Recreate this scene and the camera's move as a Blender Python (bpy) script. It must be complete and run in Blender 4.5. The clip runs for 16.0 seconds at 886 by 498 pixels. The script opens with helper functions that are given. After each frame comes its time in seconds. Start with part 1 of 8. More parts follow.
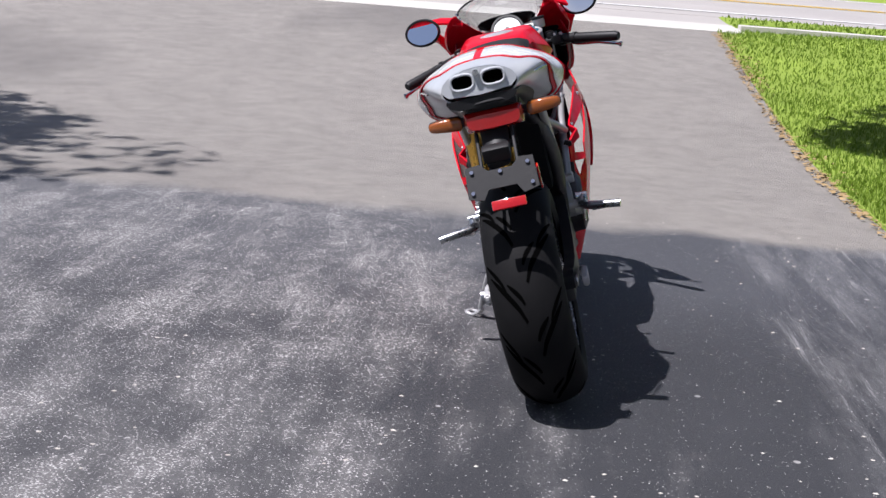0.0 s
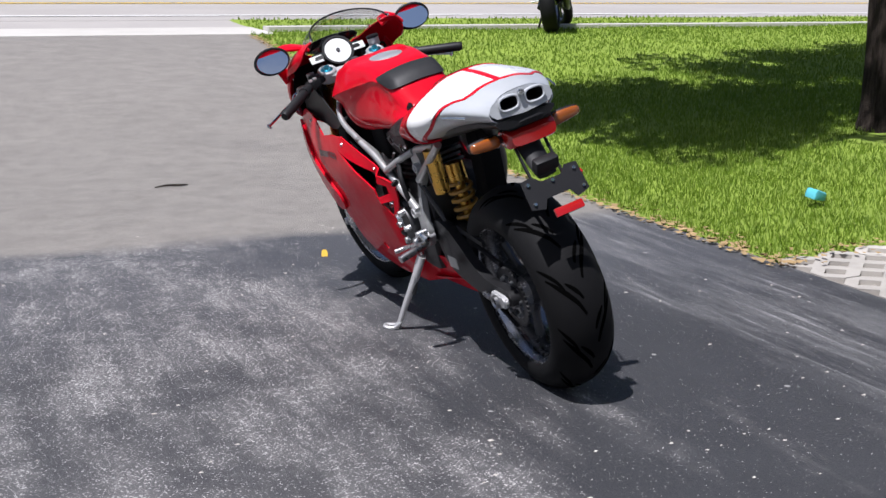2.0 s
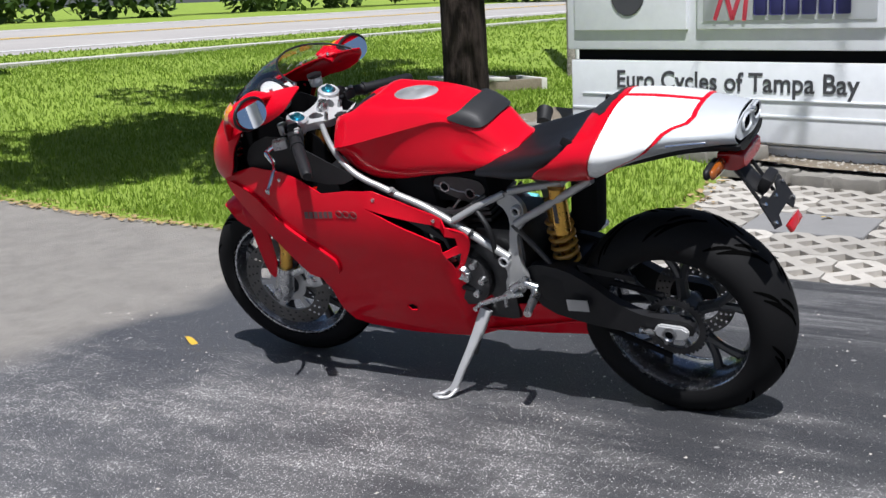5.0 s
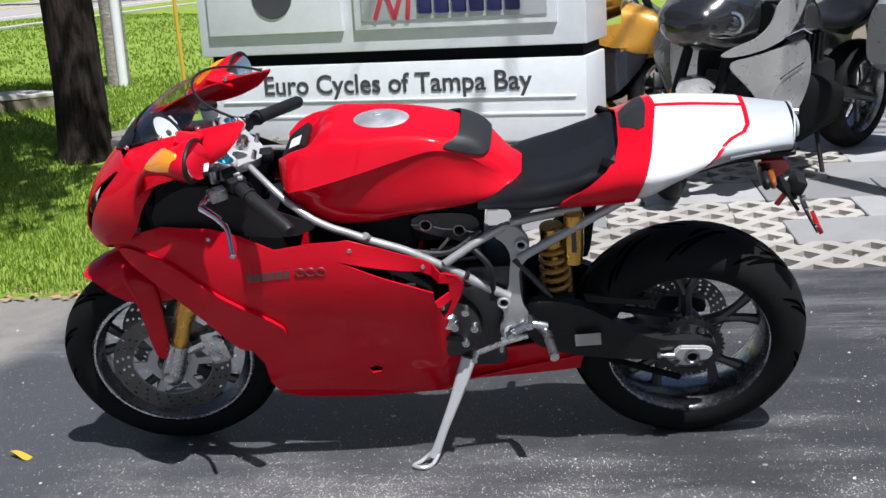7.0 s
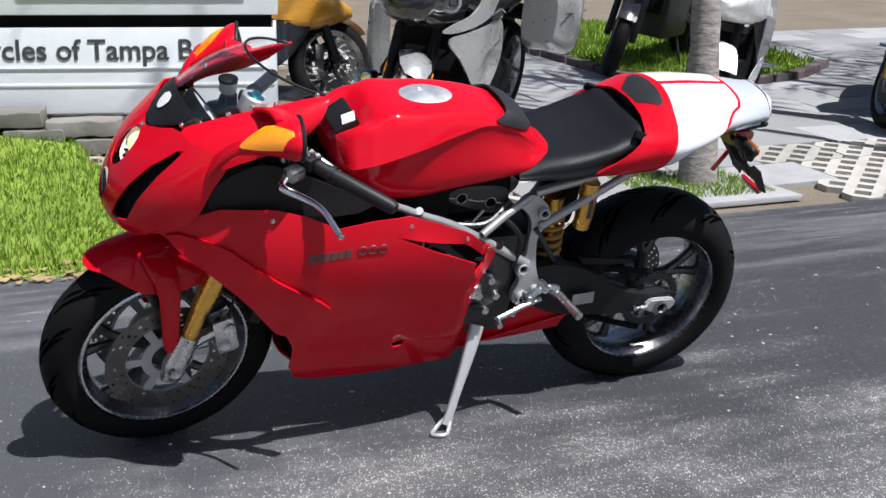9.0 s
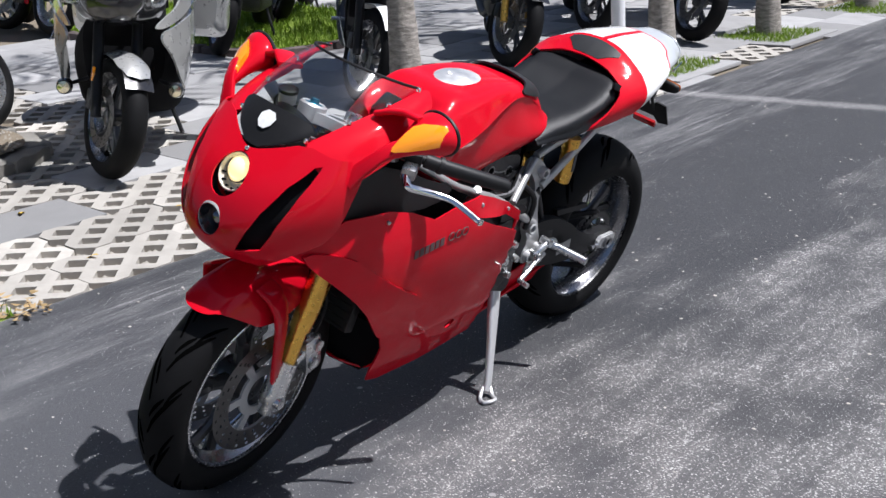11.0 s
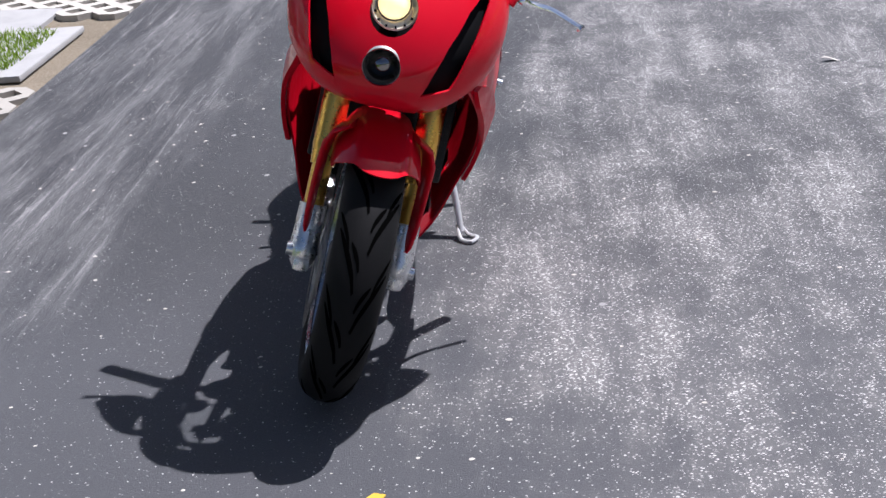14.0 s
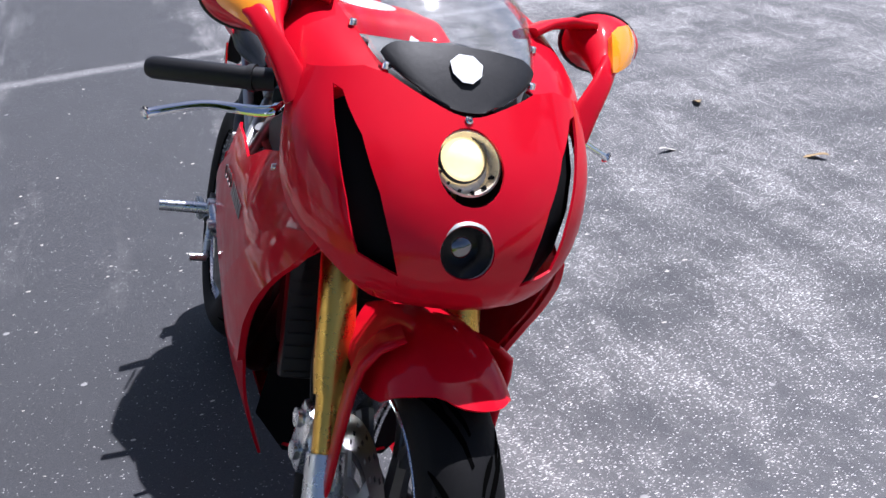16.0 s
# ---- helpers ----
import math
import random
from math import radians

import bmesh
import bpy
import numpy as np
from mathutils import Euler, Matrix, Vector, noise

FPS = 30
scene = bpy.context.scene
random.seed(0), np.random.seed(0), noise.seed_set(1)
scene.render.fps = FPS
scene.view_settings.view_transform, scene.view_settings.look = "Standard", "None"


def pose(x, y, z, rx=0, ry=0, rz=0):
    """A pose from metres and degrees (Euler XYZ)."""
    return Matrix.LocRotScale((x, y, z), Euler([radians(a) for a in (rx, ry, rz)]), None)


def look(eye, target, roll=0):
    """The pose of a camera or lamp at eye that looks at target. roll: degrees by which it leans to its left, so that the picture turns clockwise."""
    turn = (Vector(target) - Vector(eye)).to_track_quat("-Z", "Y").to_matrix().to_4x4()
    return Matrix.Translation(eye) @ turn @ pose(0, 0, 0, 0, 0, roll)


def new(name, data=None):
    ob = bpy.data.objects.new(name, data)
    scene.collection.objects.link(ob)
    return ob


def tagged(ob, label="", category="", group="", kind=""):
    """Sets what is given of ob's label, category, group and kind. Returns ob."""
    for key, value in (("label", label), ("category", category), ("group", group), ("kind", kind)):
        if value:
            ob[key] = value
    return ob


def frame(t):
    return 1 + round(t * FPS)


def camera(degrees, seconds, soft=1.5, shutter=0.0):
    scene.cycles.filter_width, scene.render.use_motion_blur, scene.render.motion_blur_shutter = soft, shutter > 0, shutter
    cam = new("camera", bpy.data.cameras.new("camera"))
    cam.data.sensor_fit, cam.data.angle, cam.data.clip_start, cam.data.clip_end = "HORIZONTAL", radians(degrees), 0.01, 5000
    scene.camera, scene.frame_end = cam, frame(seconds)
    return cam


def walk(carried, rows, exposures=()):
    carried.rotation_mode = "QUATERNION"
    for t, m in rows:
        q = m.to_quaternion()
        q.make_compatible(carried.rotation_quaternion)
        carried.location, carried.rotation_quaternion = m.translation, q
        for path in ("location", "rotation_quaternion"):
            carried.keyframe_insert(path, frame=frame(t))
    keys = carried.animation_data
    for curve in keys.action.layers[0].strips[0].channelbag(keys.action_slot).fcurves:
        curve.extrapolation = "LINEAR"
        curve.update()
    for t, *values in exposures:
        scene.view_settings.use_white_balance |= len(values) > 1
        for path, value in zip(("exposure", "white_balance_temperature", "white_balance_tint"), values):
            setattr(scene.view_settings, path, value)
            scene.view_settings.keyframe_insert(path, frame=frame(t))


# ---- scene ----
from mathutils import geometry

cam = camera(40.0, 16.0)
SUN, SKY, STOPS = 5.0, 0.050, 0.52

PATH = [
    (0, (-0.083, -3.211, 1.171), (-0.234, -1.274, 0.698), 4.3),
    (0.5, (-0.477, -3.266, 1.171), (-0.437, -1.323, 0.699), 0.7),
    (1, (-0.914, -3.26, 1.163), (-0.576, -1.334, 0.745), 0.1),
    (1.5, (-1.302, -3.181, 1.156), (-0.724, -1.311, 0.745), 0.2),
    (2, (-1.682, -3.084, 1.18), (-0.921, -1.286, 0.745), 0.5),
    (2.5, (-2.096, -2.965, 1.191), (-1.124, -1.27, 0.761), -1.0),
    (3, (-2.407, -2.719, 1.166), (-1.261, -1.141, 0.725), -0.9),
    (3.5, (-2.697, -2.419, 1.169), (-1.406, -0.96, 0.717), -1.3),
    (4, (-2.946, -2.045, 1.197), (-1.503, -0.731, 0.758), -2.3),
    (4.5, (-3.103, -1.626, 1.201), (-1.555, -0.43, 0.785), -3.5),
    (5, (-3.247, -1.221, 1.201), (-1.597, -0.166, 0.793), -2.3),
    (5.2, (-3.281, -1.057, 1.214), (-1.57, -0.112, 0.793), -2.4),
    (7.3, (-3.243, 0.54, 1.304), (-1.3, 0.647, 0.842), -2.5),
    (7.5, (-3.242, 0.691, 1.316), (-1.298, 0.732, 0.848), -1.9),
    (8, (-3.235, 1.089, 1.333), (-1.315, 0.856, 0.824), -3.7),
    (8.2, (-3.229, 1.233, 1.338), (-1.33, 0.896, 0.811), -1.2),
    (10.3, (-2.625, 2.724, 1.407), (-1.089, 1.58, 0.831), -4.2),
    (10.5, (-2.538, 2.833, 1.418), (-1.044, 1.639, 0.833), -2.6),
    (11, (-2.289, 3.106, 1.443), (-1.017, 1.684, 0.843), -3.9),
    (11.5, (-2.041, 3.299, 1.448), (-0.906, 1.772, 0.829), -0.5),
    (12, (-1.704, 3.439, 1.452), (-0.698, 1.839, 0.798), -2.7),
    (12.5, (-1.404, 3.595, 1.444), (-0.681, 1.865, 0.746), -5.4),
    (13, (-1.126, 3.689, 1.432), (-0.552, 1.924, 0.687), -4.0),
    (13.5, (-0.814, 3.715, 1.406), (-0.362, 1.918, 0.655), -4.7),
    (14, (-0.525, 3.718, 1.377), (-0.328, 1.912, 0.539), -5.7),
    (14.5, (-0.307, 3.609, 1.343), (-0.342, 1.803, 0.484), -4.4),
    (15, (-0.109, 3.39, 1.29), (-0.219, 1.567, 0.474), -5.6),
    (15.5, (0.058, 3.134, 1.298), (-0.218, 1.327, 0.487), -7.7),
    (16, (0.159, 2.911, 1.333), (-0.277, 1.111, 0.578), -6.4),
]

walk(cam, [(t, look(eye, target, roll)) for t, eye, target, roll in PATH], [(0, STOPS + 0.04, 5900, 18), (2.5, STOPS - 0.09, 5850, 15), (5, STOPS - 0.07, 5850, 12), (8, STOPS, 5820, 12), (10.5, STOPS + 0.06, 5850, 13), (13, STOPS + 0.16, 5800, 16), (15, STOPS + 0.36, 5700, 18), (16, STOPS + 0.42, 5600, 18)])

# ---------- world, sun ----------
world = bpy.data.worlds.new("sky")
scene.world = world
world.use_nodes = True
wn = world.node_tree.nodes
sky = wn.new("ShaderNodeTexSky")
sky.sky_type = "NISHITA"
sky.sun_disc = False
SUN_TO = Vector((-0.46, -0.29, 1.0)).normalized()
sky.sun_elevation = math.asin(SUN_TO.z)
sky.sun_rotation = math.atan2(SUN_TO.x, SUN_TO.y)
sky.air_density, sky.dust_density, sky.ozone_density = 0.85, 1.6, 0.4
wn["Background"].inputs["Strength"].default_value = SKY
# fair-weather clouds over the blue
wl = world.node_tree.links
wc, wm, wt, wr, wb_, ws, wx = (wn.new("ShaderNode" + k) for k in ("TexCoord", "Mapping", "TexNoise", "ValToRGB", "RGBToBW", "Math", "Mix"))
wm.inputs["Scale"].default_value = (1.0, 1.0, 2.2)
wt.inputs["Scale"].default_value, wt.inputs["Detail"].default_value, wt.inputs["Roughness"].default_value = 2.1, 7, 0.58
wr.color_ramp.elements[0].position, wr.color_ramp.elements[1].position = 0.54, 0.66
ws.operation = "MULTIPLY"
ws.inputs[1].default_value = 2.0
wx.data_type = "RGBA"
wl.new(wc.outputs["Generated"], wm.inputs[0])
wl.new(wm.outputs[0], wt.inputs["Vector"])
wl.new(wt.outputs["Fac"], wr.inputs[0])
wl.new(sky.outputs[0], wb_.inputs[0])
wl.new(wb_.outputs[0], ws.inputs[0])
wl.new(wr.outputs[0], wx.inputs[0])
wl.new(sky.outputs[0], wx.inputs[6])
wl.new(ws.outputs[0], wx.inputs[7])
wl.new(wx.outputs[2], wn["Background"].inputs["Color"])
sun_data = bpy.data.lights.new("sun", "SUN")
sun_data.energy, sun_data.angle, sun_data.color = SUN, radians(0.55), (1.0, 0.95, 0.87)
sun_ob = new("sun", sun_data)
sun_ob.matrix_world = look(SUN_TO * 40, (0, 0, 0))


# ---------- materials ----------
class Nodes:
    """A small builder for node materials."""

    def __init__(self, name):
        self.mat = bpy.data.materials.new(name)
        self.mat.use_nodes = True
        self.t = self.mat.node_tree
        self.b = self.t.nodes["Principled BSDF"]
        self.coord = None

    def n(self, kind, **props):
        node = self.t.nodes.new("ShaderNode" + kind)
        for k, v in props.items():
            if k == "blend_type":
                node.blend_type = v
            elif k == "operation":
                node.operation = v
            elif k == "data_type":
                node.data_type = v
            elif k == "feature":
                node.feature = v
            elif k == "noise_type":
                node.noise_type = v
        return node

    def link(self, a, b):
        self.t.links.new(a, b)

    def pos(self, sx=1, sy=1, sz=1, rot=0):
        if self.coord is None:
            self.coord = self.n("TexCoord")
        m = self.n("Mapping")
        m.inputs["Scale"].default_value = (sx, sy, sz)
        m.inputs["Rotation"].default_value = (0, 0, rot)
        self.link(self.coord.outputs["Object"], m.inputs["Vector"])
        return m.outputs[0]

    def noise(self, scale, detail=4, rough=0.6, at=None):
        x = self.n("TexNoise")
        x.inputs["Scale"].default_value, x.inputs["Detail"].default_value, x.inputs["Roughness"].default_value = scale, detail, rough
        self.link(at or self.pos(), x.inputs["Vector"])
        return x.outputs["Fac"]

    def voro(self, scale, at=None, feature="F1", out="Distance"):
        x = self.n("TexVoronoi", feature=feature)
        x.inputs["Scale"].default_value = scale
        self.link(at or self.pos(), x.inputs["Vector"])
        return x.outputs[out]

    def ramp(self, fac, stops):
        r = self.n("ValToRGB")
        el = r.color_ramp.elements
        while len(el) < len(stops):
            el.new(0.5)
        for e, (p, c) in zip(el, stops):
            e.position = p
            e.color = (c, c, c, 1) if isinstance(c, (int, float)) else (*c, 1)
        self.link(fac, r.inputs[0])
        return r.outputs[0]

    def mix(self, fac, a, b, blend="MIX"):
        m = self.n("Mix", data_type="RGBA", blend_type=blend)
        for sock, v in ((m.inputs[0], fac), (m.inputs[6], a), (m.inputs[7], b)):
            if isinstance(v, (int, float)):
                sock.default_value = v if sock == m.inputs[0] else (v, v, v, 1)
            elif isinstance(v, tuple):
                sock.default_value = (*v, 1)
            else:
                self.link(v, sock)
        return m.outputs[2]

    def math(self, op, a, b=0.0):
        m = self.n("Math", operation=op)
        for sock, v in ((m.inputs[0], a), (m.inputs[1], b)):
            if isinstance(v, (int, float)):
                sock.default_value = v
            else:
                self.link(v, sock)
        return m.outputs[0]

    def set(self, **values):
        names = {"color": "Base Color", "rough": "Roughness", "metal": "Metallic", "coat": "Coat Weight", "coat_rough": "Coat Roughness", "spec": "Specular IOR Level", "trans": "Transmission Weight", "ior": "IOR", "emit": "Emission Color", "emit_strength": "Emission Strength", "sheen": "Sheen Weight", "subsurf": "Subsurface Weight"}
        for k, v in values.items():
            sock = self.b.inputs[names[k]]
            if isinstance(v, tuple):
                sock.default_value = (*v, 1)
            elif isinstance(v, (int, float)):
                sock.default_value = v
            else:
                self.link(v, sock)
        return self

    def bump(self, height, strength=0.3, distance=0.01):
        b = self.n("Bump")
        b.inputs["Strength"].default_value, b.inputs["Distance"].default_value = strength, distance
        self.link(height, b.inputs["Height"])
        self.link(b.outputs[0], self.b.inputs["Normal"])
        return self


def paint(name, color, rough=0.25, coat=0.8, metal=0.0, dirt=0.06, spec=0.5, coat_rough=0.04):
    m = Nodes(name)
    f = m.noise(9, 5, 0.65)
    dark = tuple(c * (1 - 2.2 * dirt) for c in color)
    lite = tuple(min(1, c * (1 + dirt) + dirt * 0.08) for c in color)
    m.set(color=m.mix(f, dark, lite), rough=m.ramp(m.noise(23, 4), [(0.3, rough * 0.8), (0.75, rough * 1.35)]), coat=coat, coat_rough=coat_rough, metal=metal, spec=spec)
    return m.mat


def metal(name, color, rough=0.3, grain=60):
    m = Nodes(name)
    f = m.noise(grain, 5, 0.7)
    g = m.noise(7, 3)
    m.set(color=m.mix(g, tuple(c * 0.75 for c in color), tuple(min(1, c * 1.1) for c in color)), rough=m.ramp(f, [(0.25, rough * 0.7), (0.8, rough * 1.4)]), metal=1.0)
    m.bump(f, 0.05, 0.002)
    return m.mat


def dull(name, color, rough=0.6, grain=40, bump=0.15, var=0.25, spec=0.4):
    m = Nodes(name)
    f = m.noise(grain, 6, 0.7)
    g = m.noise(grain / 9, 3)
    c = m.mix(g, tuple(c * (1 - var) for c in color), tuple(min(1, c * (1 + var)) for c in color))
    m.set(color=m.mix(m.math("MULTIPLY", f, 0.35), c, tuple(min(1, c * 1.6 + 0.0015) for c in color)), rough=rough, spec=spec)
    m.bump(f, bump, 0.004)
    return m.mat


def lens(name, color, rough=0.12, emit=0.0):
    m = Nodes(name)
    r = m.voro(90)
    m.set(color=color, rough=rough, coat=1.0, coat_rough=0.03, subsurf=0.0)
    m.bump(r, 0.12, 0.002)
    if emit:
        m.set(emit=color, emit_strength=emit)
    return m.mat


def clear(name, tint, gloss_rough=0.02):
    m = bpy.data.materials.new(name)
    m.use_nodes = True
    t = m.node_tree
    t.nodes.remove(t.nodes["Principled BSDF"])
    tr, gl, mx, lw, pw, sc = (t.nodes.new("ShaderNode" + k) for k in ("BsdfTransparent", "BsdfGlossy", "MixShader", "LayerWeight", "Math", "Math"))
    tr.inputs[0].default_value = (*tint, 1)
    gl.inputs["Roughness"].default_value = gloss_rough
    lw.inputs[0].default_value = 0.5
    pw.operation, sc.operation = "POWER", "MULTIPLY_ADD"
    pw.inputs[1].default_value = 3.0
    sc.inputs[1].default_value, sc.inputs[2].default_value = 0.45, 0.060
    t.links.new(lw.outputs["Facing"], pw.inputs[0])
    t.links.new(pw.outputs[0], sc.inputs[0])
    t.links.new(sc.outputs[0], mx.inputs[0])
    t.links.new(tr.outputs[0], mx.inputs[1])
    t.links.new(gl.outputs[0], mx.inputs[2])
    t.links.new(mx.outputs[0], t.nodes["Material Output"].inputs["Surface"])
    return m


M = {}
M["red"] = paint("red_paint", (0.56, 0.0014, 0.013), 0.5, 0.5, dirt=0.04, spec=0.02, coat_rough=0.05)
M["white"] = paint("white_paint", (0.82, 0.82, 0.81), 0.25, 0.7, dirt=0.03)
M["tailgrey"] = paint("silver_grey_paint", (0.50, 0.52, 0.54), 0.35, 0.5, metal=0.15, dirt=0.03)
M["silver"] = paint("silver_paint", (0.46, 0.46, 0.45), 0.3, 0.8, metal=0.5, dirt=0.03)
M["gold_paint"] = paint("gold_paint", (0.62, 0.30, 0.03), 0.3, 0.8, metal=0.3)
M["blackpaint"] = paint("black_paint", (0.012, 0.012, 0.014), 0.2, 0.8, dirt=0.1)
M["black"] = dull("black_plastic", (0.009, 0.009, 0.010), 0.5, 90, 0.1, spec=0.3)
M["pad"] = dull("grey_rubber_pad", (0.020, 0.0205, 0.022), 0.5, 140, 0.1, spec=0.25)
# near-black of sooty and dark parts, and of shade put behind openings
M["void"] = dull("soot_and_shade_black", (0.006, 0.006, 0.007), 0.85, 60, 0.1, spec=0.1)
M["seat"] = dull("black_seat_vinyl", (0.007, 0.0075, 0.009), 0.42, 320, 0.25, spec=0.26)
M["rubber"] = dull("tyre_rubber", (0.0072, 0.0072, 0.0076), 0.64, 120, 0.12, spec=0.11)
# rubber darkened to near black: stands for the shade down in the grooves
M["groove"] = dull("tyre_groove_shade", (0.0015, 0.0015, 0.0015), 0.95, 60, 0.1, spec=0.0)
M["alu"] = metal("bare_aluminium", (0.70, 0.71, 0.72), 0.28)
M["chrome"] = metal("chrome", (0.85, 0.85, 0.86), 0.07)
M["frame"] = paint("frame_silver", (0.46, 0.46, 0.455), 0.36, 0.2, metal=0.55, dirt=0.12)
M["graphite"] = paint("graphite_wheel_paint", (0.075, 0.076, 0.08), 0.32, 0.4, metal=0.6, dirt=0.12)
M["rimlip"] = metal("machined_rim_lip", (0.34, 0.34, 0.35), 0.24)
M["lip"] = metal("polished_rim_edge", (0.80, 0.80, 0.81), 0.25)
M["cap"] = paint("brushed_aluminium_cap", (0.80, 0.80, 0.80), 0.40, 0.0, metal=0.85, dirt=0.03)
M["cast"] = paint("pale_cast_aluminium", (0.56, 0.56, 0.56), 0.4, 0.2, metal=0.45, dirt=0.1)
M["amber"] = lens("amber_lens", (0.26, 0.068, 0.008), 0.15)
M["swing"] = dull("dark_grey_castings", (0.011, 0.011, 0.012), 0.42, 120, 0.1, spec=0.3)
M["engine"] = metal("engine_castings", (0.085, 0.085, 0.088), 0.46)
M["bolthead"] = metal("worn_steel_bolt", (0.42, 0.42, 0.43), 0.30)
M["gold"] = metal("gold_anodised", (0.80, 0.48, 0.10), 0.3)
M["spring"] = paint("ochre_spring", (0.42, 0.22, 0.03), 0.4, 0.4)
M["disc"] = metal("brake_disc_steel", (0.34, 0.33, 0.32), 0.36)
M["blue"] = metal("blue_anodised", (0.10, 0.50, 0.66), 0.3)
# a weak glow is added to these unlit orange lenses and fork reflectors
M["orange"] = lens("orange_lens_with_glow", (0.90, 0.30, 0.006), 0.1, 0.06)
M["redlens"] = lens("red_lens", (0.36, 0.006, 0.006), 0.1)
M["badge"] = paint("grey_badge_print", (0.11, 0.060, 0.062), 0.4, 0.3, metal=0.3, dirt=0.1)
M["mirror"] = paint("mirror_glass", (0.86, 0.88, 0.90), 0.012, 0.0, metal=1.0, dirt=0.01)
M["dial"] = paint("white_dial", (0.8, 0.8, 0.78), 0.5, 0.2, dirt=0.02)
M["screen"] = clear("windscreen_plastic", (0.97, 0.98, 0.98), 0.06)
M["glass"] = clear("lamp_glass", (0.95, 0.94, 0.90))
M["reflector"] = metal("lamp_reflector", (0.92, 0.84, 0.62), 0.18)
M["mirror_dark"] = metal("dark_projector_glass", (0.20, 0.20, 0.21), 0.06)
M["bowl"] = paint("lamp_bowl", (0.74, 0.70, 0.60), 0.3, 0.5, metal=0.2, dirt=0.03)
M["lamplit"] = lens("lit_lamp_glass", (0.85, 0.66, 0.30), 0.15, 0.9)
M["signwhite"] = paint("sign_panel_white", (0.74, 0.76, 0.78), 0.45, 0.1, dirt=0.07)
M["ink"] = dull("dark_sign_ink", (0.05, 0.05, 0.055), 0.5, 60, 0.02)
M["inkblue"] = dull("navy_sign_ink", (0.02, 0.02, 0.08), 0.5, 60, 0.02)
M["inkred"] = dull("red_sign_ink", (0.4, 0.04, 0.06), 0.5, 60, 0.02)
M["leafdry"] = dull("dry_leaf", (0.30, 0.21, 0.10), 0.8, 60, 0.2, 0.5)
M["leafyel"] = dull("yellow_leaf", (0.46, 0.30, 0.03), 0.7, 60, 0.1)
M["pebble"] = dull("pale_pebble", (0.5, 0.47, 0.42), 0.8, 60, 0.2, 0.4)
M["grit"] = dull("dusty_grit", (0.27, 0.25, 0.22), 0.85, 60, 0.2, 0.4)
M["bluebit"] = dull("pale_blue_wrapper", (0.10, 0.42, 0.50), 0.5, 60, 0.1)
M["polewhite"] = paint("white_pole_paint", (0.72, 0.72, 0.73), 0.5, 0.1)


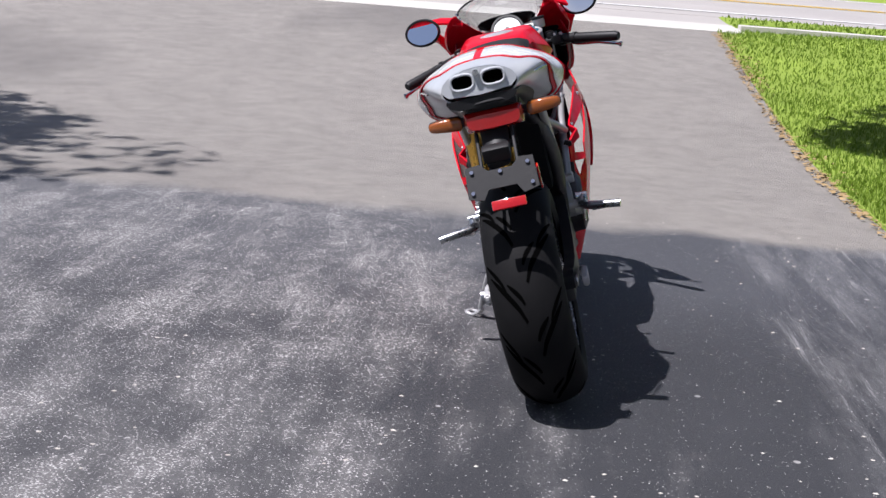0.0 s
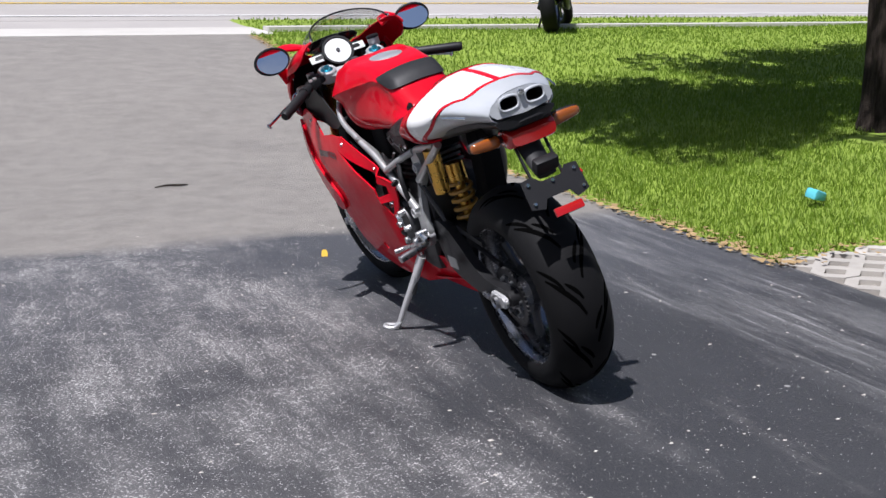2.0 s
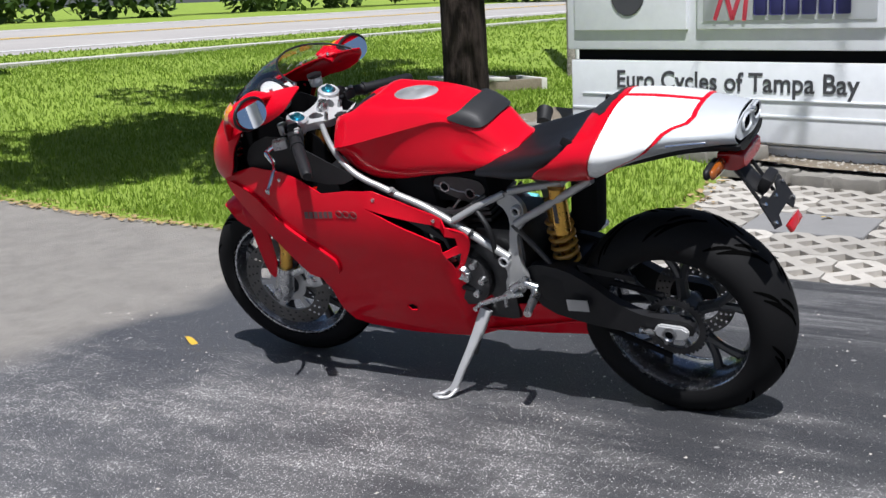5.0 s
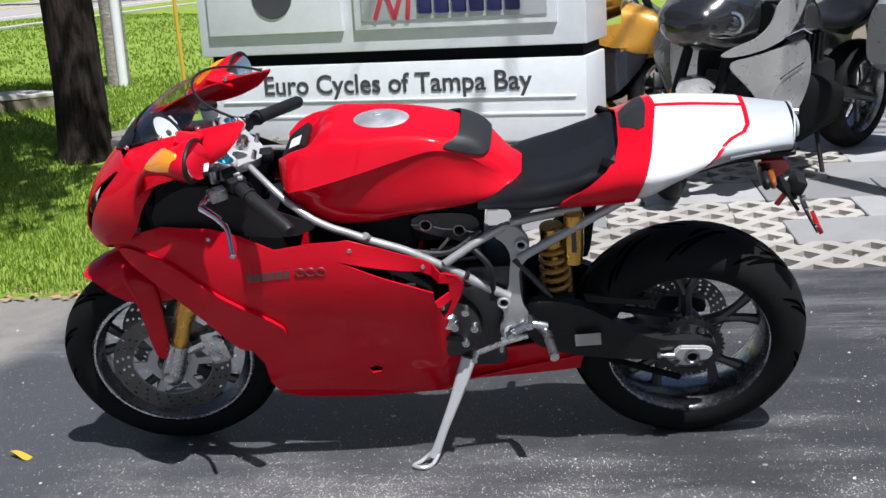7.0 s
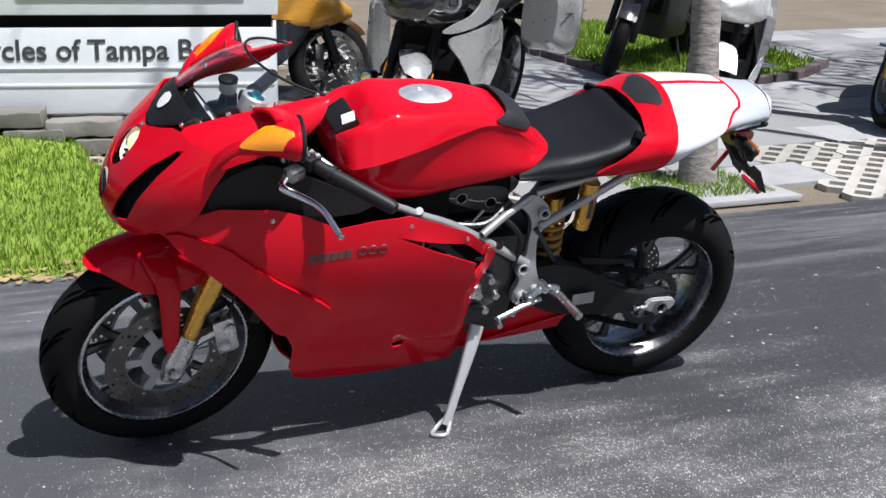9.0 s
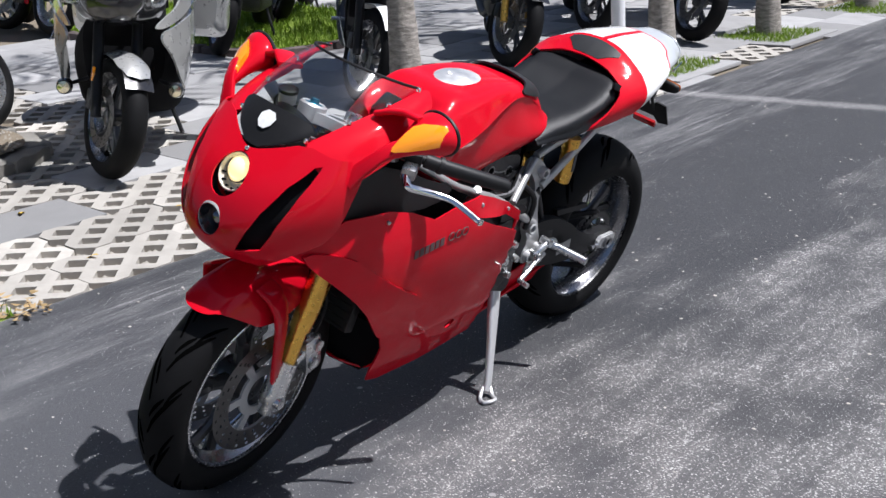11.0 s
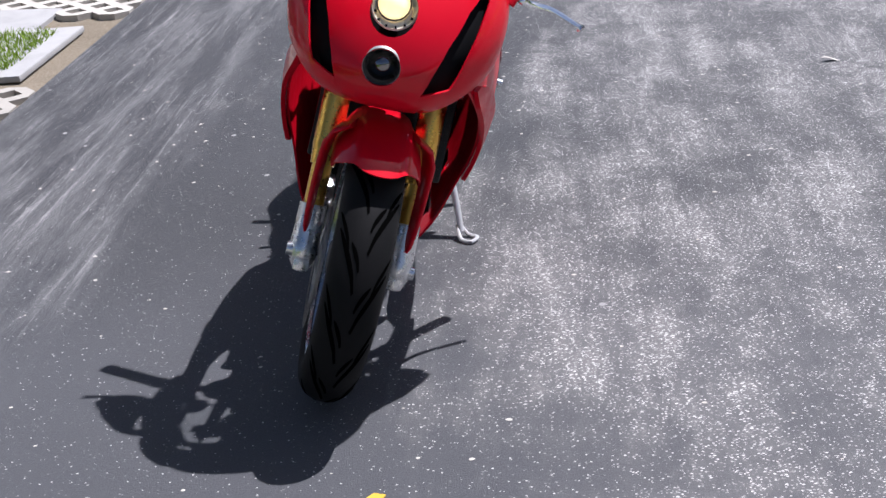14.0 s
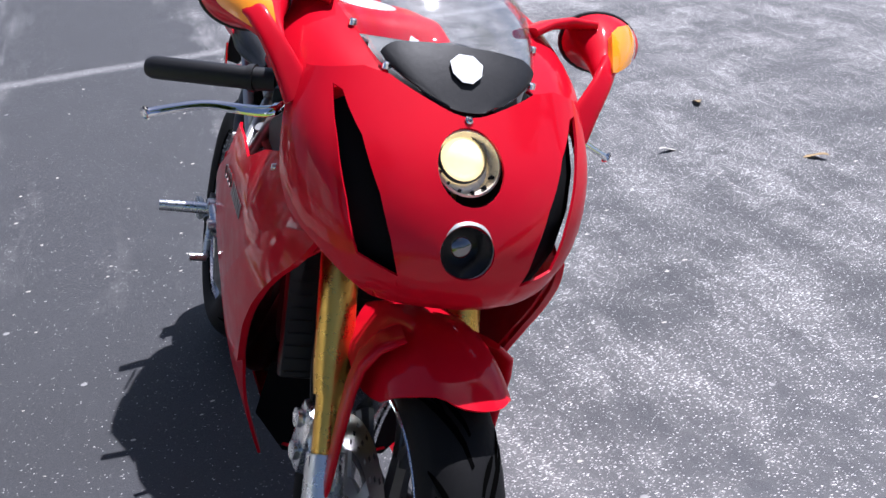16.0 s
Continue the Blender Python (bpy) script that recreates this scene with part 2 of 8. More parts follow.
def asphalt_material():
    m = Nodes("worn_asphalt")
    sep = m.n("SeparateXYZ")
    m.link(m.pos(), sep.inputs[0])
    x, y = sep.outputs[0], sep.outputs[1]
    # dark seal coat up to a wavering line, pale weathered asphalt beyond it
    wob = m.math("MULTIPLY", m.math("SUBTRACT", m.noise(1.3, 3), 0.5), 0.5)
    past = m.ramp(m.math("ADD", m.math("SUBTRACT", y, 1.78), wob), [(0.42, 0.0), (0.62, 1.0)])
    fine = m.noise(190, 3, 0.8)
    grain = m.noise(620, 2, 0.8)
    seal = m.mix(m.noise(3.0, 6, 0.75), (0.015, 0.0155, 0.018), (0.040, 0.041, 0.046))
    seal = m.mix(m.math("MULTIPLY", fine, 0.45), seal, (0.056, 0.057, 0.063))
    # a duller, greyer coat towards its end
    old = m.ramp(m.math("ADD", m.math("MULTIPLY", y, 0.5), m.math("MULTIPLY", m.noise(1.9, 4), 0.35)), [(0.42, 0.0), (0.85, 0.75)])
    seal = m.mix(old, seal, m.mix(fine, (0.058, 0.060, 0.068), (0.082, 0.084, 0.093)))
    # worn patches, drawn out along the driving line
    streak = m.noise(1.0, 8, 0.70, m.pos(4.6, 0.55, 1, 0.10))
    patch = m.noise(1.0, 8, 0.70, m.pos(1.9, 0.95, 1, 0.30))
    wear = m.math("SUBTRACT", m.math("ADD", m.math("MULTIPLY", streak, 0.72), m.math("MULTIPLY", patch, 0.86)), 0.22)
    bare = m.ramp(m.math("ADD", m.math("MULTIPLY", x, -0.5), m.math("MULTIPLY", m.noise(1.7, 3), 0.3)), [(0.12, 0.0), (0.75, 1.0)])
    wear = m.math("ADD", wear, m.math("MULTIPLY", m.math("SUBTRACT", bare, 0.52), 0.60))
    clump = m.math("MULTIPLY", m.ramp(m.noise(1.0, 8, 0.80, m.pos(9.0, 1.7, 1, 0.12)), [(0.38, 0.34), (0.60, 1.0)]), m.ramp(m.noise(2.6, 6, 0.7), [(0.42, 0.40), (0.54, 1.0)]))
    tracks = m.ramp(m.noise(1.0, 5, 0.62, m.pos(5.2, 0.42, 1, 0.10)), [(0.34, 0.50), (0.56, 1.0)])
    clump = m.math("MULTIPLY", clump, tracks)
    wear_soft = m.math("MULTIPLY", m.ramp(wear, [(0.36, 0.0), (0.45, 0.50), (0.56, 1.0)]), clump)
    # pale chips of stone showing through, drawn out a little and of uneven size
    warp = m.pos(150, 235, 170, 0.6)
    chips = m.voro(1.0, warp)
    pick = m.voro(1.0, warp, "F1", "Color")
    one = m.n("SeparateColor")
    m.link(pick, one.inputs[0])
    size = m.math("ADD", m.math("MULTIPLY", wear_soft, 0.22), m.math("ADD", m.math("MULTIPLY", one.outputs[1], 0.32), 0.08))
    chip = m.ramp(m.math("SUBTRACT", size, chips), [(0.0, 0.0), (0.05, 1.0)])
    share = m.math("ADD", m.math("MULTIPLY", wear_soft, 0.74), m.math("ADD", m.math("MULTIPLY", bare, 0.20), 0.18))
    some = m.ramp(m.math("SUBTRACT", share, one.outputs[0]), [(0.0, 0.0), (0.05, 1.0)])
    chip = m.math("MULTIPLY", chip, some)
    haze = m.mix(m.math("MULTIPLY", wear_soft, 0.78), seal, m.mix(fine, (0.115, 0.112, 0.110), (0.26, 0.25, 0.245)))
    dark = m.mix(m.math("MULTIPLY", chip, 0.85), haze, m.mix(one.outputs[2], (0.22, 0.216, 0.21), (0.78, 0.765, 0.74)))
    # a few larger pale spots
    spots = m.voro(7.0)
    big = m.voro(7.0, None, "F1", "Color")
    spot = m.math("MULTIPLY", m.ramp(m.math("SUBTRACT", 0.075, spots), [(0.0, 0.0), (0.02, 1.0)]), m.ramp(big, [(0.62, 0.0), (0.66, 1.0)]))
    dark = m.mix(m.math("MULTIPLY", spot, 0.7), dark, (0.42, 0.41, 0.40))
    # wheel lanes beside the pavers, long thin pale scrapes
    lane = m.noise(1.0, 7, 0.78, m.pos(21, 0.7, 1, 0.06))
    beside = m.ramp(m.math("ADD", x, m.math("MULTIPLY", m.noise(1.1, 2), 0.35)), [(0.88, 0.0), (1.0, 1.0)])
    scr = m.math("MULTIPLY", m.ramp(lane, [(0.53, 0.0), (0.64, 1.0)]), beside)
    broad = m.ramp(m.noise(1.0, 6, 0.75, m.pos(5.0, 0.7, 1, 0.10)), [(0.44, 0.0), (0.66, 1.0)])
    scr = m.math("ADD", m.math("MULTIPLY", m.math("MULTIPLY", scr, 0.70), m.ramp(m.noise(1.0, 5, 0.7, m.pos(3.2, 1.5, 1, 0.2)), [(0.42, 0.05), (0.60, 1.0)])), m.math("MULTIPLY", m.math("MULTIPLY", broad, beside), 0.42))
    scr = m.math("MULTIPLY", scr, m.ramp(m.noise(230, 4, 0.85), [(0.44, 0.03), (0.57, 1.0)]))
    dark = m.mix(m.math("MINIMUM", m.math("MULTIPLY", scr, 1.0), 0.9), dark, (0.52, 0.515, 0.51))
    # the worn remains of a painted line across the drive
    off = m.math("ADD", m.math("ABSOLUTE", m.math("ADD", y, 3.5)), m.math("MULTIPLY", m.math("SUBTRACT", m.noise(5.0, 6, 0.75), 0.5), 0.20))
    line = m.math("MULTIPLY", m.ramp(off, [(0.02, 1.0), (0.10, 0.0)]), m.ramp(m.noise(60, 5, 0.8), [(0.36, 0.15), (0.60, 0.9)]))
    dark = m.mix(m.math("MULTIPLY", line, 0.58), dark, (0.46, 0.45, 0.44))
    # weathered part
    pale = m.mix(m.noise(1.4, 5, 0.65), (0.200, 0.184, 0.162), (0.315, 0.290, 0.256))
    pale = m.mix(m.ramp(grain, [(0.35, 0.0), (0.7, 0.7)]), pale, (0.33, 0.31, 0.285))
    pale = m.mix(m.ramp(m.noise(330, 2, 0.8), [(0.54, 0.0), (0.66, 0.8)]), pale, (0.075, 0.070, 0.066))
    pale = m.mix(m.ramp(m.noise(5.5, 7, 0.75), [(0.42, 0.0), (0.66, 0.5)]), pale, (0.135, 0.123, 0.110))
    stain = m.ramp(m.noise(1.0, 4, 0.55, m.pos(0.55, 0.28, 1)), [(0.56, 0.0), (0.7, 0.45)])
    pale = m.mix(stain, pale, (0.10, 0.092, 0.086))
    m.set(color=m.mix(past, dark, pale), rough=m.ramp(fine, [(0.3, 0.48), (0.7, 0.74)]), spec=0.5)
    m.bump(m.math("ADD", grain, m.math("MULTIPLY", fine, 1.4)), 0.55, 0.006)
    return m.mat


def ground_material(name, a, b, c, grain=220, patch=1.6, bump=0.6):
    m = Nodes(name)
    g, h, p = m.noise(grain, 4, 0.75), m.noise(grain / 6, 4, 0.6), m.noise(patch, 5, 0.6)
    col = m.mix(m.ramp(p, [(0.35, 0), (0.68, 1)]), a, b)
    col = m.mix(m.ramp(g, [(0.42, 0), (0.7, 0.8)]), col, c)
    m.set(color=m.mix(m.math("MULTIPLY", h, 0.4), col, tuple(x * 0.5 for x in c)), rough=0.92, spec=0.2)
    m.bump(m.math("ADD", g, h), bump, 0.01)
    return m.mat


M["asphalt"] = asphalt_material()
M["lawn"] = ground_material("lawn_soil", (0.15, 0.225, 0.028), (0.25, 0.35, 0.045), (0.33, 0.43, 0.08))
M["soil"] = ground_material("dusty_soil", (0.13, 0.105, 0.075), (0.2, 0.165, 0.12), (0.30, 0.26, 0.2), 90)
M["concrete"] = ground_material("pale_concrete", (0.46, 0.44, 0.40), (0.56, 0.54, 0.50), (0.62, 0.60, 0.56), 160, 1.2, 0.25)
M["road"] = ground_material("road_asphalt", (0.33, 0.314, 0.296), (0.40, 0.378, 0.356), (0.47, 0.445, 0.42), 260, 0.5, 0.3)
M["roadwhite"] = ground_material("road_paint_white", (0.72, 0.72, 0.70), (0.8, 0.8, 0.78), (0.6, 0.6, 0.58), 90, 2, 0.1)
M["roadyellow"] = ground_material("road_paint_yellow", (0.75, 0.48, 0.04), (0.8, 0.55, 0.06), (0.6, 0.4, 0.06), 90, 2, 0.1)


def piece_material(name, base, spread=0.2, grain=120, bump=0.35, stain=0.3):
    m = Nodes(name)
    info = m.n("ObjectInfo")
    c = m.mix(info.outputs["Random"], tuple(x * (1 - spread) for x in base), tuple(min(1, x * (1 + spread)) for x in base))
    g, p = m.noise(grain, 5, 0.75), m.noise(5, 4, 0.6)
    c = m.mix(m.math("MULTIPLY", m.ramp(p, [(0.45, 0), (0.75, 1)]), stain), c, tuple(x * 0.42 for x in base))
    m.set(color=m.mix(m.math("MULTIPLY", g, 0.35), c, tuple(x * 0.7 for x in base)), rough=0.88, spec=0.25)
    m.bump(g, bump, 0.005)
    return m.mat


M["paver"] = piece_material("paver_concrete", (0.43, 0.405, 0.365), 0.24, 120, 0.45, 0.5)
M["slab"] = piece_material("slab_concrete", (0.30, 0.297, 0.295), 0.36)
M["darkbrick"] = piece_material("dark_kerb_brick", (0.13, 0.105, 0.10), 0.25, 60, 0.5, 0.4)
M["brick"] = piece_material("rough_edging_stone", (0.235, 0.222, 0.198), 0.2, 45, 0.8, 0.6)


def bark_material(name, a, b, sx, sz, depth):
    m = Nodes(name)
    f = m.noise(1.0, 6, 0.7, m.pos(sx, sx, sz))
    p = m.noise(3, 4)
    m.set(color=m.mix(m.ramp(f, [(0.35, 0), (0.65, 1)]), a, m.mix(p, b, tuple(x * 1.5 for x in b))), rough=0.92, spec=0.15)
    m.bump(f, 1.0, depth)
    return m.mat


M["bark"] = bark_material("oak_bark", (0.010, 0.007, 0.006), (0.045, 0.035, 0.028), 42, 7, 0.03)
M["palmbark"] = bark_material("palm_bark", (0.17, 0.155, 0.135), (0.33, 0.30, 0.27), 14, 46, 0.012)


def leaf_material(name, a, b):
    m = Nodes(name)
    geo = m.n("NewGeometry")
    c = m.mix(geo.outputs["Random Per Island"], a, b)
    tr = m.n("BsdfTranslucent")
    m.link(c, tr.inputs[0])
    m.set(color=c, rough=0.55, spec=0.3)
    mx = m.n("MixShader")
    mx.inputs[0].default_value = 0.35
    m.link(m.b.outputs[0], mx.inputs[1])
    m.link(tr.outputs[0], mx.inputs[2])
    m.link(mx.outputs[0], m.t.nodes["Material Output"].inputs["Surface"])
    return m.mat


M["grass"] = leaf_material("grass_blades", (0.116, 0.196, 0.013), (0.200, 0.296, 0.028))
M["leaves"] = leaf_material("tree_leaves", (0.035, 0.07, 0.012), (0.08, 0.13, 0.025))
M["frond"] = leaf_material("palm_fronds", (0.04, 0.08, 0.015), (0.09, 0.14, 0.03))


# ---------- mesh tools ----------
def tab(points):
    """A smooth curve through (x, y) points, flat beyond the ends."""
    xs = np.array([p[0] for p in points], float)
    ys = np.array([p[1:] for p in points], float)
    order = np.argsort(xs)
    xs, ys = xs[order], ys[order]
    d = np.gradient(ys, xs, axis=0) if len(xs) > 2 else np.zeros_like(ys)

    def f(x):
        if x <= xs[0]:
            v = ys[0]
        elif x >= xs[-1]:
            v = ys[-1]
        else:
            i = int(np.searchsorted(xs, x)) - 1
            h = xs[i + 1] - xs[i]
            s = (x - xs[i]) / h
            v = (2 * s**3 - 3 * s**2 + 1) * ys[i] + (s**3 - 2 * s**2 + s) * h * d[i] + (3 * s**2 - 2 * s**3) * ys[i + 1] + (s**3 - s**2) * h * d[i + 1]
        return float(v[0]) if len(v) == 1 else v

    return f


def smooth_path(points, n=6, closed=False):
    """Catmull-Rom through 3D points."""
    p = [Vector(q) for q in points]
    k = len(p)
    out = []
    for i in range(k if closed else k - 1):
        a, b, c, d = (p[(i + j) % k] if closed else p[min(max(i + j, 0), k - 1)] for j in (-1, 0, 1, 2))
        for s in range(n):
            t = s / n
            out.append(0.5 * (2 * b + (c - a) * t + (2 * a - 5 * b + 4 * c - d) * t * t + (3 * b - a - 3 * c + d) * t**3))
    if not closed:
        out.append(p[-1])
    return out


def part(name, bm, material, parent=None, label="", sharp=38):
    """Links a bmesh as one mesh object under a thing or a part."""
    bmesh.ops.recalc_face_normals(bm, faces=bm.faces)
    me = bpy.data.meshes.new(name)
    bm.to_mesh(me)
    bm.free()
    return part_mesh(name, me, material, parent, label, sharp)


def part_mesh(name, me, material, parent=None, label="", sharp=38):
    for f in me.polygons:
        f.use_smooth = sharp > 0
    if sharp > 0:
        me.set_sharp_from_angle(angle=radians(sharp))
    me.materials.append(material if not isinstance(material, str) else M[material])
    ob = new(name, me)
    if parent is not None:
        ob.parent = parent
    return tagged(ob, label)


def thing(name, m, label, category, group=""):
    ob = new(name)
    ob.empty_display_size = 0.1
    ob.matrix_world = m
    return tagged(ob, label, category, group)


def join(*bms):
    out = bmesh.new()
    for b in bms:
        me = bpy.data.meshes.new("tmp")
        b.to_mesh(me)
        b.free()
        out.from_mesh(me)
        bpy.data.meshes.remove(me)
    return out


def moved(bm, m):
    bmesh.ops.transform(bm, matrix=m, verts=bm.verts)
    return bm


def box(size, at=(0, 0, 0), bevel=0.0, rot=(0, 0, 0), seg=2):
    bm = bmesh.new()
    bmesh.ops.create_cube(bm, size=1)
    bmesh.ops.scale(bm, vec=size, verts=bm.verts)
    if bevel:
        bmesh.ops.bevel(bm, geom=bm.edges[:] + bm.verts[:], offset=bevel, segments=seg, profile=0.6, affect="EDGES")
    return moved(bm, pose(*at, *rot))


def tube(points, radius, n=10, smooth=0, closed=False, flat=(1, 1)):
    """A round bar along points; radius one number or one for each point; flat squeezes its section."""
    pts = [Vector(p) for p in points]
    rad = list(radius) if isinstance(radius, (list, tuple)) else [radius] * len(pts)
    if smooth:
        ext = smooth_path([(*p, ) for p in pts], smooth, closed)
        k = len(pts)
        rad = [rad[min(int(i / smooth), k - 1)] * (1 - i / smooth % 1) + rad[min(int(i / smooth) + 1, k - 1) if not closed else (int(i / smooth) + 1) % k] * (i / smooth % 1) for i in range(len(ext))]
        pts = ext
    bm = bmesh.new()
    rings = []
    k = len(pts)
    side = None
    for i, p in enumerate(pts):
        a, b = (pts[(i - 1) % k], pts[(i + 1) % k]) if closed else (pts[max(i - 1, 0)], pts[min(i + 1, k - 1)])
        d = (b - a).normalized()
        if side is None:
            side = d.cross(Vector((0, 0, 1)))
            if side.length < 0.1:
                side = d.cross(Vector((1, 0, 0)))
        side = (side - d * side.dot(d)).normalized()
        up = side.cross(d)
        rings.append([bm.verts.new(p + rad[i] * (math.cos(6.28319 * j / n) * side * flat[0] + math.sin(6.28319 * j / n) * up * flat[1])) for j in range(n)])
    for i in range(k if closed else k - 1):
        r, s = rings[i], rings[(i + 1) % k]
        for j in range(n):
            bm.faces.new((r[j], r[(j + 1) % n], s[(j + 1) % n], s[j]))
    if not closed:
        bm.faces.new(rings[0])
        bm.faces.new(rings[-1])
    return bm


def strap(stations, wide_dir, n=14):
    """A flat bar with a rounded section through (point, width, thickness) stations; the width lies along wide_dir."""
    pts = [Vector(p) for p, _, _ in stations]
    rings = []
    for i, (p, wide, thick) in enumerate(stations):
        d = (pts[min(i + 1, len(pts) - 1)] - pts[max(i - 1, 0)]).normalized()
        a = Vector(wide_dir)
        a = (a - d * a.dot(d)).normalized()
        b = a.cross(d)
        ring = []
        for j in range(n):
            c, e = math.cos(6.28319 * j / n), math.sin(6.28319 * j / n)
            ring.append(Vector(p) + a * wide / 2 * math.copysign(abs(c) ** 0.6, c) + b * thick / 2 * math.copysign(abs(e) ** 0.6, e))
        rings.append(ring)
    return loft(rings)


def lathe(profile, n=32, axis="x", at=(0, 0, 0), closed=False):
    """Turns (along, radius) points round an axis."""
    bm = bmesh.new()
    rings = []
    for a, r in profile:
        ring = []
        for j in range(n):
            c, s = math.cos(6.28319 * j / n) * r, math.sin(6.28319 * j / n) * r
            ring.append(bm.verts.new({"x": (a, c, s), "y": (s, a, c), "z": (c, s, a)}[axis]))
        rings.append(ring)
    k = len(rings)
    for i in range(k if closed else k - 1):
        r, s = rings[i], rings[(i + 1) % k]
        for j in range(n):
            bm.faces.new((r[j], r[(j + 1) % n], s[(j + 1) % n], s[j]))
    if not closed:
        for ring in (rings[0], rings[-1]):
            bm.faces.new(ring)
    return moved(bm, pose(*at))


def loft(rings, cap=True, closed=True):
    bm = bmesh.new()
    vs = [[bm.verts.new(p) for p in r] for r in rings]
    n = len(vs[0])
    for r, s in zip(vs, vs[1:]):
        for j in range(n if closed else n - 1):
            bm.faces.new((r[j], r[(j + 1) % n], s[(j + 1) % n], s[j]))
    if cap and closed:
        bm.faces.new(vs[0])
        bm.faces.new(vs[-1])
    return bm


def inside(p, poly):
    hit = False
    for (ax, ay), (bx, by) in zip(poly, poly[1:] + poly[:1]):
        if (ay > p[1]) != (by > p[1]) and p[0] < (bx - ax) * (p[1] - ay) / (by - ay) + ax:
            hit = not hit
    return hit


def round_poly(poly, times=2):
    """Cuts the corners of a closed outline."""
    for _ in range(times):
        out = []
        for (ax, ay), (bx, by) in zip(poly, poly[1:] + poly[:1]):
            out += [(0.75 * ax + 0.25 * bx, 0.75 * ay + 0.25 * by), (0.25 * ax + 0.75 * bx, 0.25 * ay + 0.75 * by)]
        poly = out
    return poly


def panel(outline, place, thick=0.004, holes=(), res=0.02):
    """A shell over an outline in two parameters, laid into space by place(a, b), with real holes and thickness."""
    verts, edges = [], []
    for poly in (outline, *holes):
        first = len(verts)
        for (ax, ay), (bx, by) in zip(poly, poly[1:] + poly[:1]):
            k = max(1, int(math.hypot(bx - ax, by - ay) / res))
            verts += [(ax + (bx - ax) * i / k, ay + (by - ay) * i / k) for i in range(k)]
        edges += [(i, i + 1 if i + 1 < len(verts) else first) for i in range(first, len(verts))]
    border = np.array(verts)
    lo, hi = border.min(0), border.max(0)
    for i in range(1, int((hi[0] - lo[0]) / res) + 1):
        for j in range(1, int((hi[1] - lo[1]) / res) + 1):
            p = (lo[0] + i * res + (res / 2 if j % 2 else 0), lo[1] + j * res)
            if inside(p, outline) and not any(inside(p, h) for h in holes) and np.abs(border - p).max(1).min() > res * 0.45:
                verts.append(p)
    v, _, tris, *_ = geometry.delaunay_2d_cdt([Vector(p) for p in verts], edges, [], 0, 1e-6)
    bm = bmesh.new()
    bv = [bm.verts.new(place(*p)) for p in v]
    for t in tris:
        c = sum((v[i] for i in t), Vector((0, 0))) / 3
        if inside(c, outline) and not any(inside(c, h) for h in holes):
            bm.faces.new([bv[i] for i in t])
    bmesh.ops.delete(bm, geom=[x for x in bm.verts if not x.link_faces], context="VERTS")
    bmesh.ops.recalc_face_normals(bm, faces=bm.faces)
    if thick:
        thicken(bm, thick)
    return bm


def thicken(bm, t):
    """Gives an open shell a second skin, t metres inwards, and closes its rim."""
    bm.normal_update()
    faces, rim = list(bm.faces), [e for e in bm.edges if len(e.link_faces) == 1]
    inner = {v: bm.verts.new(v.co - v.normal * t) for v in list(bm.verts)}
    for f in faces:
        bm.faces.new([inner[v] for v in reversed(f.verts)])
    for e in rim:
        a = e.link_loops[0]
        p, q = a.vert, a.link_loop_next.vert
        bm.faces.new((q, p, inner[p], inner[q]))


def plate(outline, u, thick, axis="x", bevel=0.0):
    """A flat plate: an outline in the other two axes, extruded along one."""
    bm = bmesh.new()
    put = {"x": lambda a, b: (u, a, b), "y": lambda a, b: (a, u, b), "z": lambda a, b: (a, b, u)}[axis]
    f = bm.faces.new([bm.verts.new(put(*p)) for p in outline])
    d = {"x": (thick, 0, 0), "y": (0, thick, 0), "z": (0, 0, thick)}[axis]
    new_geo = bmesh.ops.extrude_face_region(bm, geom=[f])["geom"]
    bmesh.ops.translate(bm, vec=d, verts=[g for g in new_geo if isinstance(g, bmesh.types.BMVert)])
    if bevel:
        bmesh.ops.bevel(bm, geom=[e for e in bm.edges], offset=bevel, segments=2, affect="EDGES")
    bmesh.ops.triangulate(bm, faces=[f for f in bm.faces if len(f.verts) > 4])
    return bm


def ring_of(half, n=6):
    """A closed section in (u, w) from its right half, from the top down; rounded."""
    pts = smooth_path([(u, w, 0) for u, w in half], n)
    right = [(p.x, p.y) for p in pts]
    left = [(-u, w) for u, w in reversed(right[1:])]
    return right + left


def body(sections, steps=5, n=6):
    """A closed body through sections {v: half profile}, smooth along v."""
    vs = sorted(sections)
    cols = [tab([(v, *sections[v][i]) for v in vs]) for i in range(len(sections[vs[0]]))]
    rings = []
    for a, b in zip(vs, vs[1:]):
        for s in range(steps):
            v = a + (b - a) * s / steps
            rings.append((v, ring_of([tuple(c(v)) for c in cols], n)))
    rings.append((vs[-1], ring_of([tuple(c(vs[-1])) for c in cols], n)))
    return loft([[(u, v, w) for u, w in r] for v, r in rings])


# ---------- the ground: one sheet, with a height for every place ----------
rise = tab([(-200, 0.0), (-20, 0.0), (-5, 0.0), (0, 0.0), (1.5, 0.0), (2.6, 0.0), (3.4, 0.002), (4.8, 0.040), (7.5, 0.290), (10.2, 0.555), (11.4, 0.585), (13.0, 0.660), (17.0, 0.730), (21.0, 0.830), (30.0, 0.95), (80.0, 1.3), (400.0, 2.0)])


def height(x, y):
    east = max(0.0, min(x, 6.0) - 1.65) * 0.040 + max(0.0, min(x, 40.0) - 6.0) * 0.014
    return rise(y) + east * (1 if y < 4 else max(0.0, 1 - (y - 4) / 6.5))


EDGE = 1.62      # east edge of the driveway
LAWN_Y = 1.06    # south edge of the lawn
GUTTER0, GUTTER1 = 10.2, 11.35
ROAD0, ROAD1 = 12.4, 21.0


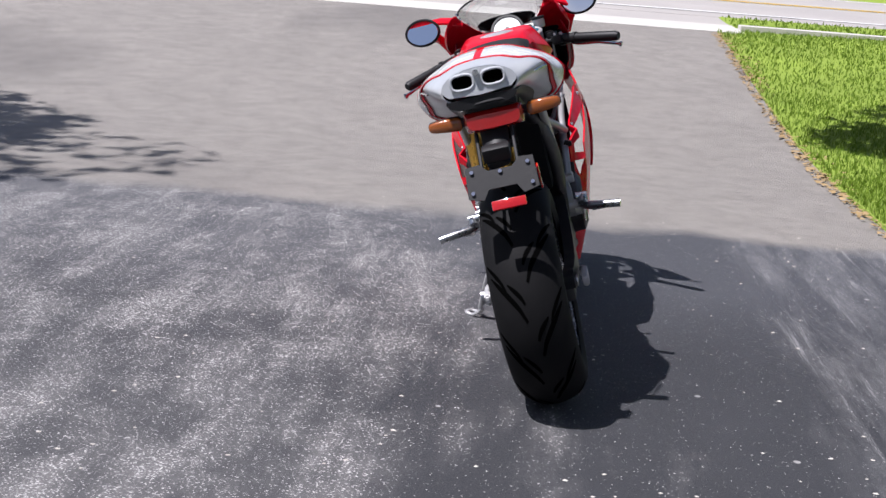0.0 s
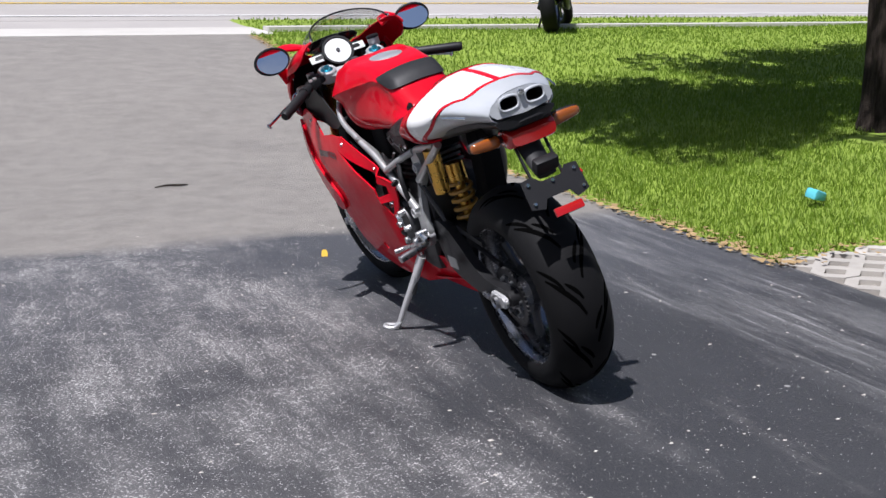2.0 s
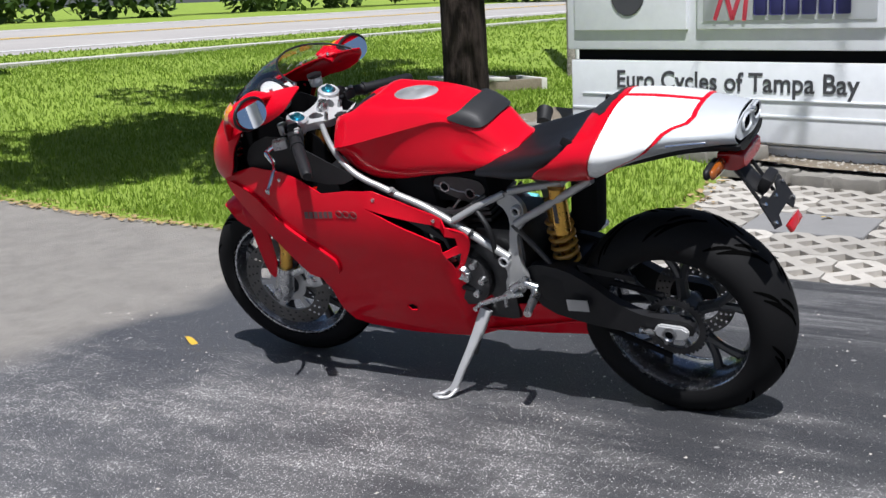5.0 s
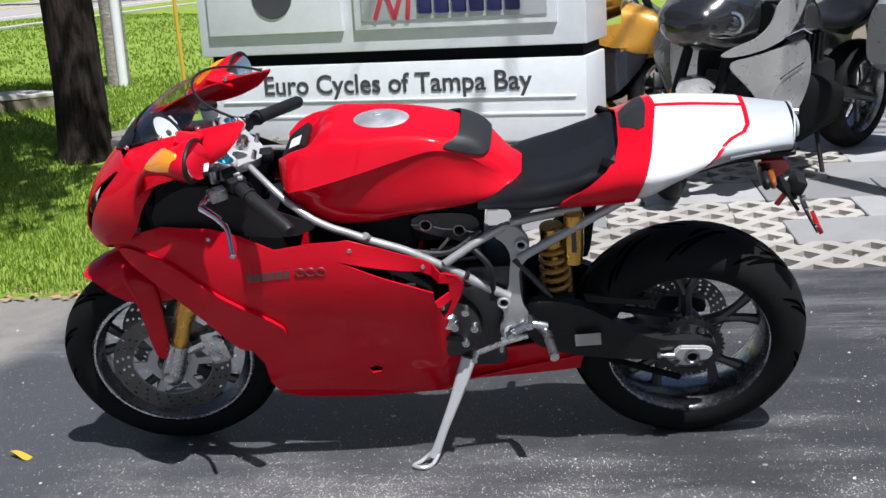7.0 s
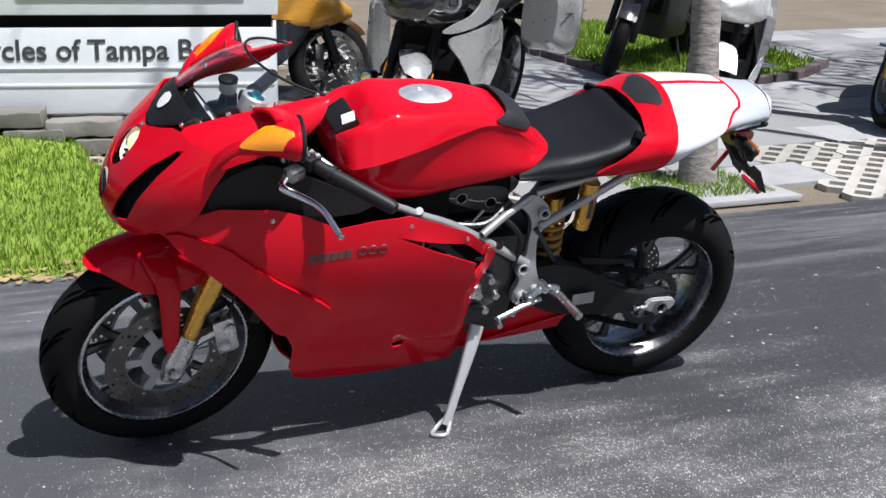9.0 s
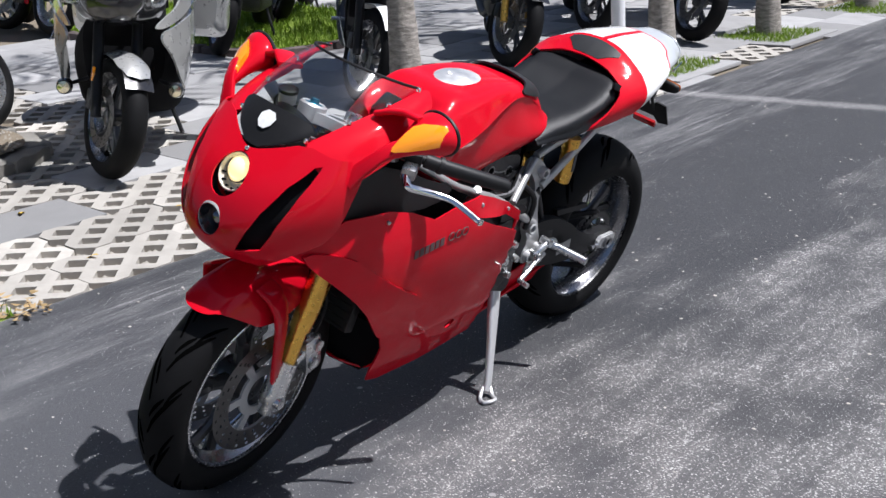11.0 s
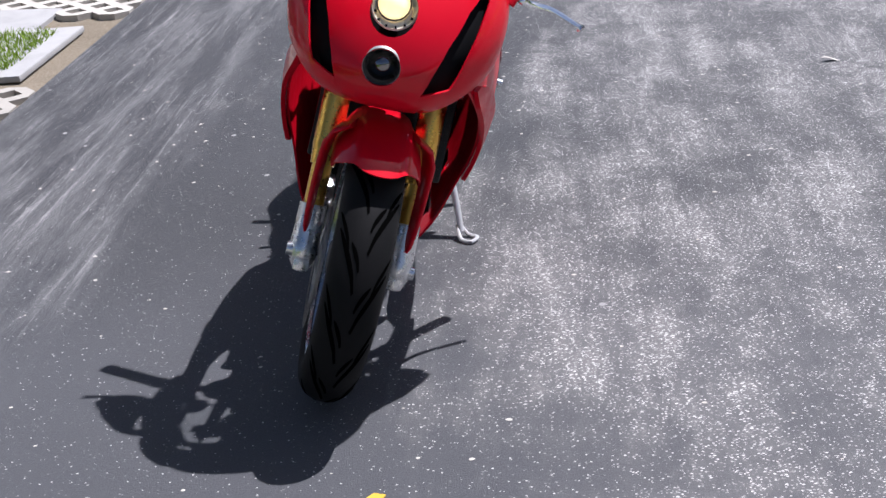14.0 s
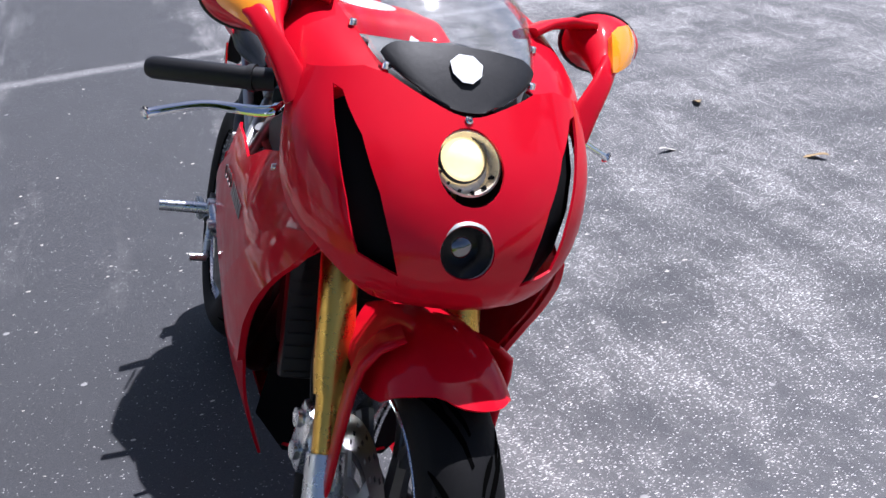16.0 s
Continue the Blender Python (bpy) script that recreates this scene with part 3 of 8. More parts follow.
def spread(*stops):
    out = []
    for a, b, n in stops:
        out += [a + (b - a) * i / n for i in range(n)]
    return out + [stops[-1][1]]


def sheet(name, xs, ys, lift, material, skip=lambda x, y: False, thick=0.0):
    verts = [(x, y, height(x, y) + lift(x, y)) for y in ys for x in xs]
    n = len(xs)
    faces = [(j * n + i, j * n + i + 1, (j + 1) * n + i + 1, (j + 1) * n + i) for j in range(len(ys) - 1) for i in range(n - 1) if not skip((xs[i] + xs[i + 1]) / 2, (ys[j] + ys[j + 1]) / 2)]
    me = bpy.data.meshes.new(name)
    me.from_pydata(verts, [], faces)
    if thick:
        bm = bmesh.new()
        bm.from_mesh(me)
        bmesh.ops.recalc_face_normals(bm, faces=bm.faces)
        if sum(f.normal.z for f in bm.faces) < 0:
            bmesh.ops.reverse_faces(bm, faces=bm.faces)
        bmesh.ops.solidify(bm, geom=bm.faces[:], thickness=thick)
        bm.to_mesh(me)
        bm.free()
    return part_mesh(name, me, material, None, "", 40)


def hard(x, y):
    """Whether a place is paved: the soil sheet lies lower there."""
    return (x < EDGE + 0.3 and GUTTER0 < y < ROAD1) or (x < EDGE and y < GUTTER1) or (y < LAWN_Y + 0.085 * max(0, x - EDGE) and x < 30) or ROAD0 < y < ROAD1 or GUTTER0 + 0.3 < y < GUTTER0 + 0.62


def ease(a, b, t):
    k = max(0.0, min(1.0, (t - a) / (b - a)))
    return k * k * (3 - 2 * k)


def bank(x, y):
    """The lawn swells gently towards the sign and its tree."""
    return 0.085 * ease(2.5, 3.8, x) * (1 - ease(5.5, 8.0, x)) * ease(0.9, 1.7, y) * (1 - ease(4.0, 6.5, y))


def soil_lift(x, y):
    if hard(x, y):
        return -0.05
    return 0.012 + 0.012 * math.sin(x * 1.9 + 0.7 * y) * math.sin(y * 1.3) + bank(x, y)


gx = spread((-400, -60, 6), (-60, -12, 12), (-12, 0, 8), (0, 1.5, 3), (1.5, 1.60, 2), (1.60, 1.66, 3), (1.66, 8, 48), (8, 16, 24), (16, 40, 12), (40, 400, 6))
gy = spread((-400, -60, 6), (-60, -10, 10), (-10, 0.9, 20), (0.9, 4, 62), (4, 10.4, 40), (10.4, 11.5, 12), (11.5, 12.3, 4), (12.3, 12.5, 3), (12.5, 20.9, 6), (20.9, 21.2, 3), (21.2, 40, 10), (40, 400, 8))
ground = tagged(sheet("ground", gx, gy, soil_lift, "lawn"), "grassy ground sloping up to the road", "ground", kind="structure")

dx = spread((-16, -6, 10), (-6, EDGE, 24))
dy = spread((-40, -8, 8), (-8, 3, 22), (3, GUTTER0, 24))
tagged(sheet("driveway", dx, dy, lambda x, y: 0.0, "asphalt", thick=0.06), "worn dark asphalt driveway with pale speckles", "driveway", kind="structure")
tagged(sheet("gutter", spread((-60, -16, 6), (-16, EDGE + 0.3, 16)), spread((GUTTER0, GUTTER1, 4)), lambda x, y: 0.006, "concrete", thick=0.08), "pale concrete apron along the road", "pavement", kind="structure")
tagged(sheet("road_shoulder", spread((-120, 2.0, 20)), spread((GUTTER1, ROAD0 + 0.02, 3)), lambda x, y: 0.0, "road", thick=0.06), "grey asphalt road shoulder", "road", kind="structure")
tagged(sheet("road", spread((-200, -20, 10), (-20, 60, 40), (60, 300, 10)), spread((ROAD0, ROAD1, 10)), lambda x, y: 0.004, "road", thick=0.08), "grey two-lane asphalt road", "road", kind="structure")
tagged(sheet("kerb", spread((EDGE + 0.3, 60, 60)), spread((GUTTER0 + 0.34, GUTTER0 + 0.58, 2)), lambda x, y: 0.055, "concrete", thick=0.12), "narrow pale concrete kerb strip in the grass", "kerb", kind="structure")
for name, y0, y1, mat in (("edge_line", 13.05, 13.20, "roadwhite"), ("centre_line", 17.0, 17.12, "roadyellow"), ("centre_line", 17.26, 17.38, "roadyellow"), ("edge_line", 20.3, 20.45, "roadwhite")):
    tagged(sheet(name, spread((-200, -20, 10), (-20, 60, 40), (60, 300, 10)), [y0, y1], lambda x, y: 0.010, mat), "painted road line", "road marking", kind="structure")
# far strip beyond the eastern lawn
tagged(sheet("side_road", spread((27, 34, 4)), spread((-40, 9, 12)), lambda x, y: 0.05, "concrete", thick=0.08), "pale far pavement", "pavement", kind="structure")

# ---------- grass blades, one object of stuff ----------
rng = np.random.default_rng(4)


def blades(areas, name):
    xs, ys, hs, ws = [], [], [], []
    for x0, x1, y0, y1, per, h, w in areas:
        n = int((x1 - x0) * (y1 - y0) * per)
        x, y = rng.uniform(x0, x1, n), rng.uniform(y0, y1, n)
        xs.append(x), ys.append(y), hs.append(h * rng.uniform(0.35, 0.95, n)), ws.append(np.full(n, w) * rng.uniform(0.7, 1.3, n))
    x, y, h, w = map(np.concatenate, (xs, ys, hs, ws))
    keep = np.array([not hard(a, b) for a, b in zip(x, y)])
    # a bed and tree trunk keep clear
    keep &= ~((np.abs(x - 4.9) < 1.15) & (y < 3.2) & (y > -0.8))
    x, y, h, w = x[keep], y[keep], h[keep], w[keep]
    z = np.array([height(a, b) + soil_lift(a, b) - 0.006 for a, b in zip(x, y)])
    n = len(x)
    a = rng.uniform(0, 6.283, n)
    lean, la = h * rng.uniform(0.1, 0.75, n), rng.uniform(0, 6.283, n)
    cx, cy = np.cos(a) * w / 2, np.sin(a) * w / 2
    lx, ly = np.cos(la) * lean, np.sin(la) * lean
    v = np.empty((n, 5, 3))
    v[:, 0] = np.stack([x - cx, y - cy, z], 1)
    v[:, 1] = np.stack([x + cx, y + cy, z], 1)
    v[:, 2] = np.stack([x + cx * 0.8 + lx * 0.35, y + cy * 0.8 + ly * 0.35, z + h * 0.6], 1)
    v[:, 3] = np.stack([x - cx * 0.8 + lx * 0.35, y - cy * 0.8 + ly * 0.35, z + h * 0.6], 1)
    v[:, 4] = np.stack([x + lx, y + ly, z + h], 1)
    k = np.arange(n)[:, None] * 5
    me = bpy.data.meshes.new(name)
    me.from_pydata(v.reshape(-1, 3).tolist(), [], [tuple(q) for q in (k + [0, 1, 2, 3]).tolist()] + [tuple(q) for q in (k + [3, 2, 4]).tolist()])
    return part_mesh(name, me, "grass", None, "", 0)


tagged(blades(((1.60, 3.4, 1.0, 4.2, 3600, 0.055, 0.006), (3.4, 5.6, 1.0, 4.2, 2200, 0.055, 0.007), (1.60, 5.6, 4.2, 7.0, 1700, 0.055, 0.008), (5.6, 10.0, 0.8, 7.0, 800, 0.06, 0.011), (1.6, 12.0, 7.0, 10.6, 750, 0.055, 0.011), (10.0, 24.0, 0.8, 10.6, 160, 0.06, 0.02), (1.9, 24.0, 10.7, 12.4, 240, 0.05, 0.018)), "grass"), "bright green mown lawn grass", "grass", kind="stuff")

# ---------- lattice pavers ----------
pave = tagged(sheet("pavement", spread((EDGE, 14.0, 30)), spread((-14, 1.0, 30), (1.0, 1.4, 6)), lambda x, y: -0.028, "soil", skip=lambda x, y: y > LAWN_Y + 0.085 * (x - EDGE)), "parking bay of lattice pavers and slabs on sandy soil", "pavement", kind="structure")
BX, BY, BT = 0.40, 0.60, 0.045


def lattice_block():
    """A concrete grid block with square openings set on the diagonal; its rim has half openings."""
    h, p = 0.059, 0.10
    line = []
    x0, y0 = BX / 2 - 0.003, BY / 2 - 0.003
    for cx, cy, dx, dy in ((-1, -1, 1, 0), (1, -1, 0, 1), (1, 1, -1, 0), (-1, 1, 0, -1)):
        # one side of the block, from its cut-off corner, with its half openings
        half, stops = (x0, (0,)) if dx else (y0, (-1, 1))
        line.append((dx * (h - half) + (cx * x0 if dy else 0), dy * (h - half) + (cy * y0 if dx else 0)))
        for q in stops:
            for along, inward in ((q * p - h, 0), (q * p, h), (q * p + h, 0)):
                line.append((dx * along + (cx * x0 - dy * inward if dy else 0), dy * along + (cy * y0 + dx * inward if dx else 0)))
        line.append((dx * (half - h) + (cx * x0 if dy else 0), dy * (half - h) + (cy * y0 if dx else 0)))
    hol = []
    for cx, cy in [(sx * p, k * 2 * p) for sx in (-1, 1) for k in (-1, 0, 1)] + [(0, -p), (0, p)]:
        hol.append([(cx + h, cy), (cx, cy + h), (cx - h, cy), (cx, cy - h)])
    bm = panel(line, lambda a, b: (a, b, 0.0), 0, hol, 0.4)
    for f in bm.faces:
        if f.normal.z < 0:
            f.normal_flip()
    bmesh.ops.solidify(bm, geom=bm.faces[:], thickness=BT)
    bmesh.ops.recalc_face_normals(bm, faces=bm.faces)
    me = bpy.data.meshes.new("lattice_block")
    bm.to_mesh(me)
    bm.free()
    me.materials.append(M["paver"])
    return me


def slab_mesh(sx, sy):
    bm = box((sx - 0.008, sy - 0.008, BT), (0, 0, -BT / 2), 0.004, (0, 0, 0), 1)
    me = bpy.data.meshes.new("slab")
    bm.to_mesh(me)
    bm.free()
    me.materials.append(M["slab"])
    return me


lattice_me, slab_me, long_me = lattice_block(), slab_mesh(BX, BY), slab_mesh(0.30, 0.60)
PLANTERS = ((2.15, -1.64), (2.10, -4.20), (2.08, -5.76), (1.98, -7.44))


def paving(x, y):
    """Which piece lies at a place: lattice, slab or none."""
    if y > LAWN_Y + 0.085 * (x - EDGE) + 0.16 or (x > 3.9 and -0.40 < y):
        return None
    for px, py in PLANTERS:
        if abs(x - px) < 0.36 and abs(y - py) < 0.40:
            return None
        if abs(x - px) < 0.62 and abs(y - py) < 0.72:
            return "slab"
    if (x > 2.72 and y < -0.35 and not (x > 3.3 and y > -1.05)) or math.hypot(x - 2.82, y - 0.40) < 0.22:
        return "slab"
    return "lattice"


pave_rng = random.Random(7)
for i in range(15):
    for j in range(22):
        x = EDGE + 0.012 + BX * (i + 0.5)
        y = 1.30 - BY * (j + 0.5) - (0.20 if i % 2 else 0.0)
        kind = paving(x, y)
        if kind is None:
            continue
        ob = new("lattice_block" if kind == "lattice" else "slab", lattice_me if kind == "lattice" else slab_me)
        ob.parent = pave
        ob.matrix_world = pose(x, y, height(x, y) + 0.002 + pave_rng.uniform(-0.004, 0.004), pave_rng.uniform(-0.5, 0.5), pave_rng.uniform(-0.6, 0.6) - 2.3, pave_rng.uniform(-0.7, 0.7))


# ---------- wheels, shared by all the motorcycles ----------
def tyre_mesh(R, hw, tall, n=72):
    rc = R - tall
    mid, up = rc + 0.022, tall - 0.022
    prof = [(hw * math.sin(radians(a)), mid + up * math.cos(radians(a))) for a in range(-116, 117, 8)]
    prof += [(hw * 0.74, rc - 0.002), (0, rc - 0.008), (-hw * 0.74, rc - 0.002)]
    return lathe(prof, n, closed=True)


def groove_mesh(R, hw, tall, count, back=1, width=0.0055):
    """Curved tread grooves as strips just above the tread, their shade put into near-black colour."""
    mid, up, out = R - tall + 0.022, tall - 0.022, bmesh.new()
    plans = ((6, 58, 0.0, 0.46, 1.0), (30, 66, 0.30, 0.30, 0.8), (4, 26, 0.16, 0.2, 0.8))
    for k in range(count):
        for side in (-1, 1):
            for a0, a1, off, run, wide in plans:
                prev = None
                for i in range(8):
                    s = i / 7
                    a = radians(a0 + (a1 - a0) * s) * side
                    th = 6.28319 * (k + (0.5 if side > 0 else 0)) / count + back * (off + run * (s ** 0.7)) * 0.9
                    w = width * wide * (0.35 + 1.0 * math.sin(math.pi * min(1, 0.12 + s * 0.85)))
                    pair = []
                    for e in (-1, 1):
                        aa, tt = a + e * w * 0.5 / max(tall, hw) * side, th - back * e * w * 0.45 / R
                        r = mid + (up + 0.0007) * math.cos(aa)
                        pair.append(out.verts.new(((hw + 0.0007) * math.sin(aa), r * math.cos(tt), r * math.sin(tt))))
                    if prev:
                        out.faces.new((prev[0], prev[1], pair[1], pair[0]))
                    prev = pair
    return out


def rim_mesh(hw, r=0.222):
    w = hw * 0.80
    prof = [(-w, r + 0.006), (-w - 0.003, r - 0.006), (-w + 0.014, r - 0.017), (-w * 0.4, r - 0.030), (w * 0.4, r - 0.030), (w - 0.014, r - 0.017), (w + 0.003, r - 0.006), (w, r + 0.006), (w - 0.012, r + 0.003), (-w + 0.012, r + 0.003)]
    return lathe(prof, 72, closed=True)


def lip_mesh(hw, s, r=0.222):
    x = s * (hw * 0.80 + 0.002)
    return lathe([(x, r - 0.002), (x + s * 0.003, r - 0.006), (x + s * 0.002, r - 0.011), (x - s * 0.004, r - 0.012), (x - s * 0.004, r - 0.002)], 72, closed=True)


def spokes_mesh(kind, r=0.200):
    bms = []
    for k in range(5):
        a = 6.28319 * k / 5 + 0.3

        def at(rad, da, x=0.0):
            return (x, rad * math.cos(a + da), rad * math.sin(a + da))

        if kind == "y":
            bms.append(join(tube([at(0.035, 0), at(0.08, 0), at(0.115, 0)], [0.028, 0.024, 0.023], 8, 0, flat=(0.75, 0.75)), *[tube([at(0.10, 0.02 * s), at(0.15, 0.13 * s), at(r, 0.23 * s)], [0.021, 0.018, 0.023], 8, 3, flat=(0.7, 0.7)) for s in (-1, 1)]))
        else:
            bms.append(tube([at(0.035, 0), at(0.12, 0.03), at(r, 0.07)], [0.03, 0.024, 0.032], 8, 3, flat=(0.8, 0.6)))
    return bms


def hub_mesh():
    return lathe([(-0.05, 0.028), (-0.045, 0.042), (0, 0.055), (0.045, 0.042), (0.05, 0.028)], 28)


def add_spokes(w, at, kind, r, mat):
    for bm in spokes_mesh(kind, r):
        part("spoke", moved(bm, pose(*at)), mat, w)


def disc_mesh(r0, r1, x, thick=0.005, n=96, drilled=True):
    """A brake disc with drilled holes right through."""
    bm = bmesh.new()
    rows = [r0, r0 + (r1 - r0) * 0.16, r0 + (r1 - r0) * 0.30, r0 + (r1 - r0) * 0.46, r0 + (r1 - r0) * 0.58, r0 + (r1 - r0) * 0.74, r0 + (r1 - r0) * 0.86, r1]
    grid = [[bm.verts.new((x, rr * math.cos(6.28319 * j / n), rr * math.sin(6.28319 * j / n))) for j in range(n)] for rr in rows]
    for i in range(len(rows) - 1):
        for j in range(n):
            hole = drilled and i in (1, 3, 5) and (j + {1: 0, 3: 1, 5: 2}[i]) % 4 == 0
            if not hole:
                bm.faces.new((grid[i][j], grid[i][(j + 1) % n], grid[i + 1][(j + 1) % n], grid[i + 1][j]))
    bmesh.ops.solidify(bm, geom=bm.faces[:], thickness=thick)
    return bm


def carrier_mesh(r0, r1, x):
    """A flat carrier: one plate with a middle opening and six windows."""
    ring = lambda r, n: [(r * math.cos(6.28319 * i / n), r * math.sin(6.28319 * i / n)) for i in range(n)]
    arc = lambda r, a, b: [(r * math.cos(a + (b - a) * i / 5), r * math.sin(a + (b - a) * i / 5)) for i in range(6)]
    windows = [arc(r0 * 0.80, a + 0.16, a + 0.90) + arc(r1 * 0.99, a + 0.94, a + 0.12) for a in [6.28319 * k / 6 for k in range(6)]]
    return panel(ring(r1 * 1.05, 48), lambda a, b: (x, a, b), 0.006, [ring(r0 * 0.5, 20), *windows], 0.02)


BIKE = thing("motorcycle", pose(0.02, 0, 0, 0, -17.6, 0), "glossy red sport motorcycle with white tail leaning on its side stand", "motorcycle")
RC, FC = (0, 0.0, 0.3145), (0, 1.405, 0.303)

rear = part("rear_wheel", moved(hub_mesh(), pose(*RC)), "graphite", BIKE, "dark grey five-spoke alloy wheel")
add_spokes(rear, RC, "y", 0.200, "graphite")
rim = part("rim", moved(rim_mesh(0.095), pose(*RC)), "rimlip", rear, "machined grey rim")
for s in (-1, 1):
    part("rim_edge", moved(lip_mesh(0.095, s), pose(*RC)), "lip", rim)
part("tyre", moved(tyre_mesh(0.3145, 0.095, 0.093), pose(*RC)), "rubber", rear, "wide black road tyre")
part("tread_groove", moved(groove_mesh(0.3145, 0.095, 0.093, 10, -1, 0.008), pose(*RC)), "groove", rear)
cog = [((0.094 if k % 4 in (0, 1) else 0.087) * math.cos(6.28319 * k / 156), (0.094 if k % 4 in (0, 1) else 0.087) * math.sin(6.28319 * k / 156)) for k in range(156)]
sprocket = part("sprocket", moved(panel(cog, lambda a, b: (-0.085, a, b), 0.007, [[(0.070 * math.cos(6.28319 * k / 40), 0.070 * math.sin(6.28319 * k / 40)) for k in range(40)]], 0.03), pose(*RC)), "engine", rear, "dark toothed sprocket")
part("sprocket_hub", moved(join(carrier_mesh(0.052, 0.068, -0.082), lathe([(-0.09, 0.016), (-0.098, 0.022), (-0.094, 0.034), (-0.07, 0.040), (-0.04, 0.046)], 28)), pose(*RC)), "bolthead", sprocket, "worn bright hub plate")
for k in range(6):
    part("sprocket_nut", moved(lathe([(-0.094, 0.002), (-0.094, 0.006), (-0.084, 0.007)], 8), pose(0, 0.0 + 0.060 * math.cos(1.047 * k), RC[2] + 0.060 * math.sin(1.047 * k))), "bolthead", sprocket)
part("brake_disc", moved(disc_mesh(0.075, 0.12, 0.075), pose(*RC)), "disc", rear)
part("axle_nut", moved(lathe([(-0.135, 0.004), (-0.137, 0.010), (-0.135, 0.018), (-0.115, 0.020), (0.12, 0.016), (0.12, 0.004)], 18), pose(*RC)), "alu", rear)

front = part("front_wheel", moved(hub_mesh(), pose(*FC)), "graphite", BIKE, "dark grey five-spoke alloy wheel")
add_spokes(front, FC, "y", 0.200, "graphite")
rim = part("rim", moved(rim_mesh(0.060), pose(*FC)), "rimlip", front, "machined grey rim")
for s in (-1, 1):
    part("rim_edge", moved(lip_mesh(0.060, s), pose(*FC)), "lip", rim)
part("tyre", moved(tyre_mesh(0.303, 0.060, 0.078), pose(*FC)), "rubber", front, "black road tyre")
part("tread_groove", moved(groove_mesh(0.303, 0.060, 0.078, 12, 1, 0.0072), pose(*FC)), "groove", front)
for s in (-1, 1):
    part("brake_disc", moved(disc_mesh(0.108, 0.160, 0.070 * s), pose(*FC)), "disc", front, "drilled steel brake disc")
    part("disc_carrier", moved(carrier_mesh(0.085, 0.108, 0.068 * s), pose(*FC)), "cast", front, "pale cast disc carrier")

# fork
for s in (-1, 1):
    u = 0.102 * s
    leg = part("fork_leg", join(
        tube([(u, 1.402, 0.268), (u, 1.398, 0.300), (u, 1.385, 0.335), (u, 1.362, 0.395)], [0.022, 0.033, 0.030, 0.029], 16, 3),
        box((0.036, 0.05, 0.07), (u, 1.402, 0.292), 0.012, (20, 0, 0)),
        lathe([(0.034 * s, 0.005), (0.036 * s, 0.014), (0.02 * s, 0.017)], 14, at=(u, 1.405, 0.303))), "alu", BIKE, "bare aluminium fork foot")
    part("stanchion", tube([(u, 1.365, 0.385), (u, 1.318, 0.52)], 0.0215, 16), "gold", leg, "gold fork tube")
    part("fork_tube", tube([(u, 1.334, 0.475), (u, 1.322, 0.50), (u, 1.316, 0.515), (u, 1.156, 0.90)], [0.026, 0.0275, 0.029, 0.0285], 16), "gold", leg, "gold fork tube")
    part("fork_cap", moved(lathe([(0.018, 0.004), (0.018, 0.010), (0.008, 0.012), (0.006, 0.022), (-0.012, 0.024)], 24, "z"), pose(u, 1.146, 0.928, 19, 0, 0)), "blue", leg, "blue anodised fork cap")
    part("cap_ring", moved(lathe([(0.006, 0.023), (0.008, 0.029), (0.003, 0.034), (-0.036, 0.0345), (-0.038, 0.030), (-0.034, 0.024)], 28, "z", closed=True), pose(u, 1.146, 0.928, 19, 0, 0)), "cast", leg, "pale clamp boss")
    part("sticker", box((0.002, 0.022, 0.016), (u + 0.0265 * s, 1.366, 0.385), 0.0, (19, 0, 0)), "inkblue", leg)
    cal = part("brake_caliper", join(
        box((0.05, 0.06, 0.11), (0.088 * s, 1.268, 0.372), 0.014, (-12, 0, 0)),
        lathe([(0.118 * s, 0.006), (0.120 * s, 0.015), (0.085 * s, 0.017)], 14, at=(0, 1.262, 0.40)),
        lathe([(0.118 * s, 0.006), (0.120 * s, 0.015), (0.085 * s, 0.017)], 14, at=(0, 1.272, 0.350)),
        tube([(0.092 * s, 1.29, 0.385), (0.098 * s, 1.36, 0.36)], 0.016, 8)), "alu", BIKE, "bare aluminium brake caliper")
    part("brake_hose", tube([(0.1 * s, 1.262, 0.43), (0.108 * s, 1.25, 0.52), (0.1 * s, 1.28, 0.62), (0.06 * s, 1.25, 0.72)], 0.004, 6, 5), "black", cal)

# front fender: a crown over the tyre and two legs down to the fork feet
def fender_place(a, x):
    rr = 0.332 + 0.010 * math.exp(-((a - 66) / 20) ** 2) - 1.6 * max(0, abs(x) - 0.050) ** 1.1 - 3.0 * x * x
    u = math.copysign(min(abs(x), 0.088 + 0.12 * max(0, abs(x) - 0.088)), x)
    return (u, 1.405 + rr * math.cos(radians(a)), 0.303 + rr * math.sin(radians(a)))


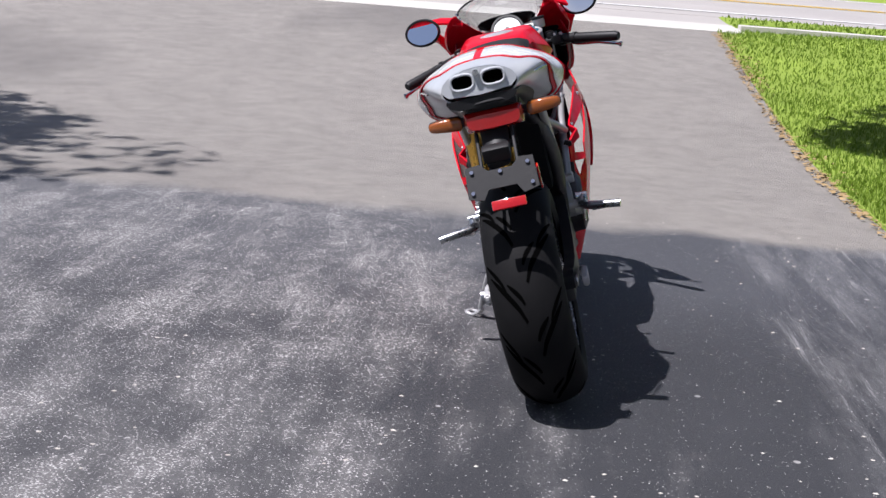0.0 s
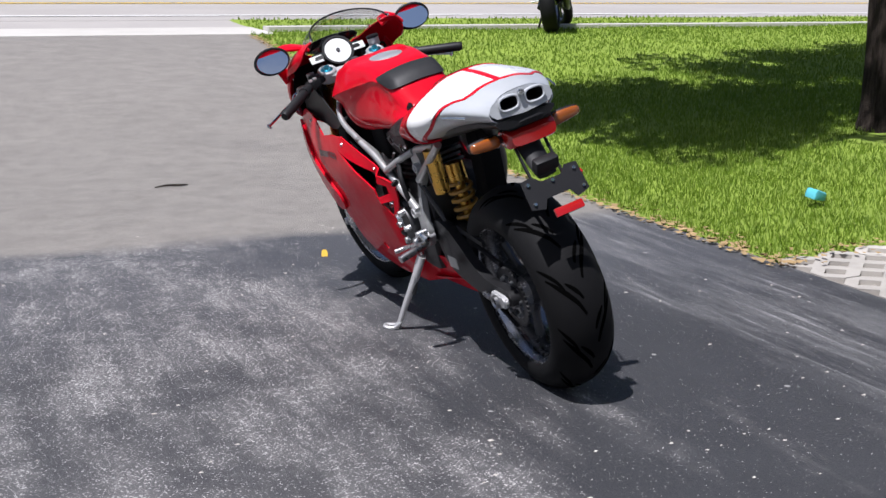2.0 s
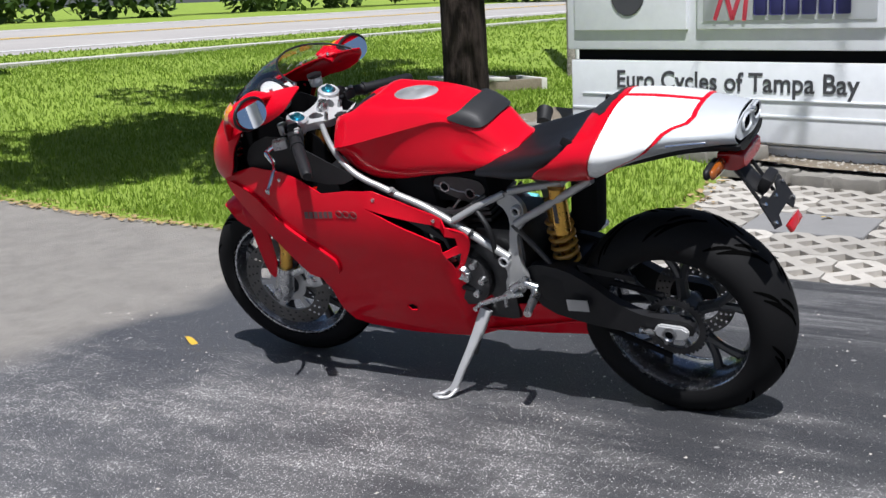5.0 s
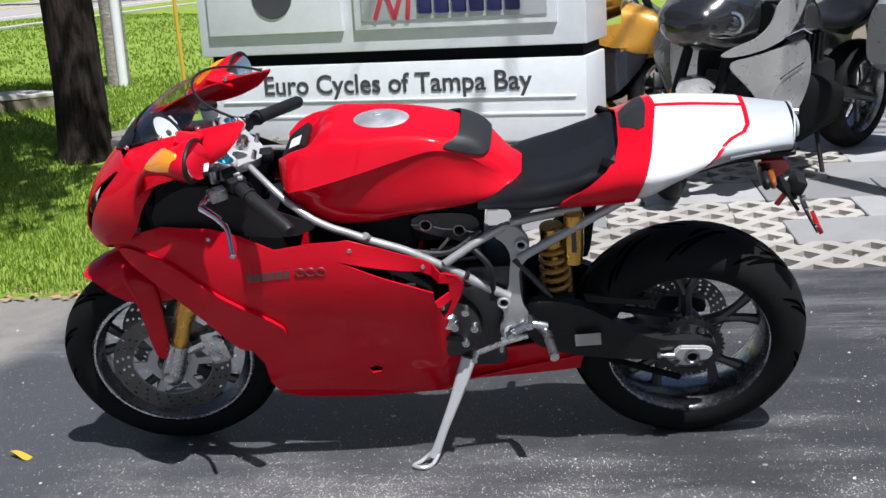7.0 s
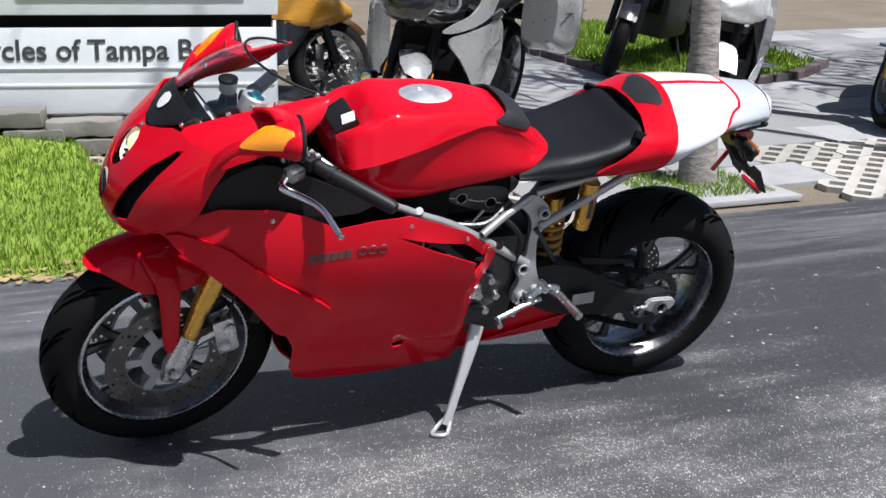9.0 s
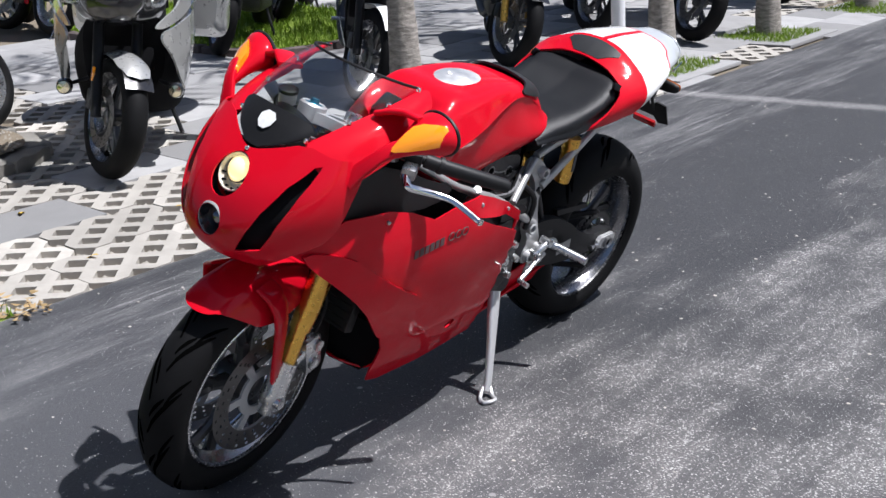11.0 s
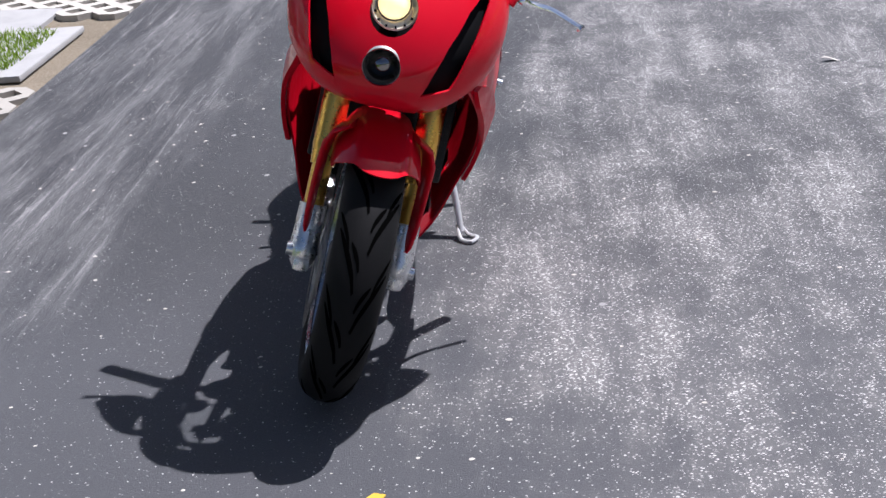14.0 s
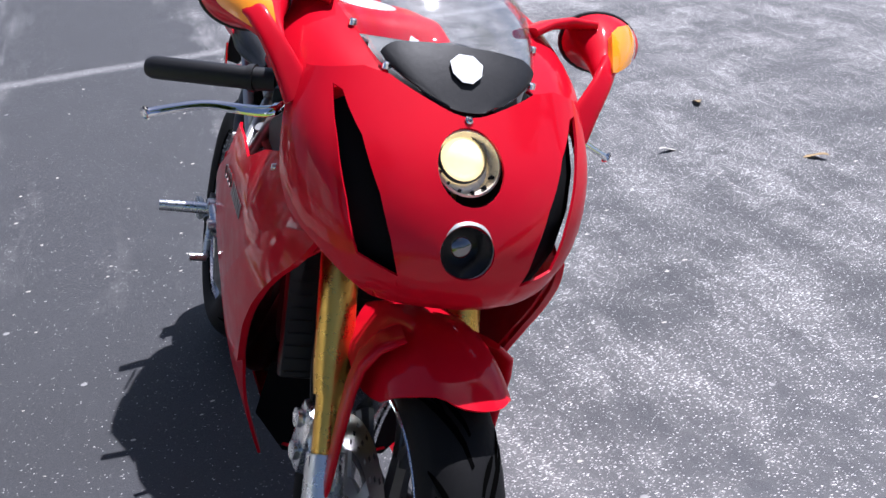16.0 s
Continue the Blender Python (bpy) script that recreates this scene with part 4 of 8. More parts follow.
fend = [(56, 0), (57, 0.030), (60, 0.050), (64, 0.072), (69, 0.092), (74, 0.108), (90, 0.115), (104, 0.105), (112, 0.085), (116, 0.05), (118, 0)]
outline = [(a, -x * 400) for a, x in fend] + [(a, x * 400) for a, x in reversed(fend[1:-1])]
fender = part("front_fender", panel(round_poly(outline, 1), lambda a, b: fender_place(a, b / 400), 0.003, (), 4.0), "red", BIKE, "glossy red front mudguard")
for s in (-1, 1):
    legs = ((1.438, 0.622, 0.060, 0.080, 0.010), (1.432, 0.604, 0.088, 0.075, 0.012), (1.420, 0.572, 0.103, 0.066, 0.014), (1.414, 0.530, 0.108, 0.058, 0.014), (1.412, 0.470, 0.110, 0.052, 0.013), (1.411, 0.410, 0.110, 0.046, 0.012), (1.410, 0.370, 0.109, 0.036, 0.010), (1.410, 0.354, 0.108, 0.018, 0.005))
    part("fender_leg", strap([((s * u, v, w), wide, thick) for v, w, u, wide, thick in legs], (0.25 * s, 1, 0.1)), "red", fender, "", 60)

# ---- nose ----
nose_vf = tab([(0.662, 1.40), (0.680, 1.485), (0.70, 1.522), (0.74, 1.543), (0.79, 1.534), (0.84, 1.512), (0.88, 1.485), (0.93, 1.437), (1.0, 1.36), (1.06, 1.27)])
nose_us = tab([(0.655, 0.12), (0.70, 0.168), (0.76, 0.206), (0.83, 0.220), (0.88, 0.217), (0.94, 0.200), (1.0, 0.172), (1.06, 0.155)])
NOSE_VB = 1.30


def nose_place(s, w, inset=0.0):
    a = min(abs(s), 1.0)
    th = a * math.pi / 2
    u = (nose_us(w) - inset) * math.sin(th) ** 0.92
    v = NOSE_VB + (nose_vf(w) - inset - NOSE_VB) * math.cos(th) ** 0.72
    if abs(s) > 1:
        v = NOSE_VB - (abs(s) - 1) * 0.26
        u -= 0.05 * max(0, abs(s) - 1) ** 2
    return (math.copysign(u, s) if s else 0.0, v, w)


def by_u(u, w):
    return math.copysign(math.asin(min(1, (abs(u) / nose_us(w)) ** (1 / 0.92))) / (math.pi / 2), u)


def by_v(v, w):
    if v <= NOSE_VB:
        return 1 + (NOSE_VB - v) / 0.26
    return math.acos(min(1, ((v - NOSE_VB) / max(1e-4, nose_vf(w) - NOSE_VB)) ** (1 / 0.72))) / (math.pi / 2)


side = [(by_u(0.07, 0.668), 0.668), (by_v(1.475, 0.705), 0.705), (by_v(1.44, 0.742), 0.742), (by_v(1.38, 0.765), 0.765), (by_v(1.352, 0.80), 0.80), (by_v(1.33, 0.85), 0.85), (by_v(1.300, 0.895), 0.895), (by_v(1.285, 0.920), 0.920), (by_v(1.290, 0.945), 0.945), (by_u(0.172, 0.958), 0.958), (by_u(0.135, 0.968), 0.968), (by_u(0.102, 0.964), 0.964), (by_u(0.055, 0.944), 0.944), (by_u(0.02, 0.932), 0.932)]
nose_line = [(0.0, 0.660)] + side + [(0.0, 0.929)] + [(-s, w) for s, w in reversed(side)]


def circle_uw(u, w, ru, rw, n=24):
    pts = [(u + ru * math.cos(6.28319 * i / n), w + rw * math.sin(6.28319 * i / n)) for i in range(n)]
    return [(by_u(a, b), b) for a, b in pts]


vent = [(0.172, 0.940), (0.168, 0.880), (0.154, 0.815), (0.134, 0.752), (0.083, 0.735), (0.099, 0.782), (0.116, 0.832), (0.139, 0.892), (0.161, 0.936)]
holes = [circle_uw(0.0, 0.776, 0.037, 0.0335), circle_uw(0.0, 0.875, 0.0455, 0.0437)]
holes += [[(by_u(u, w), w) for u, w in vent], [(by_u(-u, w), w) for u, w in vent]]
nose = part("nose_fairing", panel(nose_line, nose_place, 0.004, holes, 0.022), "red", BIKE, "glossy red nose fairing with two stacked lamps")
inner = [(max(-1.06, min(1.06, s * 0.985)), min(0.93, 0.80 + (w - 0.80) * 0.985)) for s, w in nose_line]
part("nose_liner", panel(inner, lambda s, w: nose_place(s, w, 0.022), 0.002, (circle_uw(0.0, 0.776, 0.046, 0.043), circle_uw(0.0, 0.875, 0.056, 0.050)), 0.05), "void", nose)
for s in (-1, 1):
    part("intake_vane", tube([(0.100 * s, 1.492, 0.768), (0.130 * s, 1.452, 0.792), (0.155 * s, 1.40, 0.812)], 0.004, 6, 3), "black", nose)
    for u, v, w in ((0.104, 1.372, 0.968), (0.134, 1.273, 1.004), (0.150, 1.170, 1.030), (0.150, 1.075, 1.049)):
        part("screen_bolt", lathe([(0, 0.001), (0.005, 0.003), (0.003, 0.0055), (-0.004, 0.006)], 10, "z", (u * s, v, w + 0.003)), "chrome", nose)
part("screen_bolt", moved(lathe([(0, 0.001), (0.004, 0.004), (0.002, 0.006), (-0.004, 0.006)], 10, "z"), pose(0, 1.441, 0.926, -45, 0, 0)), "chrome", nose)

for s in (-1, 1):
    part("inner_duct", panel(round_poly([(1.41, 0.73), (1.40, 0.86), (1.30, 0.94), (1.16, 0.90), (1.06, 0.83), (1.08, 0.70), (1.25, 0.66)], 1), lambda v, w, s=s: (s * (0.085 + 0.10 * max(0, v - 1.30)), v, w), 0.003, (), 0.05), "void", nose)
LOW_LAMP = pose(0.0, 1.525, 0.776, 6, 0, 0) @ Matrix.Diagonal((0.92, 0.92, 0.92, 1))
TOP_LAMP = pose(0.0, 1.468, 0.875, 32, 0, 0) @ Matrix.Diagonal((0.91, 0.91, 0.91, 1))
low = part("lower_headlight", join(
    moved(lathe([(-0.045, 0.010), (-0.03, 0.030), (0.0, 0.037), (0.006, 0.042), (0.008, 0.038), (0.002, 0.035), (-0.028, 0.026), (-0.040, 0.01)], 32, "y"), LOW_LAMP)), "blackpaint", BIKE, "round black projector headlight")
part("lens", moved(lathe([(-0.006, 0.002), (-0.008, 0.014), (-0.016, 0.024), (-0.026, 0.029)], 32, "y"), LOW_LAMP), "mirror_dark", low, "dark convex projector lens")
part("bezel", moved(lathe([(0.004, 0.036), (0.009, 0.039), (0.005, 0.043), (-0.004, 0.042), (-0.012, 0.034)], 32, "y", closed=True), LOW_LAMP), "cast", low)
up = part("upper_headlight", join(
    moved(lathe([(-0.050, 0.010), (-0.040, 0.034), (-0.004, 0.047), (0.004, 0.050), (0.006, 0.047), (-0.002, 0.045), (-0.016, 0.036), (-0.018, 0.01)], 40, "y"), TOP_LAMP)), "bowl", BIKE, "round pale main headlight, lit")
part("lens", moved(lathe([(0.010, 0.002), (0.008, 0.012), (0.000, 0.025), (-0.014, 0.034)], 32, "y"), (TOP_LAMP @ pose(0.004, 0.003, 0.010))), "lamplit", up, "glowing warm projector lens")
part("lens_ring", moved(lathe([(-0.010, 0.0335), (-0.007, 0.035), (-0.010, 0.0365), (-0.017, 0.036)], 32, "y", closed=True), (TOP_LAMP @ pose(0.004, 0.003, 0.010))), "engine", up)
for k in range(6):
    a = radians(200 + k * 28)
    part("lamp_slot", moved(box((0.004, 0.014, 0.006), (0, 0, 0), 0.001), TOP_LAMP @ pose(0.0415 * math.cos(a), -0.007, 0.0415 * math.sin(a), 0, 90 - math.degrees(a), 0)), "void", up)

# ---- windscreen ----
scr_c = tab([(0, 1.432, 0.930), (0.3, 1.378, 0.990), (0.65, 1.295, 1.058), (1, 1.205, 1.100)])
scr_e = tab([(0, 0.022, 1.428, 0.935), (0.12, 0.066, 1.405, 0.951), (0.25, 0.102, 1.366, 0.970), (0.5, 0.131, 1.273, 1.006), (0.78, 0.147, 1.170, 1.032), (1, 0.145, 1.070, 1.052)])


def screen_place(q, s, lift=0.0):
    cv, cw = scr_c(q)
    eu, ev, ew = scr_e(q)
    th = s * math.pi / 2
    k = 1 - math.cos(th)
    return (eu * math.sin(th), cv + (ev - cv) * k + lift, cw + (ew - cw) * k + lift)


screen = part("windscreen", panel([(0, -1), (0.5, -1), (1, -1), (1, 1), (0.5, 1), (0, 1)], screen_place, 0.003, (), 0.08), "screen", BIKE, "clear smoked windscreen with black rim", 60)
part("screen_rim", tube([screen_place(1, s / 10) for s in range(-10, 11)], 0.0034, 8), "black", screen)
patch = [(0.01, -0.99), (0.22, -0.99), (0.31, -0.86), (0.37, -0.55), (0.38, -0.25), (0.38, 0), (0.38, 0.25), (0.37, 0.55), (0.31, 0.86), (0.22, 0.99), (0.01, 0.99)]
part("screen_foot", panel(patch, lambda q, s: screen_place(q, s, 0.003), 0.002, (), 0.06), "black", screen, "black lower part of the windscreen")
oval = [(0.245 + 0.085 * math.cos(6.28319 * i / 8 + 0.39), 0.15 * math.sin(6.28319 * i / 8 + 0.39)) for i in range(8)]
part("sticker", panel(oval, lambda q, s: screen_place(q, s, 0.006), 0.001, (), 0.05), "white", screen, "white oval sticker")

# upper cowl between the screen and the mirrors: sections from the screen's edge, over the shoulder, to the lower edge
cowl_cols = [tab(c) for c in (
    [(1.04, 0.150, 1.052), (1.08, 0.150, 1.047), (1.17, 0.148, 1.029), (1.27, 0.132, 1.003), (1.36, 0.102, 0.967), (1.40, 0.080, 0.950)],
    [(1.04, 0.160, 1.049), (1.08, 0.174, 1.038), (1.17, 0.186, 1.015), (1.27, 0.177, 0.988), (1.36, 0.148, 0.953), (1.40, 0.125, 0.935)],
    [(1.04, 0.178, 1.034), (1.08, 0.194, 1.014), (1.17, 0.216, 0.982), (1.27, 0.214, 0.953), (1.36, 0.184, 0.920), (1.40, 0.160, 0.905)],
    [(1.04, 0.182, 1.016), (1.08, 0.196, 0.992), (1.17, 0.216, 0.952), (1.27, 0.224, 0.926), (1.36, 0.196, 0.880), (1.40, 0.172, 0.870)])]


def cowl_place(v, q, s):
    pts = [Vector(cowl_cols[k](v)) for k in range(4)]
    a = min(2.999, q * 3)
    i = int(a)
    p0, p1, p2, p3 = (pts[min(max(k, 0), 3)] for k in (i - 1, i, i + 1, i + 2))
    t = a - i
    p = 0.5 * (2 * p1 + (p2 - p0) * t + (2 * p0 - 5 * p1 + 4 * p2 - p3) * t * t + (3 * p1 - p0 - 3 * p2 + p3) * t**3)
    return (s * (p.x + 0.002), v, p.y + 0.001)


for s in (-1, 1):
    part("upper_cowl", panel([(1.060 * 3, 0.55), (1.052 * 3, 0.35), (1.055 * 3, 0.12), (1.070 * 3, 0), (1.37 * 3, 0), (1.385 * 3, 0.5), (1.37 * 3, 0.85), (1.32 * 3, 1), (1.15 * 3, 1), (1.10 * 3, 0.92), (1.075 * 3, 0.75)], lambda a, q, s=s: cowl_place(a / 3, q, s), 0.004, (), 0.07), "red", nose, "", 60)

# ---- mirrors with orange signals ----
pod = tab([(1.108, 0.288, 1.029, 0.058, 0.042), (1.118, 0.288, 1.029, 0.061, 0.045), (1.14, 0.287, 1.029, 0.058, 0.042), (1.17, 0.282, 1.025, 0.046, 0.034), (1.20, 0.273, 1.016, 0.032, 0.026), (1.23, 0.263, 1.004, 0.020, 0.019), (1.265, 0.255, 0.992, 0.012, 0.013), (1.282, 0.252, 0.984, 0.006, 0.007)])


MIRROR_SET = {-1: (0.006, 0.040, -0.012, 0.0), 1: (-0.014, 0.058, -0.024, -0.018)}    # swivel, forward, up, inward


def pod_place(v, a, s):
    cu, cw, ru, rw = pod(v)
    return (s * (cu + MIRROR_SET[s][3] + ru * math.cos(a)), v + MIRROR_SET[s][0] * math.cos(a) + MIRROR_SET[s][1] * (1.30 - v) / 0.19, cw + rw * math.sin(a) + MIRROR_SET[s][2])


lens_corner = [Vector(p) for p in ((0.258, 1.281, 0.986), (0.262, 1.212, 1.050), (0.322, 1.165, 1.053), (0.338, 1.176, 1.012))]


def lens_place(a, b, s):
    p = lens_corner[0].lerp(lens_corner[1], b).lerp(lens_corner[3].lerp(lens_corner[2], b), a)
    p += Vector((0.55, 0.65, 0.25)) * (0.050 * a * (1 - a) + 0.030 * b * (1 - b) + 0.004)
    return (s * (p.x - (0.026 if s > 0 else 0)), p.y + (0.017 if s > 0 else 0), p.z + (-0.020 if s > 0 else 0))


for s in (-1, 1):
    ring = [6.28319 * i / 28 for i in range(28)]
    turn_out, fore, rise_by, slide = MIRROR_SET[s]
    head = part("mirror", loft([[pod_place(v, a, s) for a in ring] for v in (1.108, 1.112, 1.118, 1.13, 1.15, 1.17, 1.19, 1.21, 1.23, 1.25, 1.265, 1.282)]), "red", BIKE, "glossy red mirror with black rim and orange signal", 50)
    part("mirror_rim", tube([(s * (0.288 + slide + 0.0605 * math.cos(a)), 1.110 + fore + turn_out * math.cos(a), 1.029 + rise_by + 0.0445 * math.sin(a)) for a in ring], 0.0048, 8, 0, True), "black", head)
    part("mirror_glass", loft([[(s * (0.288 + slide + 0.0555 * math.cos(a)), 1.101 + fore + d + turn_out * math.cos(a) + 0.012 * math.sin(a), 1.029 + rise_by + 0.0400 * math.sin(a)) for a in ring] for d in (0, 0.004)]), "mirror", head, "mirror glass")
    part("lower_arm", strap([((s * 0.200, 1.330, 0.905), 0.050, 0.012), ((s * 0.222, 1.312, 0.940), 0.038, 0.014), ((s * 0.244, 1.290, 0.972), 0.032, 0.014), ((s * 0.262, 1.262, 0.996), 0.030, 0.016), ((s * 0.285, 1.215, 1.008), 0.030, 0.016)], (0.5 * s, 0.3, -0.6)), "red", head, "slim red mirror arm", 60)
    part("upper_arm", strap([((s * 0.150, 1.190, 1.018), 0.075, 0.016), ((s * 0.185, 1.180, 1.034), 0.066, 0.016), ((s * 0.220, 1.165 + 0.3 * fore, (1.048 if s < 0 else 1.028) + 0.5 * rise_by), 0.054, 0.016), ((s * (0.262 + 0.7 * slide), 1.148 + 0.8 * fore, (1.055 if s < 0 else 1.012) + rise_by), 0.040, 0.014)], (0.25 * s, 1, 0.3)), "red", head, "", 60)
    part("turn_signal", panel(round_poly([(0.0, 0.08), (0.0, 0.55), (0.10, 0.95), (0.85, 1.0), (1.0, 0.85), (1.0, 0.12), (0.80, 0.0), (0.15, 0.0)], 1), lambda a, b, s=s: lens_place(a, b, s), 0.012, (), 0.10), "orange", head, "orange turn signal lens", 50)

# ---- side fairings ----
fair_w = tab([(0.20, 0.118), (0.26, 0.146), (0.32, 0.170), (0.42, 0.195), (0.55, 0.222), (0.66, 0.228), (0.74, 0.215), (0.80, 0.195)])
fair_v = tab([(0.25, 0.78), (0.42, 0.82), (0.62, 0.90), (0.82, 0.985), (1.0, 1.0), (1.15, 0.985), (1.3, 0.90), (1.46, 0.74)])


def fair_u(v, w):
    # behind the intake slit the upper strip runs inwards to meet the frame
    above = max(0, min(1, (w - (0.300 + 0.452 * v)) / 0.03)) if v > 0.63 else max(0, min(1, (0.640 - v) / 0.05))
    return fair_w(w) * fair_v(v) - 0.040 * above * max(0, min(1, (0.86 - v) / 0.24))


def line_of(kind):
    if kind == "side":
        return [(1.445, 0.742), (1.38, 0.768), (1.30, 0.792), (1.17, 0.788), (1.10, 0.770), (1.06, 0.752), (1.02, 0.734), (0.93, 0.746), (0.838, 0.748), (0.764, 0.716), (0.663, 0.666), (0.582, 0.605), (0.566, 0.580), (0.577, 0.545), (0.598, 0.504), (0.619, 0.462), (0.586, 0.398), (0.540, 0.366), (0.503, 0.345), (0.44, 0.350), (0.368, 0.361), (0.298, 0.374), (0.255, 0.340), (0.266, 0.246), (0.408, 0.230), (0.61, 0.220), (0.87, 0.208), (1.03, 0.217), (1.085, 0.238), (1.105, 0.29), (1.105, 0.37), (1.14, 0.445), (1.23, 0.555), (1.32, 0.645), (1.39, 0.702)]
    return [(1.43, 0.748), (1.30, 0.715), (1.22, 0.650), (1.14, 0.590), (1.03, 0.520), (1.022, 0.48), (1.04, 0.445), (1.10, 0.430), (1.15, 0.432), (1.17, 0.455), (1.24, 0.555), (1.33, 0.642), (1.40, 0.700)]


for s in (-1, 1):
    gill = [(0.872, 0.700), (0.773, 0.668), (0.67, 0.634), (0.604, 0.594), (0.604, 0.566), (0.640, 0.556), (0.641, 0.586), (0.694, 0.612), (0.767, 0.646)]
    gap = [(0.632, 0.536), (0.600, 0.540), (0.612, 0.500), (0.622, 0.486)]
    slot = [(0.838, 0.338), (0.812, 0.350), (0.798, 0.340), (0.804, 0.322), (0.826, 0.320)]
    fairing = part("side_fairing", panel(line_of("side"), lambda v, w, s=s: (s * fair_u(v, w), v, w), 0.005, (gill, gap, slot), 0.024), "red", BIKE, "glossy red side fairing with a slotted vent")
    part("fairing_blade", panel(round_poly(line_of("blade"), 1), lambda v, w, s=s: (s * (fair_u(v, w) + 0.012), v, w), 0.010, (), 0.024), "red", fairing)
    part("vent_mesh", panel([(0.88, 0.715), (0.66, 0.655), (0.59, 0.60), (0.59, 0.48), (0.64, 0.49), (0.66, 0.57)], lambda v, w, s=s: (s * (fair_u(v, w) - 0.050), v, w), 0.002, (), 0.05), "void", fairing)
    part("slot_liner", panel([(0.87, 0.32), (0.86, 0.365), (0.78, 0.365), (0.78, 0.31), (0.83, 0.30)], lambda v, w, s=s: (s * (fair_u(v, w) - 0.016), v, w), 0.002, (), 0.03), "void", fairing)
    part("inner_fairing", panel(round_poly([(1.33, 0.80), (1.30, 0.86), (1.20, 0.90), (1.10, 0.86), (0.98, 0.80), (0.90, 0.775), (0.98, 0.740), (1.15, 0.760), (1.30, 0.770)], 1), lambda v, w, s=s: (s * (0.165 + 0.18 * max(0, 0.80 - w)), v, w), 0.004, (), 0.03), "black", fairing, "matt black inner panel")
    for v, w in ((1.18, 0.765), (0.835, 0.722), (0.664, 0.648), (0.52, 0.33), (0.36, 0.345)):
        part("screw", lathe([(s * 0.003, 0.001), (s * 0.003, 0.005), (-s * 0.003, 0.006)], 10, "x", (s * (fair_u(v, w) + 0.001), v, w)), "alu", fairing)

part("belly_pan", panel([(0.27, -1), (1.06, -1), (1.10, -0.5), (1.105, 0), (1.10, 0.5), (1.06, 1), (0.27, 1)], lambda v, q: (q * 0.098, v, 0.232 + 0.075 * max(0, (0.60 - v) / 0.34) - 0.018 * (1 - q * q) + 1.2 * max(0, v - 1.03) ** 1.3), 0.005, (), 0.06), "red", BIKE, "red belly pan under the engine")
part("fairing_chin", panel([(-0.09, 0.235), (0.09, 0.235), (0.145, 0.30), (0.135, 0.40), (-0.135, 0.40), (-0.145, 0.30)], lambda u, w: (u, 1.085 - 0.25 * abs(u) + 0.1 * (w - 0.23), w), 0.004, (), 0.03), "void", BIKE)

# lettering on the left fairing: plain bars, the mark stays unlettered
for s in (-1, 1):
    for i in range(6):
        v0 = 1.095 - i * 0.0185
        part("mark_bar", panel([(v0, 0.652 + 0.0015 * i), (v0 - 0.0145, 0.6533 + 0.0015 * i), (v0 - 0.0155, 0.675 + 0.0015 * i), (v0 - 0.001, 0.6737 + 0.0015 * i)], lambda v, w, s=s: (s * (fair_u(v, w) + 0.0016), v, w), 0.0008, (), 0.01), "badge", BIKE)
    for i in range(3):
        v0 = 0.972 - i * 0.026
        part("mark_bar", tube([(s * (fair_u(v0, 0.67) + 0.0015), v0 - 0.0115 + 0.0115 * math.cos(a), 0.676 + 0.011 * math.sin(a)) for a in [6.28319 * k / 16 for k in range(16)]], 0.0015, 5, 0, True), "badge", BIKE)

